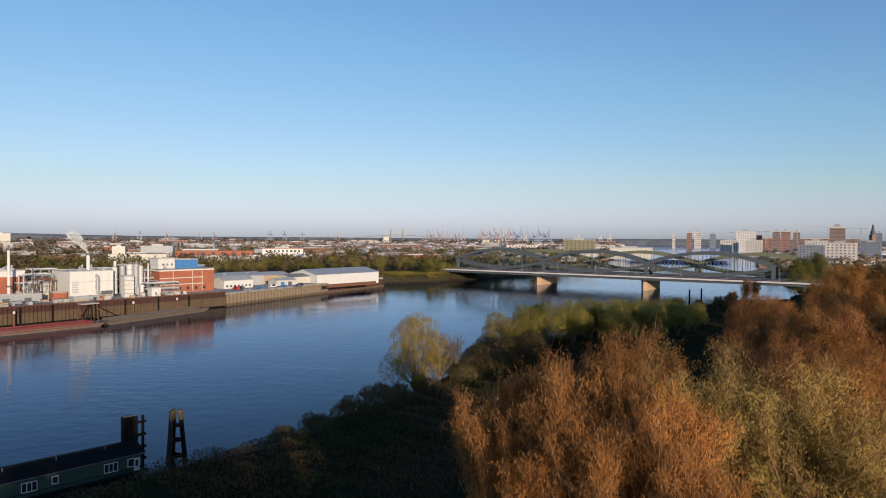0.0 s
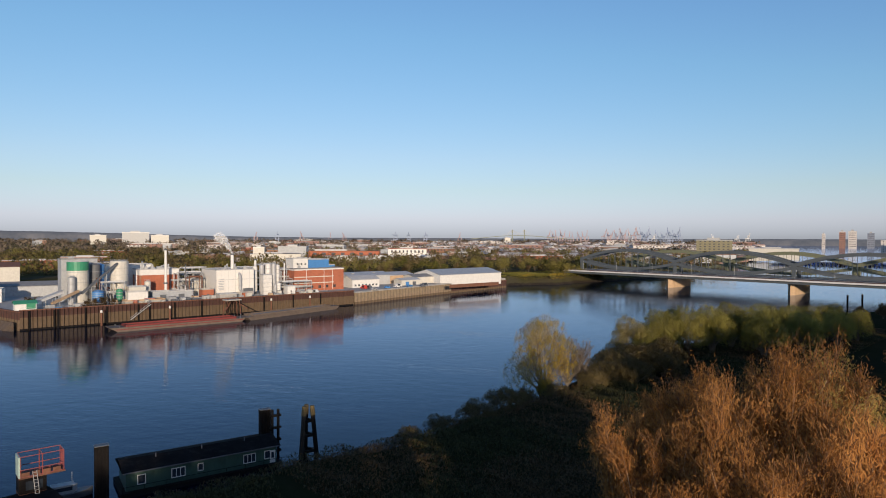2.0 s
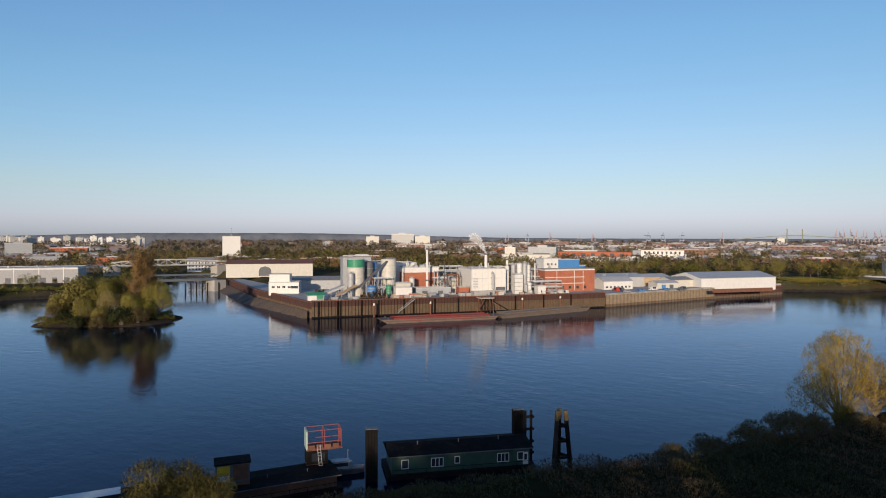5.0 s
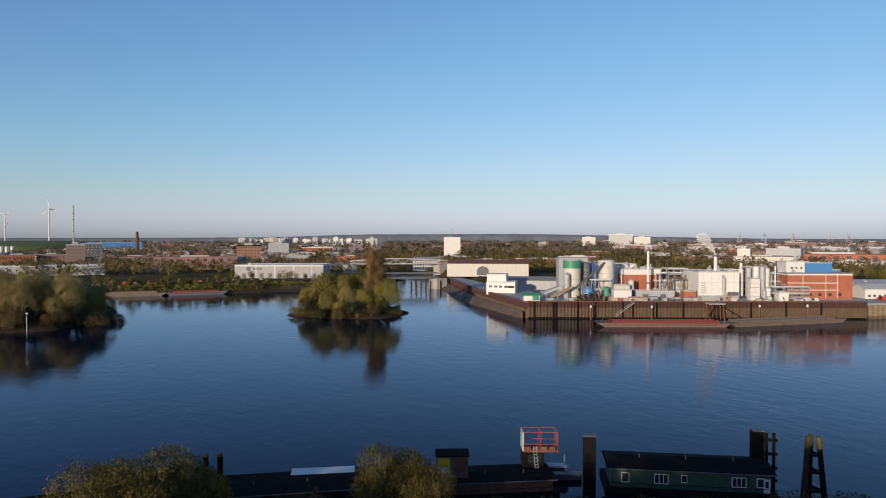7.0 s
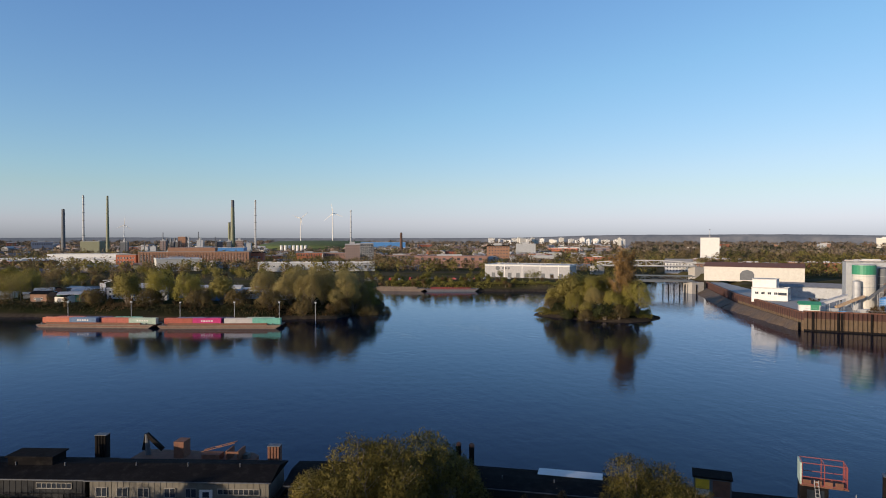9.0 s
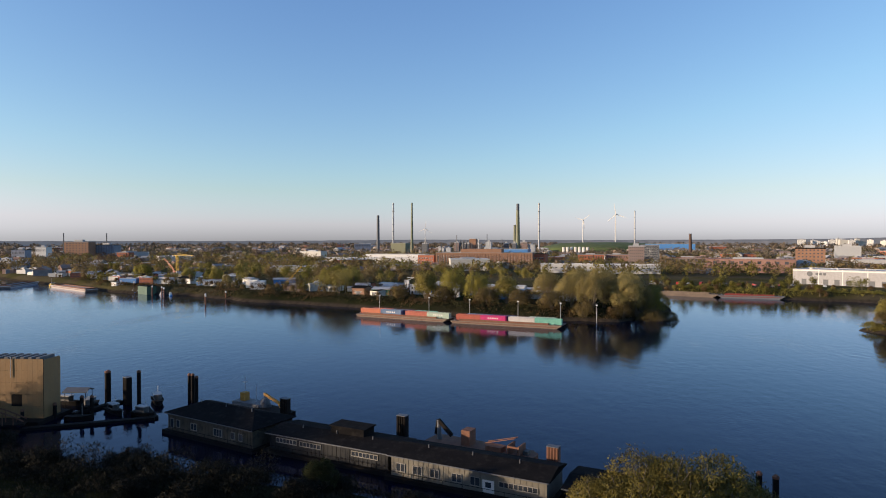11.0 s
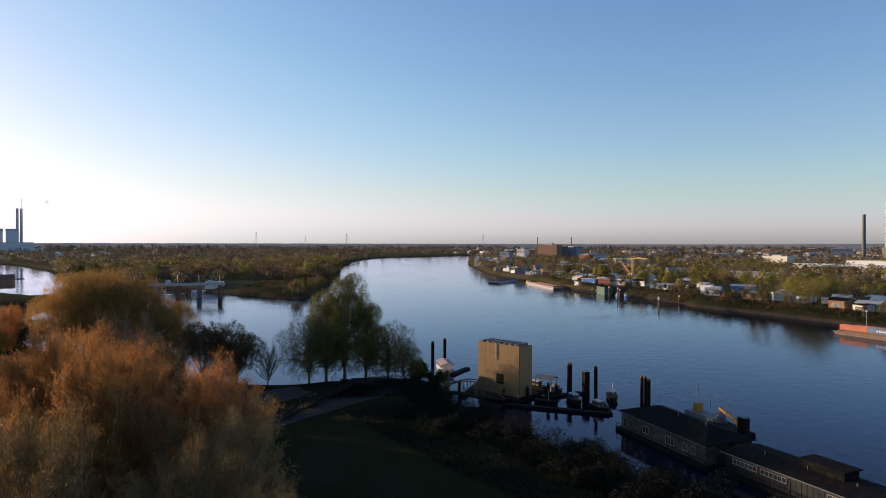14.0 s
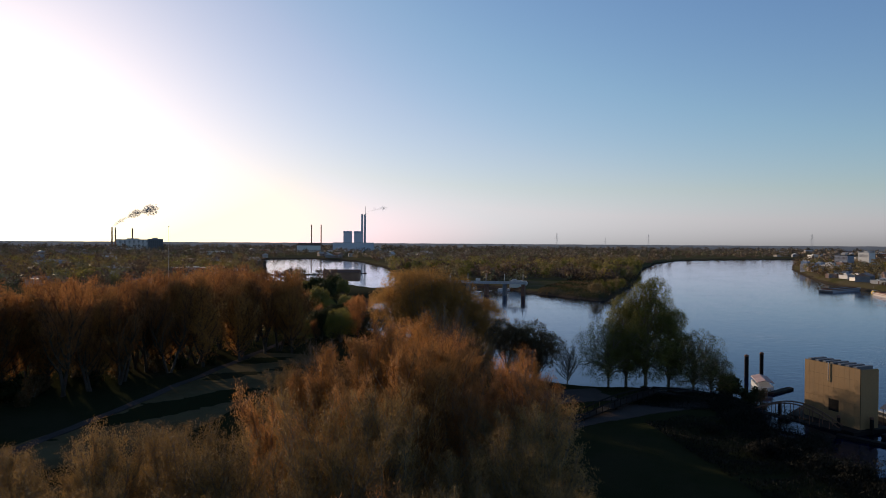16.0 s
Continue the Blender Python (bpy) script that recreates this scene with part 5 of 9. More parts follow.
def flat_bridge(m, L, piers):
    ob = thing("road_bridge", m, "flat grey steel road bridge on sandstone piers", "bridge", kind="structure")
    part("girder", Shape().box(-4, -7, 10.2, L + 40, -6.4, 12.4).box(-4, 6.4, 10.2, L + 40, 7, 12.4), BRIDGEGREY, ob)
    part("deck", Shape().box(-4, -8.5, 12.42, L + 40, 8.5, 12.9), RUST, ob)
    part("edge_beam", Shape().box(-4, -8.8, 12.1, L + 40, -8.52, 13.2), WHITE, ob)
    part("railing", Shape().box(-4, -8.7, 14.0, L + 40, -8.6, 14.1).box(-4, 8.6, 14.0, L + 40, 8.7, 14.1), STEEL, ob)
    for x in range(-2, int(L) + 38, 6):
        part("railing_post", Shape().box(x - 0.06, -8.72, 12.9, x + 0.06, -8.6, 14.1), STEEL, ob)
    for x in range(6, int(L) + 30, 34):
        part("lamp_post", Shape().tube((x, 8.3, 12.9), (x, 8.3, 21), 0.14, 0.09, n=6).box(x - 0.2, 6.6, 20.9, x + 0.2, 8.4, 21.1), STEEL, ob)
    for x in piers:
        s = Shape()
        pts = [(x - 2.4, 1), (x, -2.2), (x + 2.4, 1), (x + 2.4, 34), (x, 37), (x - 2.4, 34)]
        s.prism(pts, -3, 9.2)
        part("pier", s, SAND, ob)
        pts = [(x - 2.9, 0.6), (x, -2.8), (x + 2.9, 0.6), (x + 2.9, 34.5), (x, 37.6), (x - 2.9, 34.5)]
        part("pier_cap", Shape().prism(pts, 9.2, 10.2), SAND, ob)
    return ob


flat_bridge(pose(5.5, 600, -1.9, 0, 0, BDIR), 273, (93.5, 185))
for name_x, off, lift in ((0, 23.5, 0.0), (32, 51, -0.4)):
    c, s_ = math.cos(radians(BDIR)), math.sin(radians(BDIR))
    x, y = 5.5 + c * (name_x - 2) - s_ * off, 600 + s_ * (name_x - 2) + c * off
    if off == 23.5:
        lens_bridge(pose(x, y, 0, 0, 0, BDIR), 3, 91.6, BRIDGEGREY, "grey steel bridge with lens-shaped girders")
    else:
        lens_bridge(pose(x, y, lift, 0, 0, BDIR), 3, 91.6, BRIDGEGREEN, "olive-painted railway bridge with lens-shaped girders", top=29.3, low=13.4)
for x, y, h in ((141.8, 363.7, 11.0), (145.5, 356, 12.2)):
    ob = thing("mooring_pile", pose(x, y, 0), "dark slim steel mooring pile in the river", "mooring pile", "river piles")
    part("pile", Shape().tube((0, 0, -3), (0, 0, h), 0.45, n=10), DARKWOOD, ob)
    part("head", Shape().lathe([(0.5, h - 0.1), (0.55, h), (0.2, h + 0.4)], n=10), DARKGREY, ob)

# ---- near trees ----
for x, y, h in ((24, 61, 26.2), (27.5, 56, 25.8), (31, 51, 24), (20, 58, 25), (25, 50, 23)):
    plant("olive", x, y, h)
rngp = np.random.default_rng(41)
for row, (y0, base) in enumerate(((64, 18.8), (60.5, 21.2), (57, 21.8), (53.5, 21), (50, 20.4), (46.5, 19), (43, 18))):
    for x in np.arange(3.2 + 1.2 * (row % 2) + max(0, row - 3) * 0.4, 20.5 - row * 0.3, 3.2):
        u = (x - 3) / 18
        if x < 5.8:
            continue
        x += 1.1 * (1 - u)
        plant("poplar", x + rngp.normal(0, 0.4), y0 - 2.2 * u + rngp.normal(0, 0.6), (base + 5.4 * u ** 0.7) * rngp.uniform(0.92, 1.05))
# rest of the belt under the flight path, unseen, added to shade the bank
for x in np.arange(-15, 30, 9.0):
    for y in np.arange(-12, 28 if x > -2 else 12, 9.0):
        plant("brown_wood", x + rngp.normal(0, 1.2), y + rngp.normal(0, 1.2), (rngp.uniform(19, 22) if y > 10 else rngp.uniform(20, 23.5)) * (0.75 if x > 8 else 1.0))
    for y in (-21, -29):
        plant("russet", x + rngp.normal(0, 1.2), y + rngp.normal(0, 1.2), rngp.uniform(18, 20))
plant("fan_willow", -6.5, 159, 20.5, wide=0.92)
plant("bare", -0.5, 160, 14)
plant("bare", 2.0, 162, 12.5)
plant("bank_olive", -5.5, 154, 5)
for x, y, h, k in ((18, 197, 14, "crack_willow"), (22, 194, 10, "bank_willow"), (13, 188, 8, "osier"), (27, 203, 14.5, "bank_willow"), (36, 210, 14.5, "bank_willow"), (44, 214, 15, "bank_willow"), (52, 224, 15, "bank_willow"), (60, 228, 14.5, "bank_willow"), (31, 215, 14, "green"),
                   (68, 236, 13.5, "bank_willow"), (76, 246, 12.5, "bank_willow"), (86, 256, 11.5, "bank_willow"), (96, 268, 11, "bank_willow"), (58, 210, 14, "bank_willow"), (72, 220, 13, "bank_willow"),
                   (88, 236, 12, "bank_willow"), (108, 290, 9, "bank_willow"), (124, 306, 7, "bank_brown"), (140, 322, 7, "bank_brown"), (100, 250, 11, "bank_willow"), (160, 352, 7, "green_bush"), (174, 364, 14, "far_poplar"), (183, 372, 12, "far_poplar"), (152, 340, 6, "bush")):
    plant(k, x, y, h)
rng0 = np.random.default_rng(5)
for i in range(46):
    u, w = rng0.uniform(0, 1), rng0.uniform(0, 1)
    x, y = 66 + 150 * u + 70 * w * (1 - 0.3 * u), 118 + 230 * u - 50 * w
    plant("far_poplar", x, y, rng0.uniform(21, 27) + 3 * w)
for i in range(34):
    u, w = rng0.uniform(0, 1), rng0.uniform(0, 1)
    x, y = 44 + 46 * u + 22 * w, 92 + 96 * u - 10 * w
    plant("brown_wood" if i % 3 else "far_poplar", x, y, rng0.uniform(17, 22))
for x, y in ((252, 452), (262, 458), (274, 462)):
    plant("column", x, y, 27)
# scrub along the near bank
for i in range(52):
    u = rng0.uniform(0, 1)
    path = [(-90, 40), (-72, 66), (-52, 88), (-38, 108), (-24, 126), (-6, 152), (14, 190), (36, 228), (80, 290)]
    k = min(7, int(u * 8))
    t = u * 8 - k
    x = path[k][0] + (path[k + 1][0] - path[k][0]) * t + rng0.uniform(-1, 13)
    y = path[k][1] + (path[k + 1][1] - path[k][1]) * t + rng0.uniform(-6, 3)
    hh = rng0.uniform(2.0, 4.6)
    if u > 0.58 or u < 0.12:
        plant("bush" if i % 5 < 3 else "green_bush", x, y, hh)
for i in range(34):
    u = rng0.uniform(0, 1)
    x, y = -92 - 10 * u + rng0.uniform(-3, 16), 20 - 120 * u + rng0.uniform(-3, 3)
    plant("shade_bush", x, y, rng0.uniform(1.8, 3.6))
for x, y, h in ((-76.5, 54.6, 10.4), (-73, 57, 7.5), (-92, 27, 13.6), (-89, 22, 12.4), (-93, 33, 10.5), (-90, 16, 8.4)):
    plant("osier", x, y, h, wide=1.1)
plant("dark", -94, -23, 5.0)
for x, y, h in ((-30, 119, 3.5), (-25, 124, 4.2), (-19, 131, 5.0), (-14, 138, 5.4), (-10, 144, 3.6), (-3, 150, 3.2), (5, 158, 4.4), (9, 165, 5.6), (4, 169, 4.4), (12, 173, 7.0), (17, 180, 7.4), (10, 181, 6.2), (22, 184, 7.2), (26, 192, 7.6), (16, 166, 6.0), (24, 176, 6.4)):
    plant("thicket", x, y, h, wide=1.15)


def undergrowth(name, pts, width, h, n, mats, label, seed, leaf=0.3, lean=0.6):
    """A continuous belt of brambles and reeds along a line."""
    rng = np.random.default_rng(seed)
    seg = rng.integers(0, len(pts) - 1, n)
    P = np.array(pts, float)
    t = rng.uniform(0, 1, (n, 1))
    c = P[seg] * (1 - t) + P[seg + 1] * t
    d = P[seg + 1] - P[seg]
    nrm = np.stack([d[:, 1], -d[:, 0]], 1) / np.linalg.norm(d, axis=1)[:, None]
    off = rng.uniform(0, 1, (n, 1)) ** 0.8 * width
    c = c + nrm * off
    z = height(c[:, 0], c[:, 1])
    ok = z > 0.3
    c, z, off = c[ok], z[ok], off[ok, 0]
    lump = 0.62 + 0.25 * np.sin(c[:, 0] * 0.55 + 1.7 * np.sin(c[:, 1] * 0.4)) + 0.2 * np.sin(c[:, 1] * 0.9 + c[:, 0] * 0.3)
    top = h * np.clip(lump, 0.2, 1.2) * np.clip(1.15 - off / width, 0.25, 1)
    zz = z + top * rng.uniform(0.1, 1.0, len(z)) ** 0.6
    pick = (np.sin(c[:, 0] * 0.21 + seed) + np.sin(c[:, 1] * 0.17 + 2 * seed) + rng.normal(0, 0.5, len(z))) > 0.1
    for k, (mt, nm) in enumerate(zip(mats, ("scrub", "brambles"))):
        w = pick == bool(k)
        ob = part(nm, cloud_mesh(nm, np.stack([c[w, 0], c[w, 1], zz[w]], 1), np.full(w.sum(), leaf), rng, 0.8, 0.3, np.array((0, 0, 1.0)) + rng.normal(0, 0.45, (w.sum(), 3)), lean), mt)
        tagged(ob, label, "undergrowth", kind="stuff")


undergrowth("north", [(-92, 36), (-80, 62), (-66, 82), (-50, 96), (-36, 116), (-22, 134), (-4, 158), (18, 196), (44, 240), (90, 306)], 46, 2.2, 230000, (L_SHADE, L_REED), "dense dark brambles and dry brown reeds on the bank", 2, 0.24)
# the two west belts carry the bank's shade in their leaf colour
undergrowth("west", [(-118, -116), (-106, -100), (-102, -70), (-100, -36), (-96, -4), (-92, 30)], 26, 3.0, 80000, (L_DEEPSHADE, L_DEEPSHADE), "dense green brambles on the shaded bank, leaf colour darkened for shade", 4, 0.2)
undergrowth("west_thicket", [(-110, -108), (-100, -84), (-96, -56), (-93, -28)], 10, 6.4, 42000, (L_DEEPSHADE, L_DEEPSHADE), "tall thicket on the shaded bank, leaf colour darkened for shade", 5, 0.2)
undergrowth("spit", [(-332, 74), (-326, 62), (-314, 40), (-318, 12), (-336, -40), (-360, -92), (-376, -130), (-386, -176), (-422, -246), (-440, -315), (-502, -407)], 16, 3.4, 34000, (L_SHADE, L_BROWN), "dark scrub and rubble along the west bank", 6, 0.6)
undergrowth("basin", [(-424, 256), (-450, 198), (-460, 144), (-488, 96)], 14, 4.0, 9000, (L_BANK, L_GREEN), "green scrub along the basin bank", 7, 0.7)
undergrowth("cove", [(-540, -846), (-440, -694), (-330, -524), (-226, -384)], 60, 4.4, 34000, (L_DARK, L_BROWN), "dark scrub on the south-west bank", 8, 0.7)
undergrowth("north_bank", [(36, 622), (8, 594), (-12, 558), (-48, 548)], 14, 3.0, 5000, (L_GREEN, L_YELLOW), "grassy green scrub beside the bridge", 9, 0.6, 0.05)
undergrowth("meadow", [(60, 650), (36, 622), (8, 594), (-12, 558), (-48, 548), (-60, 524)], 60, 0.9, 42000, (L_BANK, L_GREEN), "sunlit olive meadow grass above the river bend", 12, 0.5, 0.05)
undergrowth("islet", [(-310, 141), (-318, 170), (-290, 198), (-273, 188), (-272, 172), (-279, 157), (-293, 149), (-309, 141)], 9, 3.4, 14000, (L_THICKET, L_BANK), "brown-green scrub round the islet", 10, 0.4)

# south side
for x, y, h, k in ((-13, -42, 23, "dun"), (-6, -48, 19, "dun"), (0, -58, 17, "dun"), (8, -58, 15.5, "dun"), (-20, -50, 22, "dun"), (-26, -62, 23.5, "poplar"),
                   (-18, -64, 21, "poplar"), (-30, -74, 23, "poplar"), (-22, -80, 24, "poplar"), (-14, -78, 19, "poplar"), (-34, -88, 22, "russet"), (-40, -80, 17, "russet"),
                   (-36, -104, 22, "far_poplar"), (-44, -120, 23, "bare"), (-28, -110, 20, "bare"), (-10, -94, 16, "dun"), (4, -74, 13, "dun"), (-4, -40, 17, "dun"), (-26, -46, 17, "dun"), (-12, -54, 21, "poplar"), (-22, -58, 22, "poplar"), (-16, -70, 22, "poplar"), (-26, -72, 23, "poplar"), (-8, -66, 18, "dun"), (-30, -64, 19, "russet"), (-36, -70, 17, "russet"), (-32, -54, 17, "dun"), (4, -48, 16, "dun"), (14, -62, 15, "dun"), (2, -37, 17, "dun"), (8, -44, 17, "dun"), (-10, -37, 18, "dun"), (12, -52, 16.5, "dun"), (6, -55, 18, "dun"), (-2, -51, 19, "dun"), (16, -48, 16, "dun"), (-38, -94, 20, "russet"), (-24, -92, 21, "russet"), (-16, -104, 18, "bare"), (-42, -106, 18, "russet"), (-34, -118, 19, "brown_wood"), (-46, -134, 17, "brown_wood"), (-54, -142, 14, "dark_willow"), (-33, -38, 16.5, "dun"), (-36, -50, 20, "dun"), (-30, -44, 18.5, "dun"), (-40, -62, 21, "russet"), (-42, -74, 20, "poplar"), (-22, -36, 17.5, "dun"), (-40, -146, 16, "brown_wood"),
                   (-55, -192, 27.5, "dome_tree"), (-66, -194, 29.5, "dome_tree"), (-60, -203, 30.5, "dome_tree"), (-76, -198, 26, "dome_tree"), (-49, -203, 26, "dome_tree"), (-68, -143, 9, "bare"), (-38, -228, 15, "brown_wood"), (-42, -244, 15, "brown_wood"), (-43, -262, 14, "brown_wood"), (-40, -286, 12, "bank_olive"), (-41, -304, 11, "bank_brown"), (-46, -236, 11, "thicket"), (-27, -507, 15, "bare"), (-73, -146, 8, "bare"), (-63, -148, 10, "dun"), (-60, -158, 12, "dun"),
                   (-78.5, -154, 16.5, "dark_willow"), (-72, -159, 15, "dark_willow"), (-78, -152, 12, "bare"), (-84, -146, 11, "bare"),
                   (-90, -135, 17.5, "airy"), (-98, -131, 27.5, "column"), (-95.5, -136, 24, "column"), (-104.5, -131, 23.5, "column"), (-109.5, -128, 16, "airy"), (-113, -126, 11, "airy"),
                   (-119, -128, 7, "green_bush"), (-123, -122, 6, "bush"), (-114, -116, 5, "green_bush")):
    plant(k, x, y, h)
for i in range(78):
    u, w = (i + rng0.uniform(0, 1)) / 78, rng0.uniform(0, 1)
    x, y = -14 + 114 * u + 14 * w, -198 + 106 * u - (34 + 20 * (u < 0.16)) * w
    plant("brown_wood" if i % 5 else "far_poplar", x, y, rng0.uniform(22, 28))
for i in range(26):
    u = rng0.uniform(0, 1)
    x, y = -10 + 112 * u + rng0.uniform(-2, 14), -194 + 104 * u + rng0.uniform(-24, 2)
    plant("green_bush" if i % 2 else "bush", x, y, rng0.uniform(3, 7))
for i in range(20):
    x, y = rng0.uniform(-50, 10), rng0.uniform(-420, -310)
    if gz(x, y) > 1:
        plant("dark" if i % 3 else "bank_olive", x, y, rng0.uniform(9, 14))
for i in range(34):
    x, y = rng0.uniform(-44, 2), rng0.uniform(-310, -206)
    if gz(x, y) > 1:
        plant(("dark", "brown_wood", "bank_willow", "green_bush")[i % 4], x, y, rng0.uniform(7, 13) if i % 4 != 3 else rng0.uniform(3, 5))
# spit, island and far banks
for x, y, h, k in ((-331, 46, 19.5, "crack_willow"), (-329, 30, 18, "crack_willow"), (-334, 52, 19, "crack_willow"), (-338, 36, 20, "crack_willow"), (-336, 20, 17, "crack_willow"), (-344, 60, 18, "bank_willow"), (-352, 50, 18, "crack_willow"), (-346, 8, 18, "crack_willow"),
                   (-350, -14, 15, "bank_olive"), (-352, -30, 17, "bank_willow"), (-358, -44, 18, "bank_willow"), (-360, -60, 17, "bank_olive"), (-352, 26, 19, "crack_willow"), (-366, 30, 17, "crack_willow"),
                   (-284, 178, 31, "brown_poplar"), (-289, 184, 28, "brown_poplar"), (-296, 166, 18, "bank_willow"), (-302, 158, 19, "bank_olive"), (-286, 164, 13, "crack_willow"), (-308, 152, 11, "bank_olive"),
                   (-292, 156, 11, "bank_willow"), (-280, 170, 12, "bank_willow"), (-278, 182, 17, "bank_willow"), (-300, 178, 20, "bank_willow"), (-310, 168, 18, "bank_willow"), (-284, 158, 8, "bank_olive"), (-277, 164, 8, "bank_shrub"),
                   (-330, 58, 9, "thicket"), (-326, 44, 8, "thicket"), (-324, 26, 8, "thicket"), (-328, 10, 9, "thicket"), (-334, 66, 8, "thicket"), (-338, -6, 9, "thicket"), (-345, -24, 9, "thicket"), (-352, -48, 9, "thicket"), (-362, -76, 9, "thicket"),
                   (-274, 170, 7, "thicket"), (-280, 156, 6, "thicket"), (-304, 150, 7, "thicket"), (-316, 160, 8, "thicket"),
                   (-298, 151, 6, "bank_shrub"), (-290, 151, 5, "bank_shrub"), (-276, 176, 9, "bank_tree")):
    plant(k, x, y, h)
BANK = ["bank_tree", "bank_brown", "bank_olive", "bank_shrub"]
rowtrees(["bank_shrub"], (-322, 50), (-372, -100), 26, 5, 4, 2)
rowtrees(["bank_tree", "bank_olive", "bank_brown"], (-385, -110), (-400, -150), 12, 17, 8, 3)
rowtrees(["bank_shrub", "bank_brown"], (-384, -130), (-440, -250), 30, 5, 6, 4)
rowtrees(BANK, (-440, -250), (-520, -420), 36, 8, 10, 5)
rowtrees(BANK, (-500, -160), (-620, -460), 90, 12, 24, 6)
rowtrees(BANK, (-470, -60), (-540, -200), 50, 11, 20, 7)
rowtrees(["bank_shrub", "bank_tree", "bank_olive"], (-452, 190), (-494, 90), 44, 6, 5, 8)
rowtrees(["bank_tree", "bank_shrub"], (-470, 240), (-520, 60), 30, 9, 10, 9)
rowtrees(BANK, (-560, 60), (-620, -120), 40, 10, 18, 10)
rowtrees(["bank_olive", "bank_tree"], (-20, 575), (20, 612), 12, 13, 6, 11)
rowtrees(BANK, (-110, 560), (60, 720), 46, 14, 16, 12)
rowtrees(BANK, (-330, 420), (-120, 600), 70, 14, 20, 13)
rowtrees(BANK, (-560, 420), (-330, 520), 40, 13, 20, 14)
# south-west bank
rowtrees(["bank_tree", "bank_olive"], (-420, -690), (-500, -800), 16, 17, 9, 23)
rowtrees(["bank_brown", "bank_tree"], (-236, -400), (-290, -470), 14, 9, 8, 24)
rowtrees(["bank_brown", "bank_tree", "bank_shrub"], (-232, -390), (-330, -530), 40, 9, 9, 15)
rowtrees(["bank_olive", "bank_tree"], (-330, -560), (-350, -600), 9, 16, 7, 16)
rowtrees(BANK, (-350, -560), (-560, -880), 70, 12, 14, 17)
rowtrees(["bank_brown", "bank_tree"], (-100, -560), (-420, -760), 120, 13, 40, 18)
rowtrees(["bank_tree", "bank_olive"], (-30, -700), (-330, -840), 80, 13, 30, 19)


def woodland(name, seed, n, mat, label, r0, r1, h, fine=0.22, south=False, per=64, gaps=-0.6):
    """Distant trees: each a loose clump of leaf masses, all in one object."""
    rng = np.random.default_rng(seed)
    r = r0 * (r1 / r0) ** rng.uniform(0, 1, n)
    a = rng.uniform(0, 2 * np.pi, n)
    x, y = -5 + r * np.cos(a), 5 + r * np.sin(a)
    dens = np.sin(x * 0.006 + 2 * np.sin(y * 0.004 + seed)) + np.sin(y * 0.008 + seed)
    keep = (height(x, y) > 2.0) & (dens > (-3 if south else gaps))
    if south:
        keep &= (y < -520) & (x > -1500)
    x, y, r = x[keep], y[keep], r[keep]
    z = height(x, y)
    hh = h * rng.uniform(0.6, 1.25, len(x))
    rad = hh * rng.uniform(0.4, 0.75, len(x))
    u = rng.normal(size=(len(x), per, 3))
    u /= np.linalg.norm(u, axis=2)[:, :, None]
    u *= rng.uniform(0.5, 1.0, (len(x), per, 1))
    c = np.stack([x[:, None] + u[:, :, 0] * rad[:, None], y[:, None] + u[:, :, 1] * rad[:, None],
                  z[:, None] + hh[:, None] * (0.52 + 0.48 * u[:, :, 2])], -1).reshape(-1, 3)
    size = np.repeat(rad * fine, per)
    tagged(part(name, cloud_mesh(name, c, size, rng, out=u.reshape(-1, 3) + np.array((0, 0, 0.15))), mat), label, "woodland", kind="stuff")


build_groves()
woodland("near_green_woodland", 3, 3600, L_MUTED, "olive-green woods and hedges among the works", 620, 1500, 12, 0.16, per=70)
woodland("near_brown_woodland", 8, 5600, L_WOOD, "brown budding woods among the works", 640, 1500, 12, 0.16, per=70, gaps=-0.9)
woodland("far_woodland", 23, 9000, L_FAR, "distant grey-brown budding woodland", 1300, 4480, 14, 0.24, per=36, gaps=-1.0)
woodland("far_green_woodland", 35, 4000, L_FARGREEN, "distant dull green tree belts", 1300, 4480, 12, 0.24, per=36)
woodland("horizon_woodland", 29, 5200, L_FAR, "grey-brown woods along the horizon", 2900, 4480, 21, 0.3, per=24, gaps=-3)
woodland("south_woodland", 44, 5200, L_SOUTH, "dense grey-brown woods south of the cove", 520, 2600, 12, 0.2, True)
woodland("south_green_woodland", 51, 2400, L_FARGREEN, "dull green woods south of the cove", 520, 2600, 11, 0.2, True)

# ---- houseboats and piles along the near bank ----
GREENHULL = surface("dark_green_boards", (0.035, 0.075, 0.055), 0.6, vary=0.3, scale=1.0)
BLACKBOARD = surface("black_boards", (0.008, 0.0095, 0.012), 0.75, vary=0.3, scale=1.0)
# cream boards, grimy boards and frames lowered to hold the houseboats' shade
CREAMBOARD = surface("shaded_cream_boarding", (0.15, 0.138, 0.112), 0.75, vary=0.25, scale=0.8, stain=(0.13, 0.11, 0.085), stain_amt=0.5)
GRIMY = surface("grimy_shaded_cream_boards", (0.085, 0.066, 0.045), 0.8, vary=0.5, scale=0.3, stain=(0.016, 0.013, 0.011), stain_amt=0.95)
SHADEFRAME = surface("shaded_white_frames", (0.24, 0.225, 0.20), 0.7, vary=0.35, scale=0.5)
GOLDPLY = surface("weathered_plywood", (0.26, 0.15, 0.062), 0.7, vary=0.22, scale=0.25, fine=2.0, stain=(0.22, 0.14, 0.07), stretch=(1, 1, 0.3))


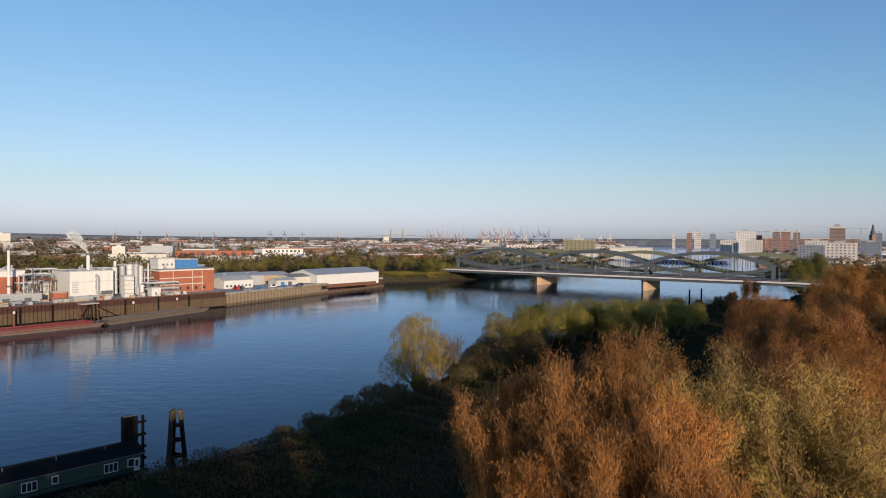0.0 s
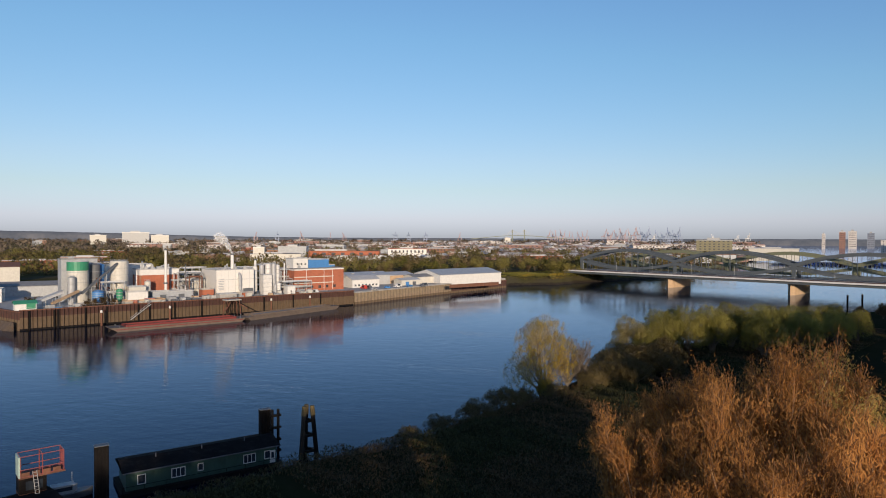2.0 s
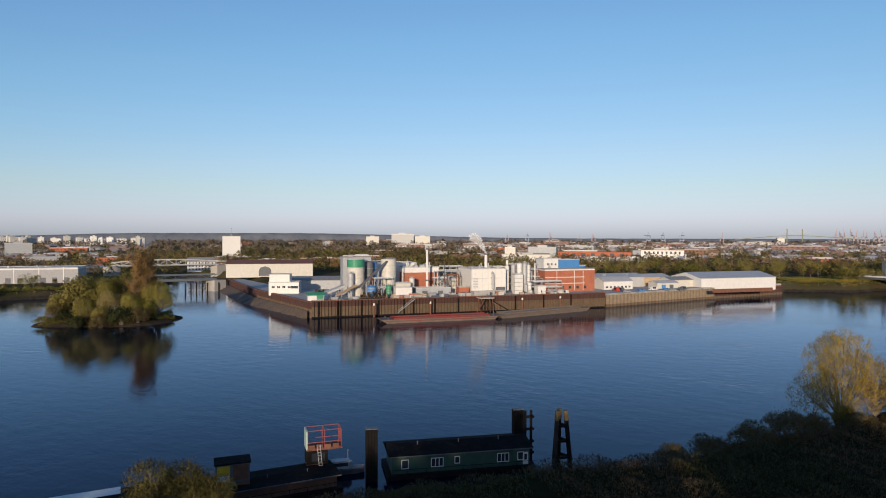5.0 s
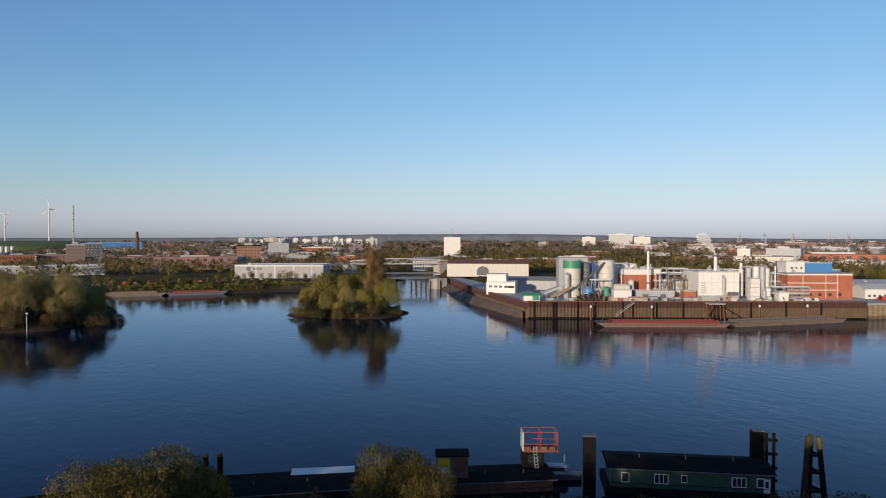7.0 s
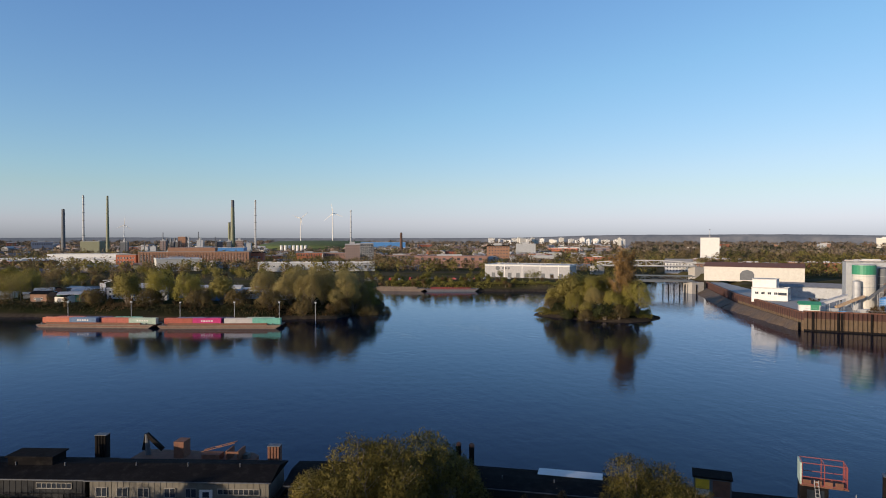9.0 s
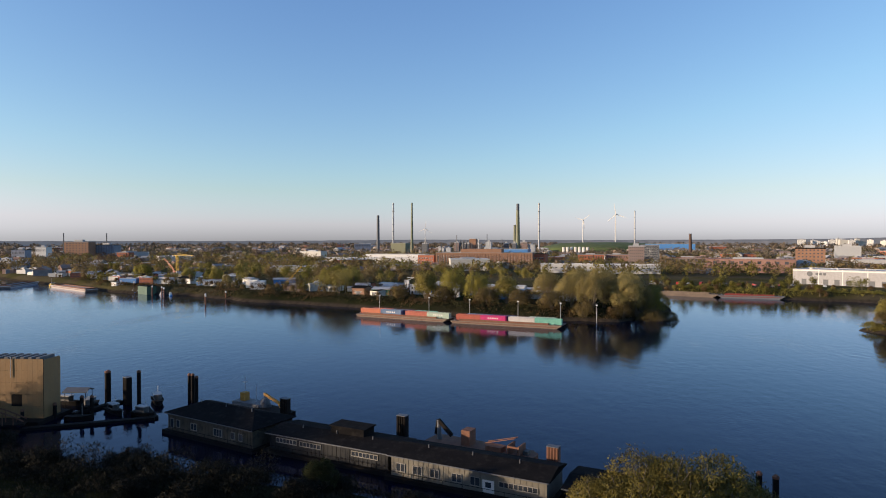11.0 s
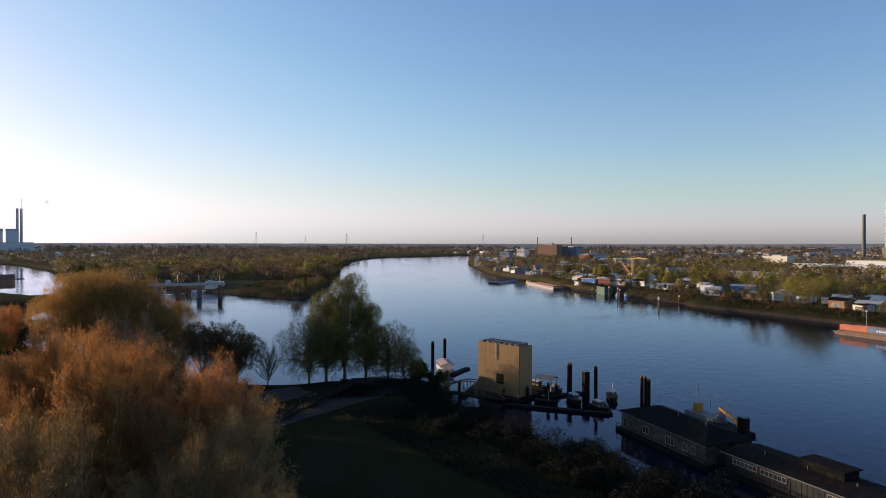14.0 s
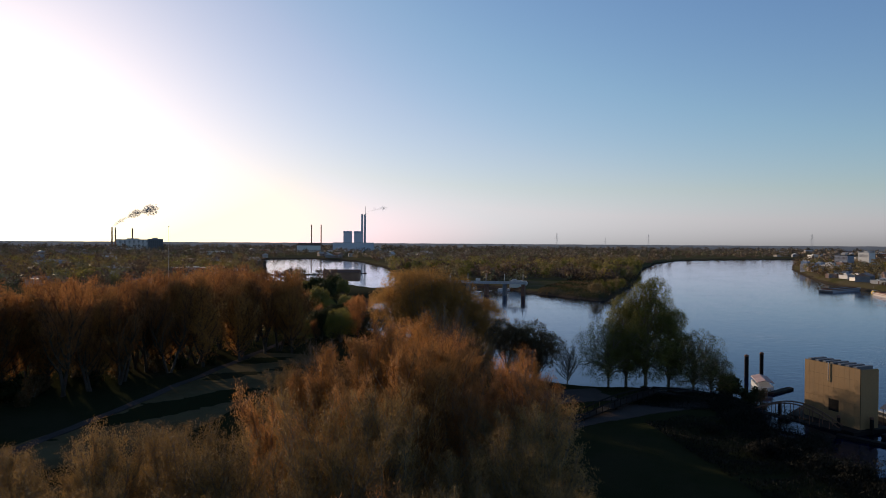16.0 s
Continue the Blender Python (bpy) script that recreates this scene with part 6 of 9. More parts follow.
def houseboat(a, b, depth, wall_h, wallm, roofm, label, rise=0.9, hip=0.0, wins=(), base=0.7, hullm=DARKWOOD):
    """A floating hut from a to b along its landward wall: pontoon, boarded walls, pitched roof with gutters, framed windows."""
    L = math.hypot(b[0] - a[0], b[1] - a[1])
    deg = heading(a, b)
    ob = thing("houseboat", pose(a[0], a[1], 0, 0, 0, deg), label, "houseboat")
    part("pontoon", Shape().box(-0.8, -0.9, -0.6, L + 0.8, depth + 0.9, base), hullm, ob)
    y0, y1, ym = 0, depth, depth / 2
    zt = base + wall_h
    w = Shape().add([(0, y0, base), (L, y0, base), (L, y1, base), (0, y1, base), (0, y0, zt), (L, y0, zt), (L, y1, zt), (0, y1, zt),
                     (hip, ym, zt + rise - 0.25), (L - hip, ym, zt + rise - 0.25)],
                    [(0, 1, 5, 4), (1, 2, 6, 9, 5), (2, 3, 7, 6), (3, 0, 4, 8, 7), (4, 5, 9, 8), (6, 7, 8, 9)])
    part("wall", w, wallm, ob)
    o = 0.55
    r = Shape()
    pts = [(-o, y0 - o), (L + o, y0 - o), (L + o, y1 + o), (-o, y1 + o)]
    zl = zt - 0.05
    v = [(x, y, zl + dz) for dz in (0.16, 0) for x, y in pts] + [(hip - (o if hip == 0 else 0), ym, zt + rise), (L - hip + (o if hip == 0 else 0), ym, zt + rise),
                                                                 (hip - (o if hip == 0 else 0), ym, zt + rise - 0.16), (L - hip + (o if hip == 0 else 0), ym, zt + rise - 0.16)]
    r.add(v, [(0, 1, 9, 8), (2, 3, 8, 9), (1, 2, 9), (3, 0, 8), (5, 4, 10, 11), (7, 6, 11, 10), (0, 4, 5, 1), (1, 5, 6, 2), (2, 6, 7, 3), (3, 7, 4, 0), (6, 5, 11), (4, 7, 10)])
    part("roof", r, roofm, ob)
    part("gutter", Shape().box(-o, y0 - o - 0.14, zl - 0.05, L + o, y0 - o - 0.02, zl + 0.1), DARKGREY, ob)
    n = int(L / 0.9)
    for i in range(n):
        part("batten", Shape().box((i + 0.5) * L / n - 0.03, -0.05, base, (i + 0.5) * L / n + 0.03, 0, zt - 0.1), wallm, ob)
    for x, z, ww, wh, kind in wins:
        if kind == "door":
            d_ = part("door", Shape().box(x - ww / 2, -0.1, base + 0.1, x + ww / 2, 0.02, base + 0.1 + wh), WHITE, ob)
            part("door_pane", Shape().box(x - ww / 4, -0.14, base + 0.9, x + ww / 4, -0.1, base + wh - 0.2), GLASS, d_)
            continue
        g = part("window", Shape().box(x - ww / 2, -0.08, base + z, x + ww / 2, 0.02, base + z + wh), GLASS, ob)
        f = Shape()
        for x0, x1, z0, z1 in ((x - ww / 2 - .1, x + ww / 2 + .1, z - .12, z), (x - ww / 2 - .1, x + ww / 2 + .1, z + wh, z + wh + .1),
                               (x - ww / 2 - .1, x - ww / 2, z, z + wh), (x + ww / 2, x + ww / 2 + .1, z, z + wh)):
            f.box(x0, -0.14, base + z0, x1, 0.02, base + z1)
        k = max(1, int(round(ww / 0.75)))
        for i in range(1, k):
            xx = x - ww / 2 + ww * i / k
            f.box(xx - 0.05, -0.13, base + z, xx + 0.05, 0.02, base + z + wh)
        # all but the green boat get the shade-toned white
        part("window_frame", f, WHITE if wallm is GREENHULL else SHADEFRAME, g)
    for i in range(3):
        x = L * (0.2 + 0.3 * i)
        part("roof_vent", Shape().tube((x, ym - 0.8, zt + rise * 0.5), (x, ym - 0.8, zt + rise + 0.4), 0.09, n=6), DARKGREY, ob)
    part("walkway_rail", Shape().box(-0.7, -0.85, base + 0.9, L + 0.7, -0.79, base + 0.96), DARKWOOD, ob)
    for i in range(9):
        x = -0.6 + (L + 1.2) * i / 8
        part("rail_post", Shape().box(x - 0.03, -0.85, base, x + 0.03, -0.79, base + 0.93), DARKWOOD, ob)
    return ob


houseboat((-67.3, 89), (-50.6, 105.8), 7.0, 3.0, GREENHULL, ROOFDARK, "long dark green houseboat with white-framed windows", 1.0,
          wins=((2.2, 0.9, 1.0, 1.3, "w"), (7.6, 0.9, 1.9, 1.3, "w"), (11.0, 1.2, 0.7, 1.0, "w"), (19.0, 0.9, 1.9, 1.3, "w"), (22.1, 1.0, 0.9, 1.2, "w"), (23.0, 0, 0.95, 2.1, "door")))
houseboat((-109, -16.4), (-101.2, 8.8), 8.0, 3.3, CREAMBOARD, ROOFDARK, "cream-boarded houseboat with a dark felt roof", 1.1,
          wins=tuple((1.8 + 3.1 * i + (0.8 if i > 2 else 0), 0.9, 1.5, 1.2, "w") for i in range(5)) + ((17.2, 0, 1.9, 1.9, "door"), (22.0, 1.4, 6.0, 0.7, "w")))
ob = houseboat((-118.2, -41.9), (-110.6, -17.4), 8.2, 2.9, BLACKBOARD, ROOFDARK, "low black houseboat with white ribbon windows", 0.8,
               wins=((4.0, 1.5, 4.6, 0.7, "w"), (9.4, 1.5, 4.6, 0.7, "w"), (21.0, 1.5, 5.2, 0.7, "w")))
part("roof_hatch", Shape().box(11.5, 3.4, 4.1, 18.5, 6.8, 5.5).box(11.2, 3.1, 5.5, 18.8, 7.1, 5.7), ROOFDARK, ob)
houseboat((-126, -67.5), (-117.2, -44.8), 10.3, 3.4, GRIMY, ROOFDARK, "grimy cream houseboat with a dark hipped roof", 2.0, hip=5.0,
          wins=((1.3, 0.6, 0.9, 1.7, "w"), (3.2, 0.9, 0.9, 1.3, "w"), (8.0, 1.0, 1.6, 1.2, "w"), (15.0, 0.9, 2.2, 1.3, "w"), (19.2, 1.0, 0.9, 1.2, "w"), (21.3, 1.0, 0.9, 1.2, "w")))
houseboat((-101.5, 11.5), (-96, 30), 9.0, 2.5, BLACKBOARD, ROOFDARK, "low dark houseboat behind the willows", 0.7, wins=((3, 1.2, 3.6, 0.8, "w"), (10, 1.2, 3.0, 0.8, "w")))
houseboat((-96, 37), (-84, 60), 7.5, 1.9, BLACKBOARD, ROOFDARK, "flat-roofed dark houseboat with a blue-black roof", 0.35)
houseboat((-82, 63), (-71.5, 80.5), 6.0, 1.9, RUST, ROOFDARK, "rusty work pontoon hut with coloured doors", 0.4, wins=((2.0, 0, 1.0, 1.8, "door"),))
ob = thing("container_cabin", pose(-80.5, 68.0, 0.7, 0, 0, 54), "stacked patchwork container cabin on a pontoon", "cabin")
part("lower_box", Shape().box(-2.4, 0, 0, 2.4, 3, 2.7), RUST, ob)
part("upper_box", Shape().box(-2.4, 0, 2.75, 2.4, 3, 5.4), DARKGREY, ob)
part("roof", Shape().box(-2.6, -0.2, 5.4, 2.6, 3.2, 5.6), ROOFDARK, ob)
for x0, x1, z0, z1, mm in ((-2.2, -0.4, 3.9, 5.2, YELLOW), (-2.2, -0.4, 2.9, 3.8, WHITE), (0.0, 2.2, 3.0, 5.2, RUST), (-2.2, -1.0, 0.4, 2.4, RED), (-0.8, 0.6, 0.4, 2.4, GREEN)):
    part("panel", Shape().box(x0, -0.06, z0, x1, 0, z1), mm, ob)


def lookout(m):
    """A lookout cabin on a container, with an open red cage platform and a ladder."""
    ob = thing("lookout_tower", m, "salvaged lookout tower with a red tubular cage", "tower")
    part("base_box", Shape().box(-1.7, -1.4, 0, 1.7, 1.4, 2.6), RUST, ob)
    part("mid_box", Shape().box(-1.7, -1.4, 2.62, 1.7, 1.4, 4.8), DARKWOOD, ob)
    part("opening", Shape().box(-0.9, -1.46, 3.1, 1.2, -1.4, 4.4), GLASS, ob)
    part("floor", Shape().box(-1.7, -1.4, 4.8, 4.1, 1.4, 5.0), RUST, ob)
    part("end_wall", Shape().box(-1.75, -1.4, 5.0, -1.55, 1.4, 8.0), surface("pale_green_panel", (0.36, 0.46, 0.40), 0.6, vary=0.2), ob)
    cage = Shape()
    for x in (-1.5, 1.2, 3.9):
        for y in (-1.35, 1.35):
            cage.tube((x, y, 5.0), (x, y, 8.0), 0.07, n=5)
        cage.tube((x, -1.35, 8.0), (x, 1.35, 8.0), 0.07, n=5)
    for y in (-1.35, 1.35):
        for z in (5.1, 6.1, 8.0):
            cage.tube((-1.5, y, z), (3.9, y, z), 0.07, n=5)
    for y in (-0.5, 0.4):
        cage.tube((3.9, y, 5), (3.9, y, 8), 0.06, n=5)
    part("cage", cage, surface("red_tube", (0.25, 0.06, 0.05), 0.5, vary=0.2), ob, "red tubular cage")
    for i in range(4):
        part("toe_board", Shape().box(-1.4 + 1.3 * i, -1.4, 5.0, -0.4 + 1.3 * i, -1.34, 5.7), RUST, ob)
    lad = Shape()
    for y in (-0.25, 0.25):
        lad.tube((0.6 + y, -2.9, 0), (0.2 + y, -1.5, 5.8), 0.05, n=4)
    for i in range(12):
        t = (i + 0.5) / 12
        lad.tube((0.6 - 0.4 * t - 0.25, -2.9 + 1.4 * t, 5.8 * t), (0.6 - 0.4 * t + 0.25, -2.9 + 1.4 * t, 5.8 * t), 0.04, n=4)
    part("ladder", lad, STEEL, ob)
    return ob


lookout(pose(-77.6, 82.2, 0.3, 0, 0, 52))


def motor_boat(m, L, label, hullm=ROOFLIGHT, trim=DARKGREY, cabin=True, name="motor_boat"):
    ob = thing(name, m, label, "boat", "small boats")
    sec = [(-0.5, 0.42, 0.9), (-0.2, 0.5, 0.85), (0.15, 0.48, 0.95), (0.38, 0.3, 1.1), (0.5, 0.03, 1.25)]
    vs, fs = [], []
    for x, w, top in sec:
        bw = w * L * 0.34
        vs += [(x * L, -bw, top), (x * L, -bw * 0.6, -0.25), (x * L, bw * 0.6, -0.25), (x * L, bw, top)]
    for i in range(len(sec) - 1):
        for j in range(4):
            a, b = i * 4 + j, i * 4 + (j + 1) % 4
            fs.append((a, b, b + 4, a + 4))
    fs += [(3, 2, 1, 0), tuple(range(len(vs) - 4, len(vs)))]
    part("hull", Shape().add(vs, fs), trim, ob)
    if cabin:
        part("cabin", Shape().prism([(-0.28 * L, -0.11 * L), (0.12 * L, -0.1 * L), (0.2 * L, 0), (0.12 * L, 0.1 * L), (-0.28 * L, 0.11 * L)], 0.95, 2.1), hullm, ob)
        part("cabin_roof", Shape().box(-0.3 * L, -0.12 * L, 2.1, 0.14 * L, 0.12 * L, 2.25), WHITE if hullm is WHITE else GREY, ob)
        part("cabin_window", Shape().box(-0.25 * L, -0.113 * L, 1.4, 0.1 * L, 0.113 * L, 1.95), GLASS, ob)
    part("mast", Shape().tube((0.1 * L, 0, 1.0), (0.1 * L, 0, 1.0 + 0.42 * L), 0.05, n=5), STEEL, ob)
    return ob


motor_boat(pose(-75.6, 86.6, 0, 0, 0, 45), 7.0, "white-roofed motor boat with a dark blue hull")
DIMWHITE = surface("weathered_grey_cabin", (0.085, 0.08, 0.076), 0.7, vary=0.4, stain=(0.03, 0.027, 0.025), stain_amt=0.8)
for x, y, a, L, lb in ((-137, -88, 60, 7, "small white cabin boat among the piles"), (-140, -97, 20, 8, "moored cabin cruiser among old timber piles"), (-136, -80, 75, 6.5, "old work launch beside the jetty"),
                       (-147, -84, 40, 8, "blue-hulled launch at the pile berth"), (-131, -92, 100, 6, "small pale open boat at the jetty"), (-142, -104, 85, 7, "white launch beside the wooden box")):
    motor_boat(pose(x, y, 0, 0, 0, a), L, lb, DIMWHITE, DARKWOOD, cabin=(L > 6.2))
ob = thing("moored_barge_boat", pose(-96.2, 52.4, 0, 0, 0, 60), "long white-cabined canal boat", "boat")
part("hull", Shape().prism([(-9, -1.6), (8, -1.6), (9.6, 0), (8, 1.6), (-9, 1.6)], -0.4, 1.4), DARKGREY, ob)
part("cabin", Shape().box(-3, -1.2, 1.4, 6.4, 1.2, 2.7), WHITE, ob)
part("roof", Shape().box(-3.2, -1.4, 2.7, 6.6, 1.4, 2.85), WHITE, ob)
part("foredeck_cover", Shape().box(-8.4, -1.1, 1.4, -3.4, 1.1, 1.9), ROOFLIGHT, ob)
part("handrail", Shape().box(-8.6, -1.3, 2.2, -3.2, -1.24, 2.28), STEEL, ob)


def box_pile(x, y, h, w, label, mat, deg=45.0, ridges=4):
    ob = thing("guide_pile", pose(x, y, 0, 0, 0, deg), label, "mooring pile", "guide piles")
    s = Shape()
    s.box(-w / 2, -w * 0.3, -3, w / 2, w * 0.3, h)
    for i in range(ridges):
        xx = -w / 2 + w * (i + 0.5) / ridges
        s.box(xx - w / ridges * 0.28, -w * 0.3 - 0.12, -3, xx + w / ridges * 0.28, -w * 0.3, h)
    part("sheet_box", s, mat, ob)
    part("cap", Shape().box(-w / 2 - 0.04, -w * 0.3 - 0.14, h, w / 2 + 0.04, w * 0.3 + 0.04, h + 0.1), DARKGREY, ob)
    return ob


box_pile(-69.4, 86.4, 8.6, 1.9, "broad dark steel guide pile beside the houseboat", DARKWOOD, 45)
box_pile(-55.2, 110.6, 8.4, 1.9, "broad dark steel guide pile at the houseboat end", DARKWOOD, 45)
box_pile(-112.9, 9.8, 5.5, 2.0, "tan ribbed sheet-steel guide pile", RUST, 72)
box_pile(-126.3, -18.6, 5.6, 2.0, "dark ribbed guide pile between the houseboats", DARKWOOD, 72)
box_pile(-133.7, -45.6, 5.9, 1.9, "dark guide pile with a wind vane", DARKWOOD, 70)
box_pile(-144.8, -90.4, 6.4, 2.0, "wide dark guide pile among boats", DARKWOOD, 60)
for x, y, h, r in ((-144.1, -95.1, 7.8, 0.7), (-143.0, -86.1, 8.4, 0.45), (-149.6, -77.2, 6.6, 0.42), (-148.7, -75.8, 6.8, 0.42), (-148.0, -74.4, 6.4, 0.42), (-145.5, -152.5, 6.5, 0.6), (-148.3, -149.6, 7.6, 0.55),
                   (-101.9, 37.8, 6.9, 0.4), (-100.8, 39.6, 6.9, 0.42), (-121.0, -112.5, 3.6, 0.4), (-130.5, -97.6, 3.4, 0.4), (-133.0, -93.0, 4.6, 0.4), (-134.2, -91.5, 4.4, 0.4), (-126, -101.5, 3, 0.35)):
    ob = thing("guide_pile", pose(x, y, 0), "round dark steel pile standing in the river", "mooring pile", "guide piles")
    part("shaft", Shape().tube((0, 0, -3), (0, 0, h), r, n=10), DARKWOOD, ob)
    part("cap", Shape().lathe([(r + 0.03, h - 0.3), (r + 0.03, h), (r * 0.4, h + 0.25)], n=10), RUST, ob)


def dolphin(x, y, h, label, deg, headm=None):
    """A mooring dolphin: three raked timber legs tied by cross frames."""
    ob = thing("mooring_dolphin", pose(x, y, 0, 0, 0, deg), label, "mooring dolphin")
    feet = [(-1.7, -1.0), (1.7, -1.0), (0, 1.7)]
    for fx, fy in feet:
        # one leg is coloured lighter, as if the sun caught it
        part("leg", Shape().tube((fx, fy, -3), (fx * 0.42, fy * 0.42, h), 0.46, 0.38, n=8), surface("lit_pile_timber", (0.03, 0.022, 0.015), 0.9, vary=0.4, stain=(0.012, 0.009, 0.007)) if fx < -1 else DARKWOOD, ob)
        if headm:
            # heads tinted yellow to stand for sun above the shade line
            part("sun_tinted_head", Shape().tube((fx * (0.42 + 0.58 * 0.16), fy * (0.42 + 0.58 * 0.16), h * 0.82), (fx * 0.41, fy * 0.41, h + 0.02), 0.47, 0.41, n=8), headm, ob, "upper timber tinted yellow for sunlight")
    for z in (1.2, 4.0, 6.6):
        k = 1 - 0.58 * (z + 1) / (h + 1)
        for i in range(3):
            a, b = feet[i], feet[(i + 1) % 3]
            part("cross_beam", Shape().beam((a[0] * k, a[1] * k, z), (b[0] * k, b[1] * k, z), 0.45, 0.4), DARKWOOD, ob)
    return ob


dolphin(-47.2, 111.4, 9.3, "three-legged timber mooring dolphin with heads tinted yellow for sunlight", 40, surface("sun_tinted_timber", (0.10, 0.072, 0.03), 0.8, vary=0.45))
ob = thing("ladder_pile", pose(-53.4, 110.2, 0, 0, 0, 45), "dark timber ladder pile beside the guide pile", "mooring pile")
for x in (-0.1, 1.0):
    part("leg", Shape().tube((x, 0, -3), (x, 0, 8.5), 0.26, n=8), DARKWOOD, ob)
for z in (0.8, 2.8, 5.0, 7.2):
    part("rung_beam", Shape().box(-0.5, -0.3, z, 1.5, 0.3, z + 0.35), DARKWOOD, ob)

# ---- the plywood stage box and its jetty ----
ob = thing("stage_box", pose(-127.4, -104.8, 0, 0, 0, 96), "tall weathered plywood box building on a pontoon", "building")
part("pontoon", Shape().box(-8.4, -3, -0.5, 7.6, 8, 0.8), DARKWOOD, ob)
part("back_wall", Shape().box(-6.6, 5.31, 0.8, 6.6, 5.5, 13.2), GOLDPLY, ob)
for xx in (-6.45, 6.45):
    part("side_wall", Shape().box(xx - 0.15, 0.16, 0.8, xx + 0.15, 5.3, 13.4), GOLDPLY, ob)
part("roof", Shape().box(-6.3, 0.16, 12.7, 6.3, 5.3, 12.9), ROOFDARK, ob)
for i in range(7):
    part("roof_fin", Shape().box(-6.0 + 1.8 * i, 0.3, 12.9, -5.2 + 1.8 * i, 5.1, 13.9), DARKGREY, ob)
front = part("front_wall", Shape().box(-6.6, 0.0, 0.8, 6.6, 0.15, 13.6), DARKWOOD, ob)
sheet = Shape().box(0.012, -0.03, 0.012, 1.188, 0.0, 2.548).mesh("plywood_sheet")
for i in range(11):
    for k in range(5):
        if i in (5, 6) and k == 1:
            continue
        part("plywood_sheet", sheet, GOLDPLY, front, at=pose(-6.6 + 1.2 * i, 0, 0.8 + 2.56 * k))
part("downpipe", Shape().tube((-0.6, -0.2, 9.6), (-0.6, -0.2, 13.9), 0.07, n=6), STEEL, ob)


def arch_gangway(a, b, rise, w, label, name="footbridge", railm=RUST, n=9, rail_h=2.0):
    """A footbridge with bowed side rails on upright posts."""
    ob = thing(name, pose(0, 0, 0), label, "footbridge")
    a, b = Vector(a), Vector(b)
    side = (b - a).cross(Vector((0, 0, 1))).normalized() * (w / 2)
    part("deck", Shape().beam(a, b, w, 0.3), DARKWOOD, ob)
    for sg in (-1, 1):
        pts = [a.lerp(b, i / n) + side * sg + Vector((0, 0, 0.7 + rise * math.sin(math.pi * i / n))) for i in range(n + 1)]
        bow = Shape()
        for i in range(n):
            bow.tube(pts[i], pts[i + 1], 0.14, n=6)
        part("bow_rail", bow, railm, ob)
        for i in range(1, n):
            base = a.lerp(b, i / n) + side * sg
            part("post", Shape().tube(base, pts[i], 0.08, n=5), railm, ob)
    return ob


arch_gangway((-114.5, -112.5, 2.0), (-123.0, -98.0, 1.2), 3.0, 2.4, "bowed steel gangway in front of the plywood box")
ob = arch_gangway((-66, -106, 4.6), (-93, -119.5, 6.0), 0.9, 2.2, "long ramp footbridge with dark steel railings", railm=DARKWOOD, n=14)
for i in range(6):
    p = Vector((-66, -106, 4.6)).lerp(Vector((-93, -119.5, 6.0)), (i + 1) / 6)
    part("trestle", Shape().tube((p.x, p.y, 1.5), (p.x, p.y, p.z), 0.16, n=6), DARKWOOD, ob)
arch_gangway((-93, -119.5, 6.0), (-116, -114, 2.2), 0.8, 2.2, "sloping access bridge down to the jetty", railm=DARKWOOD, n=10)
ob = thing("jetty", pose(0, 0, 0), "dark floating timber jetty among the piles", "jetty")
for a, b in (((-122, -98), (-134, -76)), ((-134, -76), (-142, -84)), ((-134, -96), (-146, -93)), ((-120, -110), (-140, -122)), ((-136, -132), (-146, -136))):
    part("float", Shape().beam((a[0], a[1], 0.25), (b[0], b[1], 0.25), 1.6, 0.6), DARKWOOD, ob)
ob = thing("boat_shelter", pose(-140.5, -100, 0.6, 0, 0, 100), "dark ragged canopy on poles over a landing stage", "shelter")
for x in (-2.4, 2.4):
    for y in (-1.4, 1.4):
        part("pole", Shape().tube((x, y, -0.5), (x, y, 3.4), 0.08, n=5), DARKWOOD, ob)
part("canopy", Shape().gable(-2.6, -1.6, 2.6, 1.6, 3.3, 0.7, 0.2, 0.2), DARKGREY, ob)
ob = thing("party_boat", pose(-139, -138.5, 0, 0, 0, 60), "pale pink canvas-roofed boat behind the shrubs", "boat")
part("hull", Shape().prism([(-5, -2), (4, -2), (6, 0), (4, 2), (-5, 2)], -0.4, 1.4), GREY, ob)
part("canopy", Shape().gable(-4.6, -1.9, 4, 1.9, 2.5, 0.6, 0.2, 0.2), surface("pink_canvas", (0.36, 0.25, 0.235), 0.85), ob)
for x in (-4, 0, 3.6):
    for y in (-1.7, 1.7):
        part("pole", Shape().tube((x, y, 1.4), (x, y, 2.5), 0.06, n=5), STEEL, ob)

# ---- dredger and tug ----
ob = thing("work_barge", pose(-124.2, -3.6, 0, 0, 0, 69), "rusty work barge with folded crane and worn machinery", "barge")
part("hull", Shape().prism([(-10.5, -2.8), (9.5, -2.8), (11, -1.5), (11, 1.5), (9.5, 2.8), (-10.5, 2.8)], -0.5, 1.2), RUST, ob)
part("winch_house", Shape().box(-3.2, -1.2, 1.2, -1.4, 1.2, 4.0), RUST, ob)
part("crane_foot", Shape().tube((-8.5, 0, 1.2), (-8.8, 0, 4.8), 0.5, 0.3, n=8), DARKGREY, ob)
part("grab_arm", Shape().beam((-8.8, 0, 4.8), (-5.8, 0, 2.2), 0.5, 0.7).beam((-9.3, 0, 2.0), (-8.8, 0, 4.8), 0.4, 0.6), DARKWOOD, ob)
for y in (-0.6, 0.6):
    part("jib_chord", Shape().beam((1.5, y, 2.2), (7.5, y, 3.9), 0.12, 0.12), RUST, ob)
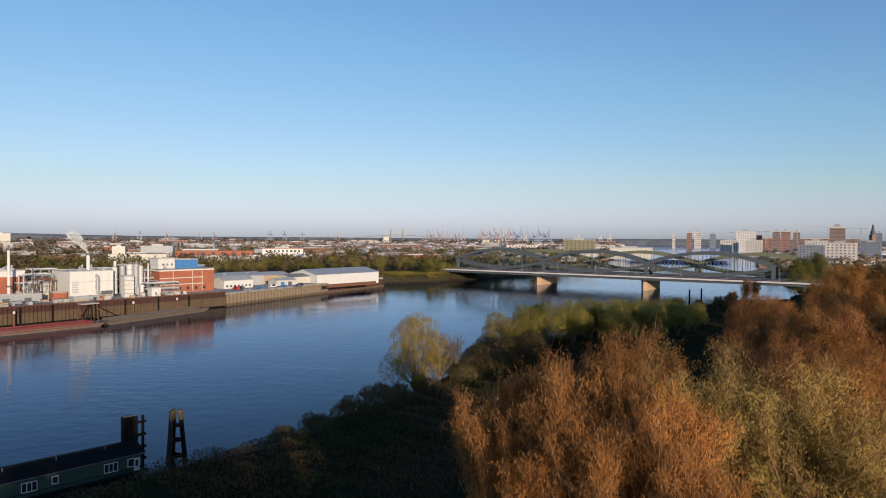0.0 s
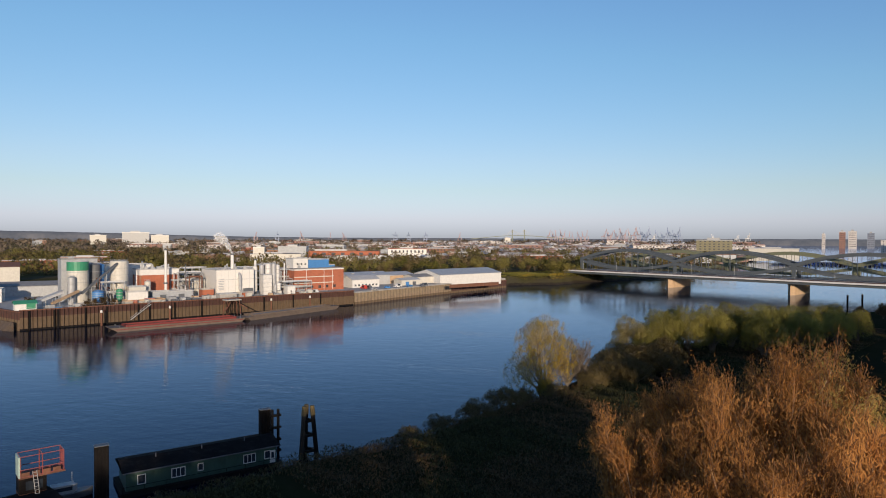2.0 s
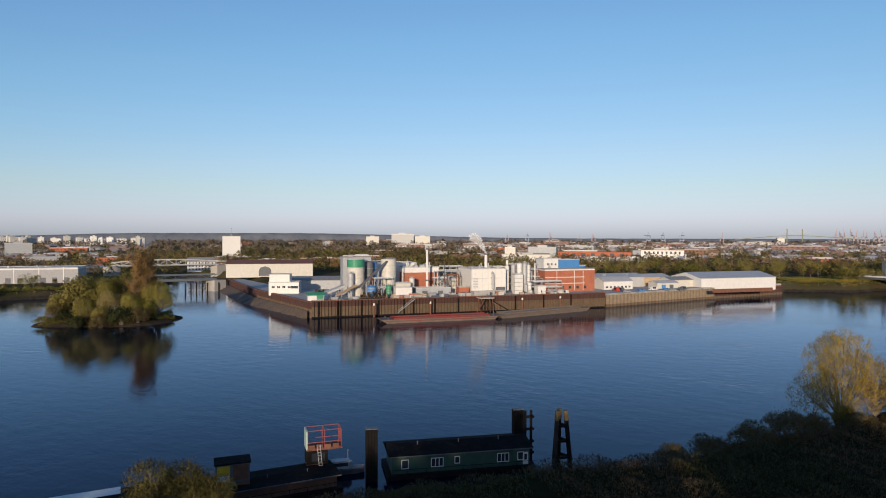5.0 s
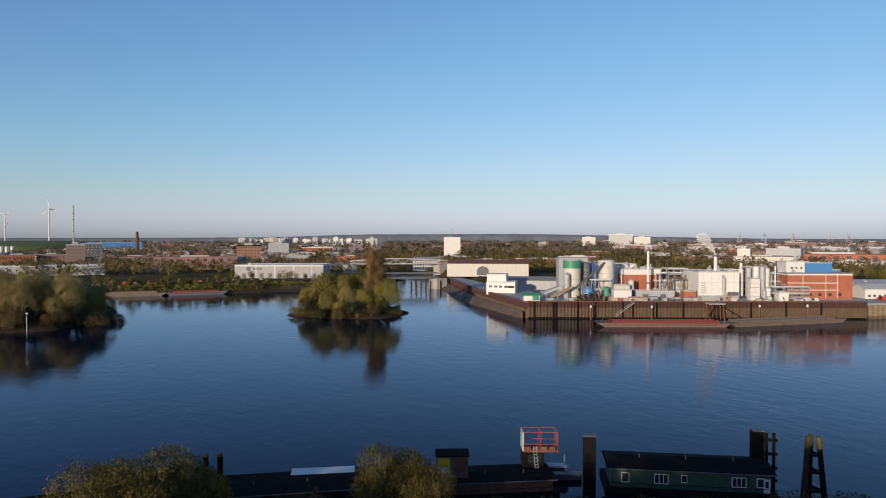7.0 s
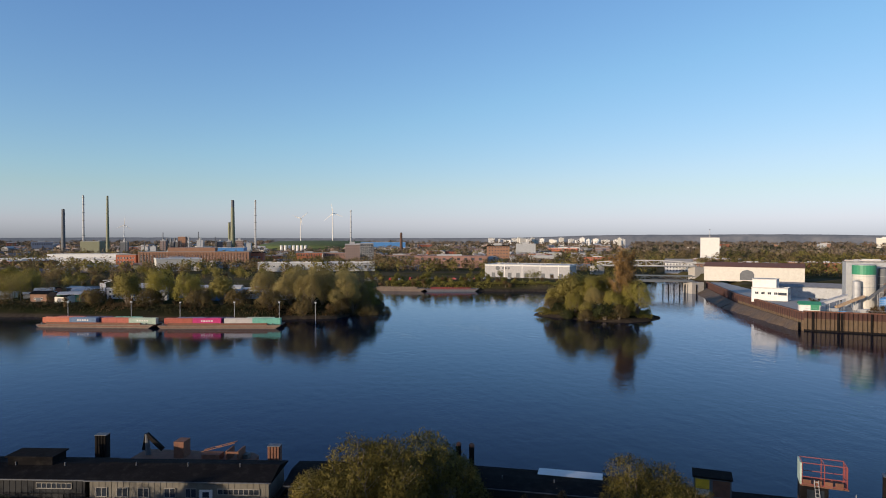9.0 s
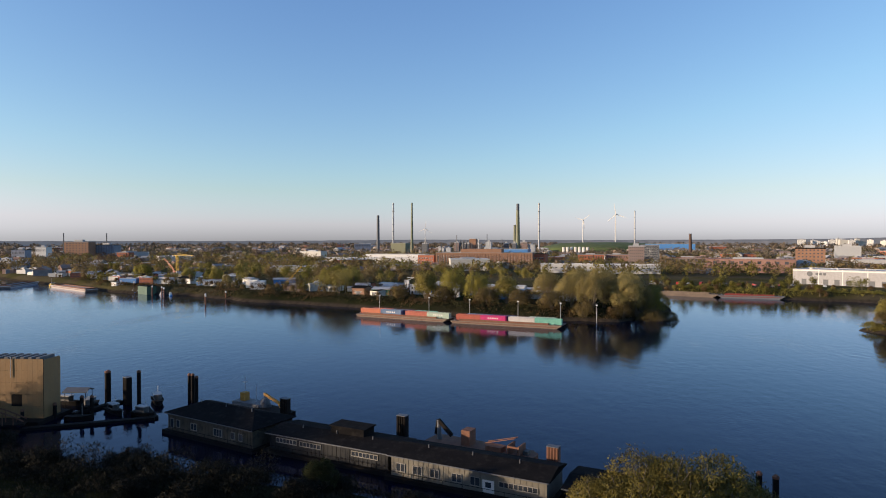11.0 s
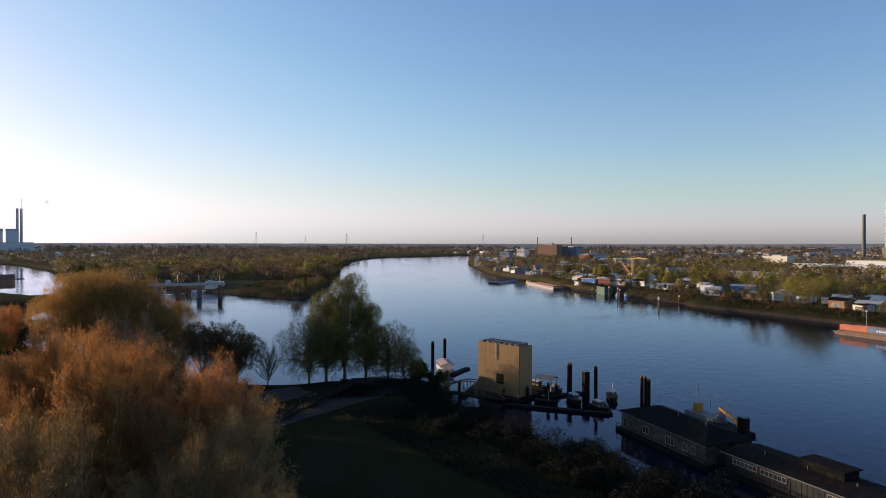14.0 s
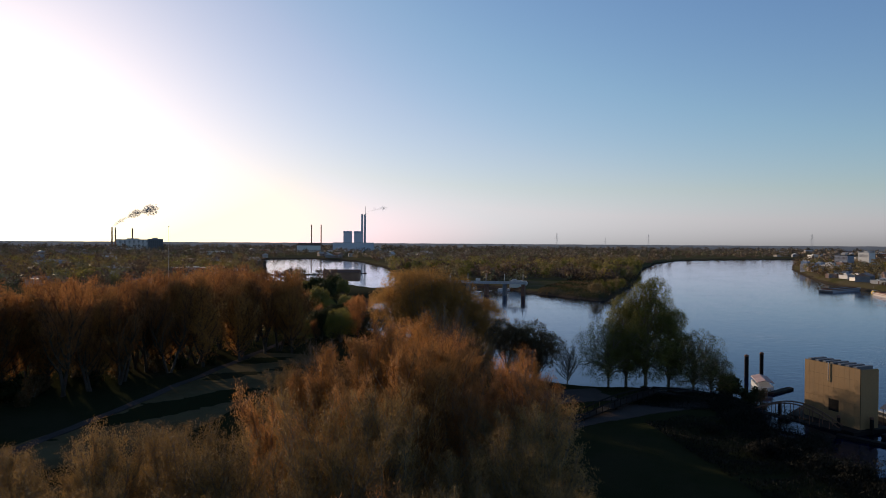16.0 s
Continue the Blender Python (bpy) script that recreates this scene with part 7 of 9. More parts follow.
part("jib_lacing", Shape().beam((1.5, -0.6, 2.2), (3.5, 0.6, 2.8), 0.1, 0.1).beam((3.5, 0.6, 2.8), (5.5, -0.6, 3.3), 0.1, 0.1).beam((5.5, -0.6, 3.3), (7.5, 0.6, 3.9), 0.1, 0.1), RUST, ob)
part("engine_cover", Shape().box(2.0, -1.6, 1.2, 5.2, 0.4, 2.1), RUST, ob)
part("lifting_frame", Shape().box(6.4, -1.8, 1.2, 6.7, 1.2, 2.9).box(6.7, -1.8, 2.5, 8.4, -1.5, 2.8).box(8.4, -1.8, 1.2, 8.7, 1.2, 2.9), RUST, ob)
part("toolbox", Shape().box(8.9, -0.5, 1.2, 9.8, 0.8, 1.9), DIMWHITE, ob)
ob = thing("tug_boat", pose(-147.2, -59.5, 0, 0, 0, 70), "small dark tug with an orange wheelhouse", "boat")
part("hull", Shape().prism([(-5, -1.8), (3.5, -1.8), (6, 0), (3.5, 1.8), (-5, 1.8)], -0.5, 1.3), DARKGREY, ob)
AMBER = surface("faded_amber_paint", (0.36, 0.17, 0.025), 0.6, vary=0.3)
part("wheelhouse", Shape().box(-3.4, -0.8, 1.3, -2.0, 0.8, 3.2), AMBER, ob)
part("mast", Shape().tube((-2.6, 0, 3.6), (-2.6, 0, 7.0), 0.08, n=5).box(-3.0, -0.5, 5.6, -2.2, 0.5, 5.7), STEEL, ob)
part("derrick", Shape().tube((1.0, 0, 1.3), (1.0, 0, 5.2), 0.07, n=5), STEEL, ob)
ob = thing("excavator_arm", pose(-143.7, -52.5, 0, 0, 0, 60), "yellow hydraulic crane arm on a pontoon", "crane")
part("pontoon", Shape().box(-5, -2, -0.4, 5, 2, 0.7), DARKWOOD, ob)
part("boom", Shape().beam((-4, 0, 3.6), (1.5, 0, 2.4), 0.45, 0.6), AMBER, ob)
part("stick", Shape().beam((1.5, 0, 2.4), (3.2, 0, 0.8), 0.45, 0.6), AMBER, ob)
part("turntable", Shape().lathe([(1.1, 0.7), (1.1, 2.0), (0.8, 2.6)], cx=-3.6, n=12), DARKGREY, ob)
part("strut", Shape().tube((-3.6, 0, 2.4), (-4, 0, 3.6), 0.3, n=6), DARKGREY, ob)

# ---- paths on the near bank ----


def lane(name, pts, width, mat, label, lift=0.12, category="path"):
    """A made path laid on the ground, with its own thickness."""
    s = Shape()
    for (ax, ay), (bx, by) in zip(pts[:-1], pts[1:]):
        L = math.hypot(bx - ax, by - ay)
        n = max(1, int(L / 3))
        ux, uy = (bx - ax) / L, (by - ay) / L
        for i in range(n):
            row = []
            for t in (i / n, (i + 1) / n + 0.03):
                for sd in (-width / 2, width / 2):
                    x, y = ax + (bx - ax) * t - uy * sd, ay + (by - ay) * t + ux * sd
                    row.append((x, y, gz(x, y) + lift))
            lo = [(x, y, z - 0.5) for x, y, z in row]
            s.add(row + lo, [(0, 2, 3, 1), (4, 5, 7, 6), (0, 4, 6, 2), (1, 3, 7, 5)])
    tagged(part(name, s, mat), label, category, kind="structure")


GRAVEL = surface("pale_gravel", (0.062, 0.051, 0.045), 0.95, vary=0.2, scale=0.3, spec=0.0)
lane("road_1", [(75, -40), (34, -108), (-9, -216), (-30, -270)], 2.4, GRAVEL, "pale gravel path through the grass")
LAWN = surface("dry_lawn", (0.095, 0.072, 0.037), 0.95, vary=0.4, scale=0.12, fine=5.0, stain=(0.07, 0.065, 0.03), spec=0.0)
lane("lawn", [(58, -62), (38, -84), (18, -118), (-2, -166), (-14, -196)], 24.0, LAWN, "dry brownish lawn beside the gravel path", 0.05, "lawn")
lane("road_4", [(150, -236), (104, -262), (62, -284), (34, -296)], 6.0, CONCRETE, "pale concrete yard road behind the wood")
lane("road_5", [(160, -300), (120, -318), (84, -330), (60, -336)], 4.0, CONCRETE, "pale service road on the southern plain")
hall("depot_shed", pose(82, -222, 4, 0, 0, 24), 30, 12, 4.6, GREY, ROOFLIGHT, "low grey depot shed with a pale flat roof behind the wood", wins=(("b", 1.2, 5, 1, 2.2, 1.4, 3, 1),))
lane("road_2", [(-40, -92), (-60, -104), (-84, -112), (-106, -113)], 7.0, GRAVEL, "grey paved lane to the footbridge")
lane("road_3", [(-44, -122), (-62, -126), (-84, -126)], 12.0, GRAVEL, "pale gravel yard beside the cove")

# ---- container barges and the west bank ----
CPAL = {"brick red": (0.42, 0.10, 0.06), "steel blue": (0.10, 0.17, 0.28), "pale green": (0.36, 0.44, 0.34), "magenta": (0.55, 0.03, 0.16), "navy": (0.02, 0.03, 0.09),
        "sand white": (0.52, 0.48, 0.44), "sea green": (0.16, 0.42, 0.32), "orange red": (0.52, 0.14, 0.06)}
CMAT = {k: surface(k.replace(" ", "_") + "_container", v, 0.55, vary=0.18, stain=tuple(c * 0.5 for c in v), stain_amt=0.4) for k, v in CPAL.items()}


def container(m, colour, mark=False):
    """A corrugated 40-foot shipping container with corner posts and rails."""
    ob = thing("shipping_container", m, "corrugated " + colour + " shipping container on a barge", "container", "barge containers")
    L, W, H = 12.19, 2.44, 2.7
    body = Shape().box(-L / 2 + 0.1, -W / 2 + 0.08, 0.12, L / 2 - 0.1, W / 2 - 0.08, H - 0.05)
    for i in range(30):
        x = -L / 2 + 0.3 + 0.39 * i
        body.box(x, -W / 2 + 0.01, 0.15, x + 0.2, -W / 2 + 0.08, H - 0.12)
    part("body", body, CMAT[colour], ob)
    for x in (-L / 2 + 0.08, L / 2 - 0.08):
        for y in (-W / 2 + 0.08, W / 2 - 0.08):
            part("corner_post", Shape().box(x - 0.08, y - 0.08, 0, x + 0.08, y + 0.08, H), CMAT[colour], ob)
    part("top_rail", Shape().box(-L / 2, -W / 2, H, L / 2, -W / 2 + 0.1, H + 0.06).box(-L / 2, W / 2 - 0.1, H, L / 2, W / 2, H + 0.06), CMAT[colour], ob)
    if mark:
        for i in range(5):
            part("marking_bar", Shape().box(-2.5 + i * 1.1, -W / 2 - 0.01, 1.3, -1.8 + i * 1.1, -W / 2 + 0.01, 1.9), WHITE, ob)
    return ob


def cargo_row(cx, cy, deg, near, back):
    base = pose(cx, cy, 1.5, 0, 0, deg)
    for (x, col, mk) in near:
        container(base @ pose(x, -1.6, 0), col, mk)
    for (x, col, mk) in back:
        container(base @ pose(x, 1.4, 0.0), col, mk)


D1, D2 = heading((-323, -89), (-306, -40)), heading((-305, -37), (-291.5, 15))
for cx, cy, dd in ((-318.0, -63.0, D1), (-301.5, -10.5, D2)):
    lighter(pose(cx, cy, -0.65, 0, 0, dd), 53, 9, surface("weathered_hull", (0.16, 0.115, 0.085), 0.8, vary=0.3), RUST, "flat container barge with a weathered brown hull", ROOFGREY)
cargo_row(-318, -63, D1, ((-18.5, "orange red", False), (-6.2, "steel blue", True), (8.6, "brick red", False), (20.9, "pale green", True)), ((-14, "brick red", False), (-1.5, "navy", False), (12, "sea green", False)))
cargo_row(-301.5, -10.5, D2, ((-18.2, "brick red", False), (-5.9, "magenta", True), (7.8, "sand white", False), (20.1, "sea green", False)), ((-14, "steel blue", False), (-1.6, "navy", False), (16.5, "pale green", False)))

def lamp_mast(m, h, label, name="quay_lamp"):
    ob = thing(name, m, label, "lamp post", "bank lamps")
    part("mast", Shape().tube((0, 0, -1), (0, 0, h), 0.16, 0.1, n=6), STEEL, ob)
    part("lantern", Shape().box(-0.25, -0.45, h, 0.25, 0.45, h + 0.5), WHITE, ob)


for x, y in ((-334, -80), (-327, -52), (-319, -30), (-314, -6), (-309, 14), (-302, 30)):
    lamp_mast(pose(x, y, 0.5), 9.0, "slim lamp post on the muddy bank")
lighter(pose(-475, 104, 0, 0, 0, heading((-486, 80), (-464, 128))), 42, 8, HULL, HULL, "tan-brown barge moored in the back basin", RUST)
lighter(pose(-462, 142, 0, 0, 0, heading((-466, 124), (-456, 164))), 40, 8, DARKGREY, OXIDE, "dark barge with dull red coamings in the back basin", RUST)

PALETTE = [WHITE, CREAM, GREY, ROOFLIGHT, BRICK, BLUE, BROWNBRICK, GREEN, DARKGREY, SAND]
rngw = random.Random(21)


def small_shed(x, y, deg, w, d, h, wallm, roofm):
    hall("yard_shed", pose(x, y, gz(x, y) - 0.1, 0, 0, deg), w, d, h, wallm, roofm, "small weathered boatyard shed with a pitched roof", roof="gable", rise=h * 0.28,
         category="shed", group="boatyard sheds", doors=(("f", 0, w * 0.3, min(2.6, h * 0.7), DARKGREY),), wins=(("f", h * 0.35, 2, 1, 0.9, 0.9, 2, w * 0.08),))


def yacht(x, y, z, deg, L):
    motor_boat(pose(x, y, z + 0.2, 0, 0, deg), L, "white cabin boat laid up in the boatyard", WHITE, WHITE if rngw.random() < 0.6 else BLUE)


for i in range(96):
    t = rngw.random()
    pts = [(-372, 10), (-385, -60), (-400, -140), (-430, -200), (-462, -280), (-500, -350), (-545, -430), (-600, -520)]
    k = min(6, int(t * 7))
    f = t * 7 - k
    bx, by = pts[k][0] + (pts[k + 1][0] - pts[k][0]) * f, pts[k][1] + (pts[k + 1][1] - pts[k][1]) * f
    off = rngw.uniform(-6, 62)
    x, y = bx - off * 0.9, by + off * 0.35
    if gz(x, y) < 4:
        continue
    if i % 5 < 3:
        small_shed(x, y, rngw.uniform(40, 110), rngw.uniform(7, 17), rngw.uniform(5, 9), rngw.uniform(2.8, 5), rngw.choice(PALETTE), rngw.choice([ROOFGREY, ROOFLIGHT, ROOFLIGHT, ROOFDARK, GREY]))
    else:
        yacht(x, y, gz(x, y) + 0.3, rngw.uniform(0, 180), rngw.uniform(7, 12))
for x, y in ((-395, -86), (-402, -96), (-398, -60), (-392, -52), (-410, -70), (-418, -88), (-388, -28), (-394, -36)):
    yacht(x, y, gz(x, y) + 0.3, rngw.uniform(40, 110), 8)
hall("site_office", pose(-372, 18, 5, 0, 0, 82), 12, 5, 5.4, WHITE, GREY, "white two-storey site office cabin behind the willows", wins=(("f", 1, 5, 2, 1.1, 1.1, 2.5, 0.6),))
hall("site_office", pose(-402, -72, 5, 0, 0, 82), 12, 6, 5.6, ROOFLIGHT, WHITE, "pale site cabin in the boatyard", wins=(("f", 1, 5, 2, 1.1, 1.1, 2.5, 0.6),))


def slewing_crane(m, mast, jib, label, mat, tilt=0.0, name="tower_crane"):
    ob = thing(name, m, label, "crane")
    for x in (-0.8, 0.8):
        for y in (-0.8, 0.8):
            part("mast_leg", Shape().tube((x, y, -0.5), (x, y, mast), 0.16, n=5), mat, ob)
    lac = Shape()
    n = max(4, int(mast / 2.4))
    for i in range(n):
        z0, z1 = mast * i / n, mast * (i + 1) / n
        lac.beam((-0.8, -0.8, z0), (0.8, -0.8, z1), 0.12, 0.12)
        lac.beam((0.8, 0.8, z0), (-0.8, 0.8, z1), 0.12, 0.12)
    part("lacing", lac, mat, ob)
    e = Vector((jib * math.cos(tilt), 0, mast + jib * math.sin(tilt)))
    for y in (-0.5, 0.5):
        part("jib_chord", Shape().beam((0, y, mast), (e.x, y, e.z), 0.25, 0.25), mat, ob)
    part("jib_top", Shape().beam((0, 0, mast + 1.6), (e.x, 0, e.z + 0.4), 0.25, 0.25), mat, ob)
    part("counter_jib", Shape().beam((0, 0, mast), (-jib * 0.25, 0, mast), 1.0, 0.4), mat, ob)
    part("counterweight", Shape().box(-jib * 0.27, -0.9, mast - 1.4, -jib * 0.2, 0.9, mast), CONCRETE, ob)
    part("cab", Shape().box(0.2, -1.6, mast - 2.2, 1.8, -0.4, mast - 0.2), mat, ob)
    return ob


slewing_crane(pose(-556, -338, 5, 0, 0, 55), 20, 34, "yellow tower crane in the boatyard", YELLOW)
slewing_crane(pose(-520, -318, 5, 0, 0, 250), 7, 17, "mobile crane with a raised pale jib", ORANGE, 0.7, "mobile_crane")
slewing_crane(pose(-420, -170, 5, 0, 0, 100), 4, 16, "yellow-green crawler crane with a raised jib", YELLOW, 0.85, "mobile_crane")
slewing_crane(pose(-398, -80, 5, 0, 0, 90), 9, 5, "small white slipway crane with a short jib", WHITE, 0.3, "mobile_crane")
lighter(pose(-457, -366, 0, 0, 0, heading((-438, -332), (-478, -398))), 76, 9, surface("pale_grey_hull", (0.36, 0.31, 0.28), 0.6, vary=0.2, stain=(0.2, 0.12, 0.09)), RUST, "long pale cargo ship moored at the boatyard", ROOFGREY)
lighter(pose(-482, -440, 0, 0, 0, heading((-451, -427), (-508, -449))), 56, 11, GREY, RUST, "pale floating dock by the far yard", ROOFGREY)
for i in range(9):
    a = (-455 - 14 * i + rngw.uniform(-3, 3), -328 - 21 * i + rngw.uniform(-3, 3))
    if gz(*a) < 1.0:
        motor_boat(pose(a[0], a[1], 0, 0, 0, rngw.uniform(30, 90)), rngw.uniform(7, 13), "moored workboat along the boatyard bank", WHITE, rngw.choice([DARKGREY, WHITE, BLUE, YELLOW]))
motor_boat(pose(-492, -416, 0, 0, 0, 30), 13, "yellow workboat moored off the yard", YELLOW, YELLOW)
hall("floating_shed", pose(-428, -281, 0.4, 0, 0, 60), 14, 7, 5.5, surface("deep_green_sheet", (0.03, 0.085, 0.055), 0.6, vary=0.25), ROOFDARK, "dark green floating shed by the boatyard")
for i, (x, y, L) in enumerate(((-436, -298, 9), (-441, -303, 7), (-433, -290, 8), (-446, -312, 10), (-424, -266, 7), (-418, -256, 6))):
    motor_boat(pose(x, y, 0, 0, 0, 40 + 37 * i), L, "small moored boat beside the floating sheds", WHITE, (DARKGREY, WHITE, BLUE)[i % 3])
for x, y, h, k in ((-446, -228, 9, "crack_willow"), (-436, -214, 6, "osier"), (-412, -166, 6, "osier"), (-404, -152, 7, "osier"), (-440, -140, 17, "green"), (-432, -126, 16, "bank_willow"), (-448, -150, 15, "bank_willow"), (-425, -138, 14, "osier"), (-520, -346, 13, "green"), (-526, -356, 12, "bank_willow"), (-470, -250, 12, "bank_willow"), (-480, -262, 11, "green"), (-490, -286, 12, "bank_willow")):
    plant(k, x, y, h)
hall("floating_shed", pose(-451, -322, 0.4, 0, 0, 60), 9, 6, 6.0, WHITE, ROOFLIGHT, "white floating hut by the boatyard")
for x, y, h in ((-400, -249, 7), (-402, -252, 7.5), (-363, -197, 6), (-364.5, -198, 6.5), (-415, -268, 7), (-440, -300, 8), (-455, -322, 8), (-520, -430, 9), (-530, -445, 9), (-540, -455, 9), (-402, -205, 5)):
    fender_dolphin(pose(x, y, 0), h, "dark steel mooring pile off the boatyard")

# ---- industry behind the west bank ----
ob = hall("long_brick_works", pose(-800, -71, 5, 0, 0, 83.4), 122, 26, 18.5, BROWNBRICK, ROOFGREY, "long brown brick works with tall pilasters", vents=5, wins=(("f", 2.0, 34, 1, 1.5, 13, 3, 2),))
for i in range(35):
    part("pilaster", Shape().box(-60.2 + 3.44 * i, -13.5, 0, -59.0 + 3.44 * i, -13.0, 17.6), BROWNBRICK, ob)
part("rooftop_block", Shape().box(-30, -8, 18.7, 22, 8, 23.5), BROWNBRICK, ob)
hall("brick_wing", pose(-806, -6, 5, 0, 0, 83), 22, 24, 17, BRICK, ROOFDARK, "dark brick wing beside the long works", wins=(("f", 2, 6, 3, 1.6, 2, 4.5, 2),))
hall("brick_block", pose(-812, -146, 5, 0, 0, 80), 22, 18, 15, BRICK, ROOFGREY, "orange brick block beside the long works", wins=(("f", 2, 6, 3, 1.6, 2, 4.2, 1),))
hall("white_hall", pose(-870, -232, 5, 0, 0, 83), 140, 34, 9.5, WHITE, WHITE, "very long white logistics hall", band=(8.6, 9.4, GREY), vents=6)
hall("white_hall", pose(-900, -208, 5, 0, 0, 83), 90, 24, 14, WHITE, ROOFLIGHT, "upper white hall with a flat roof", vents=3)
hall("white_hall", pose(-690, 60, 5, 0, 0, 84), 120, 22, 9, ROOFLIGHT, WHITE, "low pale hall behind the willows", vents=4, wins=(("f", 5, 20, 1, 2, 1.2, 3, 2),))
ob = hall("logistics_hall", pose(-536, 238, 5, 0, 0, 53), 76, 34, 11.2, CITYGREY, ROOFLIGHT, "pale grey logistics hall with loading doors", band=(10.3, 11.1, WHITE), vents=4,
          doors=tuple(("f", -30 + 7.5 * i, 3.4, 4.2, DARKGREY) for i in range(9)))
for i in range(4):
    part("wall_rib", Shape().box(-20 + 16 * i, -17.2, 0, -19.4 + 16 * i, -17.02, 12), WHITE, ob)
part("sign_disc", Shape().prism([(2.0 * math.cos(k * 0.524), 2.0 * math.sin(k * 0.524)) for k in range(12)], -0.06, 0.06), DARKGREY, ob, "dark round sign", at=pose(-26, -17.1, 8.2, 90))
for i in range(3):
    part("sign_bar", Shape().box(-22 + 2.6 * i, -17.16, 7.3, -20.2 + 2.6 * i, -17.0, 9.1), DARKGREY, ob, "dark sign bar")
hall("store_tank_house", pose(-557, 207, 5, 0, 0, 53), 7, 8, 6, WHITE, ROOFLIGHT, "white annex beside the logistics hall")
ob = thing("sand_heap", pose(-740, 276, 4.5), "pale grey conical heap under a dome cover", "heap")
part("heap", Shape().lathe([(26, 0), (20, 5), (12, 10), (5, 13.2), (1, 14)], n=28), CONCRETE, ob, smooth=True)
ob = hall("glass_tower", pose(-955, 150, 5, 0, 0, 80), 26, 20, 27, DARKGREY, GREY, "grey gridded office tower", wins=(("f", 2, 8, 7, 2.4, 2.4, 3.5, 1), ("r", 2, 6, 7, 2.4, 2.4, 3.5, 1)))
for nm, x, y, h, r0, r1, mt, lb in (("a", -1676, -452, 103, 4.6, 3.4, DARKGREY, "tall dark brick chimney"), ("b", -1682, -411, 137, 2.3, 1.9, STEEL, "tall slender steel chimney with platforms"),
                                    ("c", -1690, -361, 137, 4.2, 2.2, BRIDGEGREEN, "tall tapered olive chimney"), ("d", -1366, -59, 113, 5.4, 3.0, BRIDGEGREEN, "tall tapered green-grey chimney with a dark top"),
                                    ("e", -1740, -21, 136, 2.3, 1.9, STEEL, "tall slender steel chimney with platforms"), ("f", -2000, 262, 125, 2.0, 1.7, STEEL, "tall thin lattice mast"),
                                    ("g", -1405, 299, 49, 4.0, 2.6, surface("sooty_brick", (0.10, 0.06, 0.045), 0.9, vary=0.25), "round brick chimney above the works"), ("h", -1372, -66, 68, 2.6, 2.4, BRIDGEGREEN, "short steel flue beside the chimney"),
                                    ("i", -1250, -110, 34, 1.0, 0.9, STEEL, "thin steel flue above the works"), ("j", -1255, -130, 38, 1.0, 0.9, STEEL, "thin steel flue above the works")):
    chimney(pose(x, y, 4), h, r0, r1, mt, lb, bands=6 if mt is STEEL and h > 100 else 0, bandm=DARKGREY)
chimney(pose(-1366, -59, 104), 13.2, 3.35, 3.1, DARKGREY, "sooty top section of the tall chimney", cap=False)
ob = hall("boiler_house", pose(-1330, -150, 5, 0, 0, 83), 14, 14, 37, BROWNBRICK, GREY, "tall brown boiler house among the works", vents=3)
for i in range(4):
    part("flue_pipe", Shape().tube((-16 - 7 * i, -4, 5), (-13 - 7 * i, -4, 34), 1.6, n=8), DARKGREY, ob)
hall("works_hall", pose(-1240, -90, 5, 0, 0, 83), 120, 40, 17, BLUE, GREY, "blue-grey sheet works hall with vents", vents=5)
hall("works_hall", pose(-1560, -362, 5, 0, 0, 80), 40, 30, 27, BRIDGEGREEN, GREY, "tall olive process hall by the chimneys", vents=3)
hall("works_hall", pose(-1850, 338, 5, 0, 0, 78), 130, 40, 24, BLUE, ROOFLIGHT, "blue works hall with a pale lower wall", band=(0.5, 8, WHITE), vents=3)
ob = thing("green_mound", pose(-2150, 190, 3.5), "low grassed mound with a white cover", "mound")
part("mound", Shape().lathe([(240, 0), (200, 16), (150, 26), (60, 29), (2, 29.5)], n=40), surface("mound_turf", (0.075, 0.10, 0.032), 0.95, vary=0.3, scale=0.05), ob, smooth=True)
for i in range(7):
    silo(pose(-1500 + rngw.uniform(-6, 6), 40 + 9 * i, 5), 3.2, 0.2, 18, WHITE, "white storage silo cluster beyond the works", cone=False, rings=0)


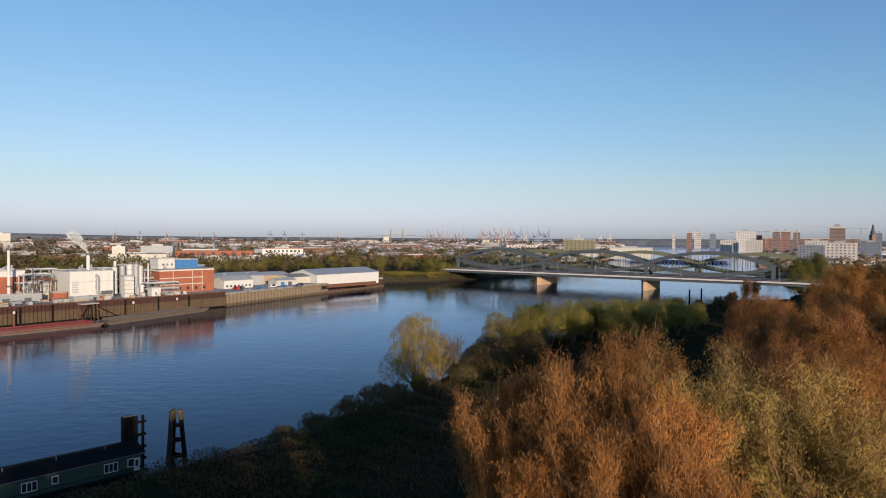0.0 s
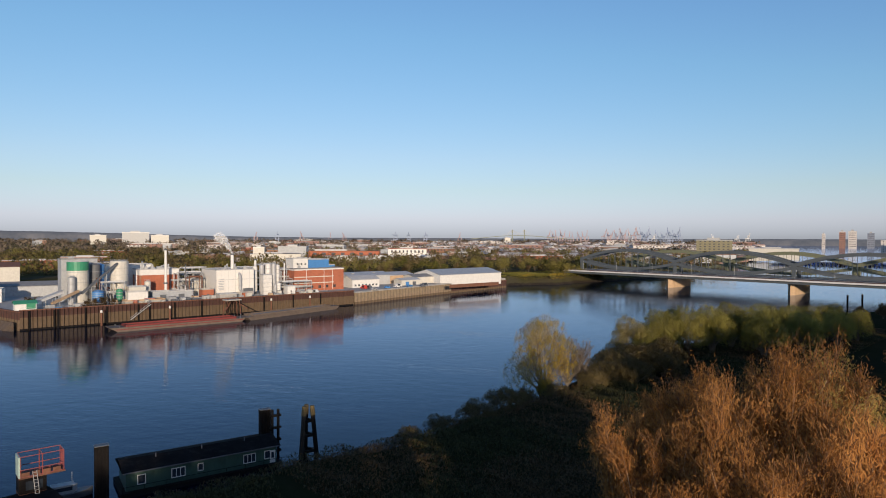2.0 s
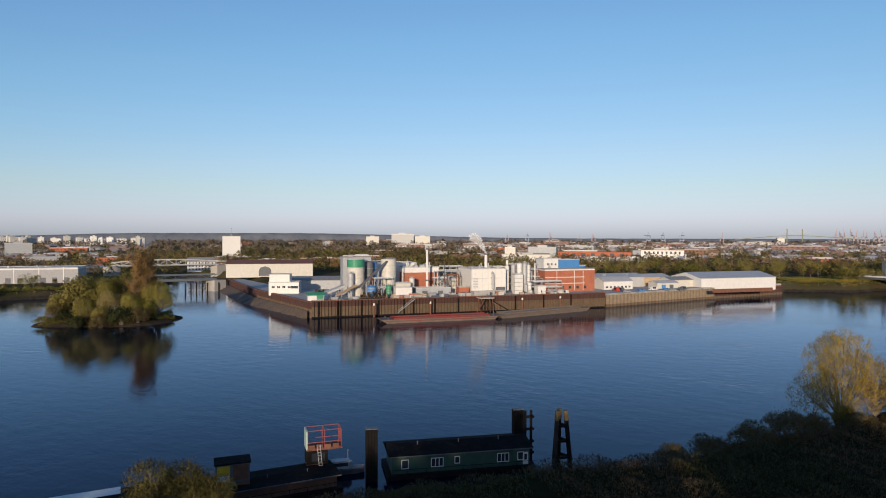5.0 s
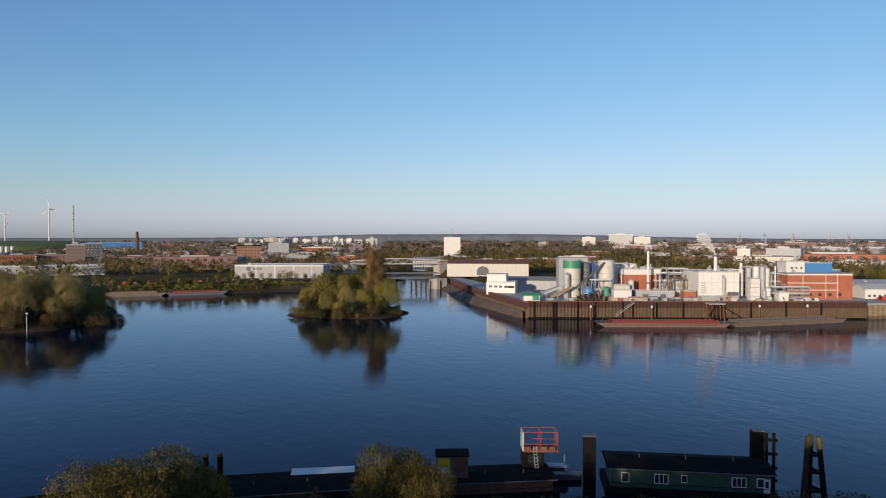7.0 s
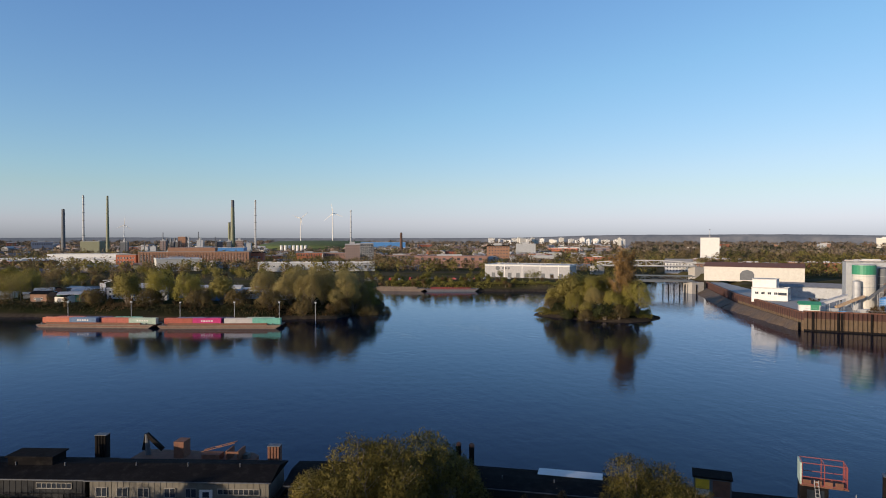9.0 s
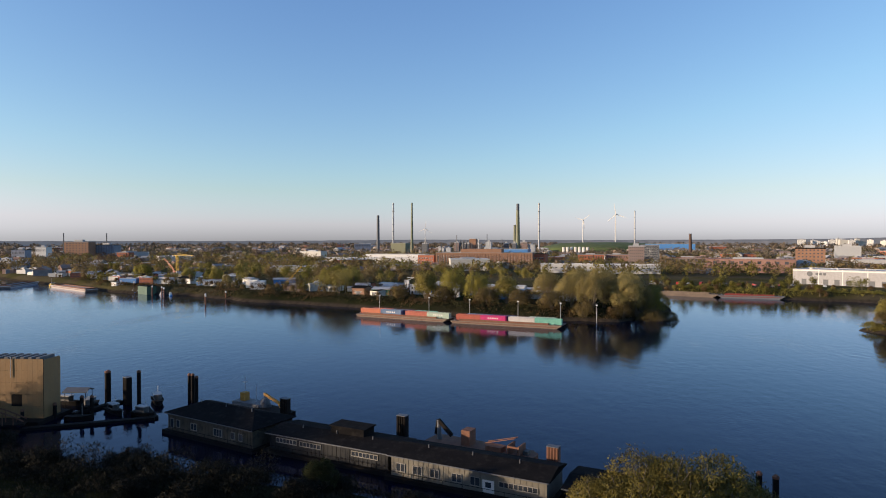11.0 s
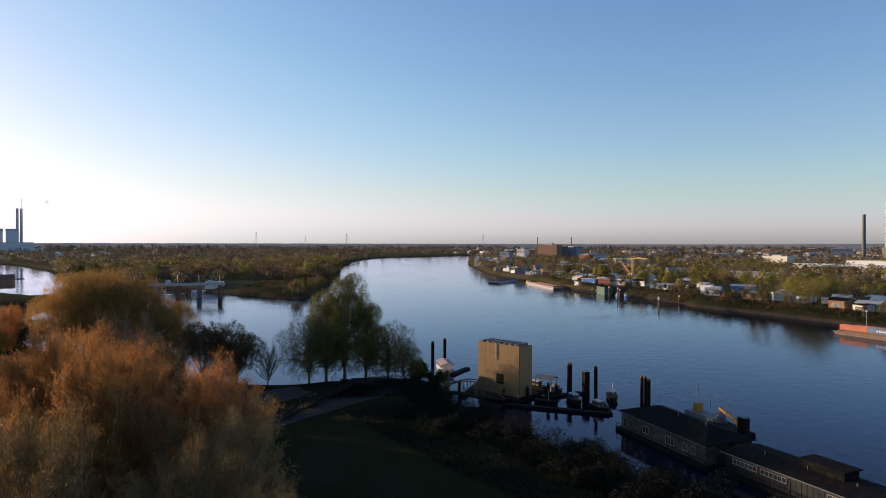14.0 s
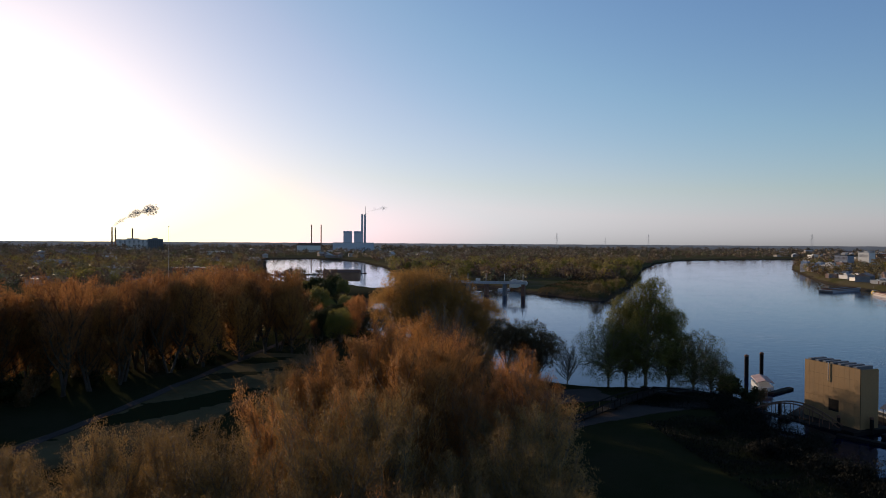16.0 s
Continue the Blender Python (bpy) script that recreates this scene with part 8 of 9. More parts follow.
def turbine(m, h, r, deg, label):
    ob = thing("wind_turbine", m, label, "wind turbine", "wind turbines")
    part("tower", Shape().lathe([(h * 0.02, -2), (h * 0.011, h)], n=14), WHITE, ob)
    part("nacelle", Shape().box(-1.8, -5.5, h - 1.6, 1.8, 4.5, h + 1.9), WHITE, ob)
    for k in range(3):
        a = radians(deg + 120 * k)
        c, s_ = math.cos(a), math.sin(a)
        bl = Shape().add([(-1.0 * s_, -6.1, h + 1.0 * c), (1.0 * s_, -6.1, h - 1.0 * c), (c * r * 0.25 + 1.9 * s_, -6.1, h + s_ * r * 0.25 - 1.9 * c), (c * r, -6.1, h + s_ * r), (c * r * 0.25 - 1.2 * s_, -6.1, h + s_ * r * 0.25 + 1.2 * c),
                          (-0.8 * s_, -5.6, h + 0.8 * c), (0.8 * s_, -5.6, h - 0.8 * c), (c * r * 0.25 + 1.6 * s_, -5.7, h + s_ * r * 0.25 - 1.6 * c), (c * r, -6.0, h + s_ * r), (c * r * 0.25 - 1.0 * s_, -5.7, h + s_ * r * 0.25 + 1.0 * c)],
                         [(0, 1, 2, 3, 4), (9, 8, 7, 6, 5), (0, 5, 6, 1), (1, 6, 7, 2), (2, 7, 8, 3), (3, 8, 9, 4), (4, 9, 5, 0)])
        part("blade", bl, WHITE, ob)
    part("hub", Shape().tube((0, -6.8, h), (0, -5.4, h), 0.6, 1.8, n=12), WHITE, ob)


def ray_at(az, d):
    """A place d metres off in the direction az, degrees left of +y."""
    return -5 - math.sin(radians(az)) * d, 5 + math.cos(radians(az)) * d


def zat(d, el):
    return 39.6 + d * math.tan(radians(el))


for az, d, el, r, dg in ((84.28, 2300, 2.26, 44, 80), (87.07, 2500, 1.77, 40, 20), (101.14, 3300, 1.06, 44, 95)):
    x, y = ray_at(az, d)
    turbine(pose(x, y, 3, 0, 0, az + 180 - 12), zat(d, el) - 3, r, dg, "white wind turbine far beyond the works")

# ---- channel mouth ----
ob = hall("boathouse", pose(-281.5, 264.5, 7.4, 0, 0, 38), 17, 10, 6.2, WHITE, ROOFLIGHT, "white stepped boathouse on the quay", wins=(("f", 3.2, 5, 1, 1.6, 1.2, 2, 1), ("r", 3.2, 3, 1, 1.4, 1.2, 2, 1)))
part("upper_floor", Shape().box(-8.4, -3.5, 6.4, 3, 4.8, 10.8), WHITE, ob)
part("upper_roof", Shape().box(-8.7, -3.8, 10.8, 3.3, 5.1, 11.1), ROOFLIGHT, ob)
part("bridge_window", Shape().box(4.0, -5.12, 3.0, 8.0, -5.0, 4.4), GLASS, ob)
part("balcony_rail", Shape().box(3.2, -4.9, 7.3, 8.5, -4.82, 7.4).box(3.2, -4.9, 6.9, 8.5, -4.82, 6.96), STEEL, ob)
hall("grey_hall", pose(-292, 304, 7.4, 0, 0, 40), 40, 20, 5.6, GREY, ROOFGREY, "low grey hall with a felt roof behind the boathouse", roof="gable", rise=2.0)
hall("green_roof_hall", pose(-262, 318, 7.4, 0, 0, 46), 26, 18, 9.0, CREAM, BRIDGEGREEN, "cream hall with a mossy green roof", roof="gable", rise=2.4, wins=(("f", 5, 6, 1, 2, 1.2, 2, 1),))
hall("red_hall", pose(-282, 348, 7.4, 0, 0, 42), 20, 14, 9.5, BRICK, ROOFDARK, "dark red hall with a dark roof", roof="gable", rise=2.6)
ob = hall("old_warehouse", pose(-425, 381, 7.4, 0, 0, 46), 70, 30, 10.4, CREAM, RUST, "long pale warehouse with an arched gateway", roof="gable", rise=3.0)
part("gateway", Shape().prism([(-5, 0), (5, 0), (5, 5), (3.4, 7), (0, 8), (-3.4, 7), (-5, 5)], -0.12, 0.1), DARKGREY, ob, "dark arched gateway", at=pose(-4, -15.05, 0.2, 90))
hall("white_tower", pose(-850, 676, 5, 0, 0, 54), 27, 22, 36.5, WHITE, ROOFLIGHT, "tall windowless white silo tower with an antenna")
chimney(pose(-850, 676, 41.6), 13, 0.5, 0.3, STEEL, "slim antenna mast on the tower", bands=2)
ob = hall("white_villa", pose(-560, 410, 6, 0, 0, 52), 26, 14, 9.5, WHITE, ROOFGREY, "white three-storey houses with grey roofs", roof="gable", rise=4.0, wins=(("f", 1.2, 8, 3, 1.2, 1.5, 3.0, 1),))
hall("brick_flats", pose(-520, 420, 6, 0, 0, 46), 30, 14, 10, BROWNBRICK, ROOFGREY, "brown brick yard building with balconies", wins=(("f", 1.2, 8, 3, 1.2, 1.5, 3.0, 1),))


def truss_bridge(a, b, z, h, w, label, mat, bays=10, arch=0.0):
    ob = thing("truss_bridge", pose(0, 0, 0), label, "bridge", kind="structure")
    a, b = Vector((*a, z)), Vector((*b, z))
    side = (b - a).cross(Vector((0, 0, 1))).normalized() * (w / 2)
    part("deck", Shape().beam(a, b, w, 1.0), DARKGREY, ob)
    for sg in (-1, 1):
        lo = [a.lerp(b, i / bays) + side * sg + Vector((0, 0, 0.5)) for i in range(bays + 1)]
        up = [p + Vector((0, 0, h + arch * math.sin(math.pi * i / bays))) for i, p in enumerate(lo)]
        ch, dg = Shape(), Shape()
        for i in range(bays):
            ch.beam(lo[i], lo[i + 1], 0.5, 0.6)
            ch.beam(up[i], up[i + 1], 0.5, 0.6)
            dg.beam(lo[i], up[i + 1], 0.3, 0.3) if i % 2 else dg.beam(up[i], lo[i + 1], 0.3, 0.3)
            dg.beam(lo[i], up[i], 0.3, 0.3)
        part("chords", ch, mat, ob)
        part("diagonals", dg, mat, ob)
    for i in (0, bays):
        p = a.lerp(b, i / bays)
        part("abutment", Shape().box(p.x - 5, p.y - 5, -3, p.x + 5, p.y + 5, z - 0.5), CONCRETE, ob)
    return ob


truss_bridge((-428, 258), (-402, 308), 8.6, 3.4, 9, "blue-grey steel truss bridge over the channel mouth", BRIDGEGREY)
truss_bridge((-560, 318), (-520, 400), 13.5, 3.0, 9, "pale railway truss bridge behind the channel", ROOFLIGHT, 12, 2.0)
for i in range(7):
    p = (-400 + 3 * i, 297 + 3.4 * i)
    ob = thing("fender_pile", pose(-410 + 2.2 * i, 288 + 3.1 * i, 0), "black timber fender pile at the bridge", "mooring pile", "bridge fenders")
    part("pile", Shape().tube((0, 0, -3), (0, 0, 6.5), 0.4, n=8), DARKWOOD, ob)
    part("cap", Shape().lathe([(0.45, 6.4), (0.45, 6.6), (0.15, 6.8)], n=8), DARKGREY, ob)


# ---- cars and trucks in the yards ----
def car(m, mat, label, van=False):
    ob = thing("delivery_van" if van else "parked_car", m, label, "van" if van else "car", "parked vehicles")
    L, h = (5.6, 2.3) if van else (4.3, 1.45)
    prof = [(-L / 2, 0.3), (L / 2, 0.3), (L / 2, 0.85), (L * 0.28, 0.95), (L * 0.12, h), (-L * 0.34, h), (-L / 2, 0.95)]
    n = len(prof)
    part("body", Shape().add([(x, y, z) for y in (-0.88, 0.88) for x, z in prof], [tuple(range(n)), tuple(range(2 * n - 1, n - 1, -1))] + [(i, n + i, n + (i + 1) % n, (i + 1) % n) for i in range(n)]), mat, ob)
    part("side_glass", Shape().box(-L * 0.32, -0.9, 0.95, L * 0.1, 0.9, h - 0.15), GLASS, ob)
    for x in (-L * 0.3, L * 0.3):
        for y in (-0.82, 0.82):
            part("wheel", Shape().tube((x, y - 0.1, 0.32), (x, y + 0.1, 0.32), 0.32, n=10), DARKGREY, ob)


for i in range(16):
    s_, n_ = rngw.uniform(95, 240), rngw.uniform(6, 18)
    if 86 < s_ < 116 and n_ > 14:
        continue
    car(Q(s_, n_, 7.46, rngw.choice([0, 90, 180])), rngw.choice([WHITE, DARKGREY, STEEL, RED, BLUE, WHITE]), "parked vehicle in the factory yard", rngw.random() < 0.35)
for i in range(16):
    x, y = -505 + rngw.uniform(-14, 4) - 1.1 * i, 205 - 9 * i
    if gz(x, y) > 4:
        car(pose(x, y, gz(x, y) + 0.05, 0, 0, rngw.uniform(0, 180)), rngw.choice([WHITE, DARKGREY, RED, STEEL]), "parked vehicle behind the far bank", rngw.random() < 0.5)

# ---- distant town and port ----
BLOCKS = {}
FARGLASS = surface("far_window_glass", (0.06, 0.06, 0.07), 0.6, vary=0.2, bump=0, spec=0.3)


def block(x, y, deg, w, d, h, wallm, roofm, label, category="building", lift=None, name="far_building", bands=None):
    """A distant building: walls, roof edge, window strips, a rooftop plant box."""
    key = (wallm.name, roofm.name, h > 25)
    m = pose(x, y, gz(x, y) if lift is None else lift, 0, 0, deg) @ Matrix.Diagonal((w / 20, d / 20, h / 10, 1))
    if key in BLOCKS:
        ob = copy_thing(BLOCKS[key], m @ Matrix.Diagonal((*[1 / c for c in BLOCKS[key].scale], 1)))
        return tagged(ob, label, category)
    ob = thing(name, m, label, category, "distant buildings")
    part("wall", Shape().box(-10, -10, -1, 10, 10, 10), wallm, ob)
    part("roof", Shape().box(-10.2, -10.2, 10.01, 10.2, 10.2, 10.5), roofm, ob)
    rows, cols = (7, 7) if key[2] else (2, 9)
    gl = Shape()
    for r in range(rows):
        for c in range(cols):
            x0, z = -9 + 18 * (c + 0.3) / cols, 10 * (r + 0.4) / rows
            gl.box(x0, -10.05, z, x0 + 7.5 / cols, -10.0, z + 4.0 / rows)
    if wallm.name not in ("blue_sheet", "pale_sheet_roof", "cream_cladding", "grey_sheet") and "container" not in wallm.name:
        tagged(part("window_grid", gl, FARGLASS, ob), kind="stuff")
    part("roof_plant", Shape().box(-4, -3, 10.5, 3, 4, 11.6), STEEL, ob)
    BLOCKS[key] = ob
    return ob


# town colours greyed and paled, so the haze sits in the paint
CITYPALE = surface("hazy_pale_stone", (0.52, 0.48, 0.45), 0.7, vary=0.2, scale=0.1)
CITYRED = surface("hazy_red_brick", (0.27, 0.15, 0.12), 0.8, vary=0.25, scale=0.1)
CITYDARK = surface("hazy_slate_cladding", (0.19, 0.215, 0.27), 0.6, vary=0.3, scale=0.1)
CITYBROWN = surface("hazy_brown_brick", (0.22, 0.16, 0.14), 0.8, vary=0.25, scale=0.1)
FARWALL = [CREAM, BRICK, ROOFLIGHT, GREY, BROWNBRICK, ROOFLIGHT, BRICK, GREY]
rf = random.Random(77)
n_built = 0
while n_built < 110:
    zone = rf.random()
    if zone < 0.42:
        az, d = rf.uniform(-33, 42), 760 * (4200 / 760) ** rf.random()
    elif zone < 0.86:
        az, d = rf.uniform(58, 136), 700 * (4000 / 700) ** rf.random()
    elif zone < 0.93:
        az, d = rf.uniform(42, 58), rf.uniform(900, 3600)
    else:
        az, d = rf.uniform(166, 206), rf.uniform(700, 3500)
    x, y = ray_at(az, d)
    if gz(x, y) < 3.5 or (abs(x + 800) < 60 and abs(y + 70) < 90) or (abs(x + 850) < 60 and abs(y - 676) < 60):
        continue
    big = rf.random()
    h = rf.uniform(5, 9) if big < 0.62 else (rf.uniform(9, 14) if big < 0.93 else rf.uniform(15, 24))
    h *= 1 + max(0, d - 1500) / 5000
    wm = rf.choice(FARWALL)
    block(x, y, az + rf.uniform(-25, 25), rf.uniform(18, 68) * (0.6 if h > 14 else 1), rf.uniform(14, 40), h, wm, rf.choice([ROOFGREY, ROOFLIGHT, ROOFLIGHT, WHITE, RUST]),
          {"red_brick": "distant red brick works building", "brown_brick": "distant brown brick building", "white_render": "distant white commercial building", "cream_cladding": "distant cream sheet hall",
           "grey_sheet": "distant grey sheet warehouse", "pale_sheet_roof": "distant pale flat-roofed warehouse"}[wm.name])
    n_built += 1


def place(az, d, w, dep, top, wallm, roofm, label, deg=0.0, name="far_building"):
    x, y = ray_at(az, d)
    return block(x, y, az + deg, w, dep, top - 4, wallm, roofm, label, lift=4, name=name)


place(20.6, 900, 128, 16, 20.5, BRICK, RUST, "long red brick tenement row with a flat roof")
place(24.5, 960, 60, 16, 21, BROWNBRICK, ROOFGREY, "brown brick block behind the trees")
place(14.0, 1000, 60, 24, 22, WHITE, BRICK, "pale block with red roofs")
for x, y, w, h, wm, lb in ((-590, 455, 30, 7, CITYPALE, "pale gabled works house beyond the basin"), (-560, 500, 44, 8, CITYRED, "dull brick works row beyond the basin"), (-520, 545, 60, 9, BRICK, "long red brick shed behind the factory"),
                           (-470, 560, 40, 7, CITYPALE, "pale flat-roofed shed behind the factory"), (-640, 520, 50, 9, CITYBROWN, "brown brick works hall beyond the basin"), (-500, 590, 46, 11, CITYRED, "brick workshop with a pale roof behind the trees")):
    block(x, y, 40, w, 14, h, wm, CITYPALE if h > 7.5 else ROOFGREY, lb)
place(36.8, 3000, 104, 40, 56, ROOFLIGHT, WHITE, "large white stepped hospital block on the horizon")
place(35.0, 3000, 70, 40, 45, CREAM, WHITE, "lower cream hospital wing on the horizon")
place(39.5, 3000, 60, 40, 44, CREAM, WHITE, "low cream domed works on the horizon")
place(347.6, 1300, 62, 30, zat(1300, -0.12), surface("olive_stone", (0.21, 0.19, 0.12), 0.8, vary=0.25), GREY, "tall olive-grey warehouse block by the bridge")
reach = Shape()
reach.add([(*ray_at(a, d), 4.6) for a, d in ((343.6, 1150), (335.2, 1150), (336.4, 2300), (341.0, 2300))], [(0, 1, 2, 3)])
tagged(part("water_2", reach, WATER), "blue reach of the river beyond the bridges", "water", kind="structure")
place(343.2, 1250, 77, 34, zat(1250, -0.75), CREAM, ROOFLIGHT, "pale shed with a curved roof beyond the bridge")
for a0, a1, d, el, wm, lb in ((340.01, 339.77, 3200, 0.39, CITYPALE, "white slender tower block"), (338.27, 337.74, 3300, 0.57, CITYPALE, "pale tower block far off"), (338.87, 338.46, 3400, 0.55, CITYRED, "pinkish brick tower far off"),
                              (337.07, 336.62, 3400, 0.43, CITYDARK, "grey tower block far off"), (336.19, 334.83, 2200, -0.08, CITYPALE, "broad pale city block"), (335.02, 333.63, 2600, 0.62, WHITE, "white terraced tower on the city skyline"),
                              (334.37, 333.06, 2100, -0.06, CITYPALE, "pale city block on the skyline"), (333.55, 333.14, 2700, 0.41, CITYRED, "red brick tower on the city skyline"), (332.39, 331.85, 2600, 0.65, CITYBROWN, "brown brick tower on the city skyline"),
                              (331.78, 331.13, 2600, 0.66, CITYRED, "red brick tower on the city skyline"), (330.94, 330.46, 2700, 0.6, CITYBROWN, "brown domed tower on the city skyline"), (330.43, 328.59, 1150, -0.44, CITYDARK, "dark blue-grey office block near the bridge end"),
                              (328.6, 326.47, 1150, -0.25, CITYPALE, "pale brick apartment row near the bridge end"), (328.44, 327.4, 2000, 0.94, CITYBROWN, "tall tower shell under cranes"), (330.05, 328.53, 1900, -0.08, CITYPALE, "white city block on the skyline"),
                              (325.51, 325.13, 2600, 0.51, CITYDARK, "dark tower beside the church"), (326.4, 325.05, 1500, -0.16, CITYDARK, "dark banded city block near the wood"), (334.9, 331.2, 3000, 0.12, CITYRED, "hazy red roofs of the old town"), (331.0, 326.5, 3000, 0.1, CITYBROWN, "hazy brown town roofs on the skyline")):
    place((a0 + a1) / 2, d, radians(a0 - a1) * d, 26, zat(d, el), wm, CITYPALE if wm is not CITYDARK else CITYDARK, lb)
def far_rooftops(name, seed, n, az0, az1, d0, d1, tones, label):
    """The countless small houses and sheds of the far town: walls and pitched or flat roofs."""
    m, nn, l, b = nodes_of(name + "_paint")
    geo = nn.new("ShaderNodeNewGeometry")
    col = ramp(nn, l, geo.outputs["Random Per Island"], [(i / len(tones), t) for i, t in enumerate(tones)])
    nn["Color Ramp"].color_ramp.interpolation = "CONSTANT"
    l.new(mixc(nn, l, 0.25, col, ramp(nn, l, noise_node(nn, l, 0.3), [(0.3, (0.12, 0.11, 0.10)), (0.7, (0.4, 0.38, 0.35))])), b.inputs["Base Color"])
    b.inputs["Roughness"].default_value = 0.8
    g = random.Random(seed)
    sh = Shape()
    for i in range(n):
        az, d = g.uniform(az0, az1), d0 * (d1 / d0) ** g.random()
        x, y = ray_at(az, d)
        z = gz(x, y)
        if z < 3.5:
            continue
        k = 0.7 + d / 2600
        w, dp, h, t = g.uniform(4, 14) * k, g.uniform(3.5, 7) * k, g.uniform(2.6, 6.5) * (0.8 + d / 5000), g.uniform(0, 3.14)
        ux, uy = math.cos(t), math.sin(t)
        at = lambda px, py, pz: (x + px * ux - py * uy, y + px * uy + py * ux, z + pz)
        sh.add([at(px, py, pz) for pz in (-0.5, h) for px, py in ((-w, -dp), (w, -dp), (w, dp), (-w, dp))], [(0, 1, 5, 4), (1, 2, 6, 5), (2, 3, 7, 6), (3, 0, 4, 7)])
        e = 0.3 if g.random() < 0.5 else dp * 0.5
        o = 0.4
        sh.add([at(-w - o, -dp - o, h), at(w + o, -dp - o, h), at(w + o, dp + o, h), at(-w - o, dp + o, h), at(-w - o, 0, h + e), at(w + o, 0, h + e)],
               [(0, 1, 5, 4), (2, 3, 4, 5), (1, 2, 5), (3, 0, 4), (0, 3, 2, 1)])
    tagged(part(name, sh, m), label, "buildings", kind="stuff")


far_rooftops("town_roofs", 5, 1300, -36, 30, 900, 4200, [(0.42, 0.39, 0.36), (0.26, 0.11, 0.075), (0.36, 0.30, 0.25), (0.55, 0.53, 0.5), (0.2, 0.13, 0.1), (0.3, 0.3, 0.31), (0.3, 0.16, 0.12)],
             "countless pale and red roofs of the far port town")
# paler roof tones stand for the haze over the far quays
far_rooftops("quay_roofs", 21, 900, -36, 12, 1500, 3900, [(0.62, 0.58, 0.54), (0.42, 0.24, 0.19), (0.55, 0.50, 0.45), (0.68, 0.65, 0.62), (0.36, 0.27, 0.23), (0.5, 0.5, 0.52)],
             "crowded pale roofs along the far city quays")
far_rooftops("works_roofs", 9, 700, 58, 138, 700, 3600, [(0.34, 0.31, 0.28), (0.25, 0.13, 0.09), (0.45, 0.43, 0.41), (0.2, 0.17, 0.15), (0.28, 0.17, 0.12), (0.14, 0.15, 0.17)],
             "countless brown and grey works sheds on the flat land")
far_rooftops("south_roofs", 14, 160, 166, 206, 560, 3000, [(0.34, 0.31, 0.28), (0.25, 0.13, 0.09), (0.45, 0.43, 0.41), (0.2, 0.17, 0.15)],
             "scattered sheds and depots on the southern plain")
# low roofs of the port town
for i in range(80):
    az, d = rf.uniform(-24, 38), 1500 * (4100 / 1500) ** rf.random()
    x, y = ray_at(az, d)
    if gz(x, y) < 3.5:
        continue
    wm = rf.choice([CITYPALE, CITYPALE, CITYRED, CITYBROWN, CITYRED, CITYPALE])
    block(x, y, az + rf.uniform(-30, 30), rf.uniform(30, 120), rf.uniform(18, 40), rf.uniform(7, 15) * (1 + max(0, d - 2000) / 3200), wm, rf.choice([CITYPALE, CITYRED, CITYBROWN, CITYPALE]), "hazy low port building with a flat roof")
# works along the west bank
place(129.2, 1360, radians(1.95) * 1360, 22, zat(1360, -0.17), BROWNBRICK, ROOFGREY, "tall brown brick works block", -33)
place(127.3, 1370, radians(1.65) * 1370, 22, zat(1370, -0.4), CITYDARK, ROOFDARK, "dark slate block joined to the brick works", -33)
place(126.0, 1250, radians(1.0) * 1250, 16, zat(1250, -1.0), BRICK, ROOFGREY, "low brick building with a row of windows", -33)
place(131.6, 1300, radians(0.8) * 1300, 16, zat(1300, -0.55), WHITE, ROOFLIGHT, "white hall beside the brick works", -33)
place(133.0, 1180, radians(1.0) * 1180, 16, zat(1180, -0.75), CITYDARK, ROOFDARK, "dark hall at the shipyard", -33)
place(110.9, 1150, radians(2.1) * 1150, 20, zat(1150, -1.0), CREAM, ROOFLIGHT, "pale hall behind the white logistics hall", -33)
place(106.7, 1900, radians(1.45) * 1900, 20, zat(1900, -0.33), CITYDARK, CITYPALE, "grey tank house behind the works")
place(82.4, 900, radians(1.3) * 900, 14, zat(900, -0.57), CITYBROWN, GREY, "brown gridded office tower")
place(86.2, 930, radians(2.2) * 930, 16, zat(930, -1.3), BRICK, ROOFGREY, "orange brick works row")
place(84.0, 940, radians(1.95) * 940, 16, zat(940, -1.29), CITYRED, ROOFGREY, "dull red brick works row")
place(78.2, 900, radians(3.0) * 900, 18, zat(900, -1.5), CITYBROWN, RUST, "low brown works hall")
place(73.5, 760, radians(6.4) * 760, 30, zat(760, -1.6), CITYRED, CITYRED, "wide low works with a pinkish roof")
place(69.3, 820, radians(2.0) * 820, 16, zat(820, -0.7), BROWNBRICK, ROOFDARK, "dark brick mill block")
ry = random.Random(6)
SHORE = [(-392, -150), (-388, -176), (-424, -246), (-442, -315), (-504, -407), (-530, -470), (-590, -564)]
for i in range(34):
    k = ry.choice([0, 1, 2, 2, 3, 3, 3, 4, 4, 5])
    t = ry.random()
    x, y = SHORE[k][0] + (SHORE[k + 1][0] - SHORE[k][0]) * t - ry.uniform(9, 34), SHORE[k][1] + (SHORE[k + 1][1] - SHORE[k][1]) * t + ry.uniform(0, 8)
    if gz(x, y) < 3:
        continue
    wm = ry.choice([WHITE, CREAM, ROOFLIGHT, WHITE, CITYBROWN, BLUE, GREY, BRICK])
    block(x, y, ry.uniform(70, 120), ry.uniform(7, 15), ry.uniform(5, 8), ry.uniform(2.8, 5.2), wm, ry.choice([ROOFLIGHT, WHITE, GREY, ROOFGREY]), "weathered low workshop by the boatyard shore")
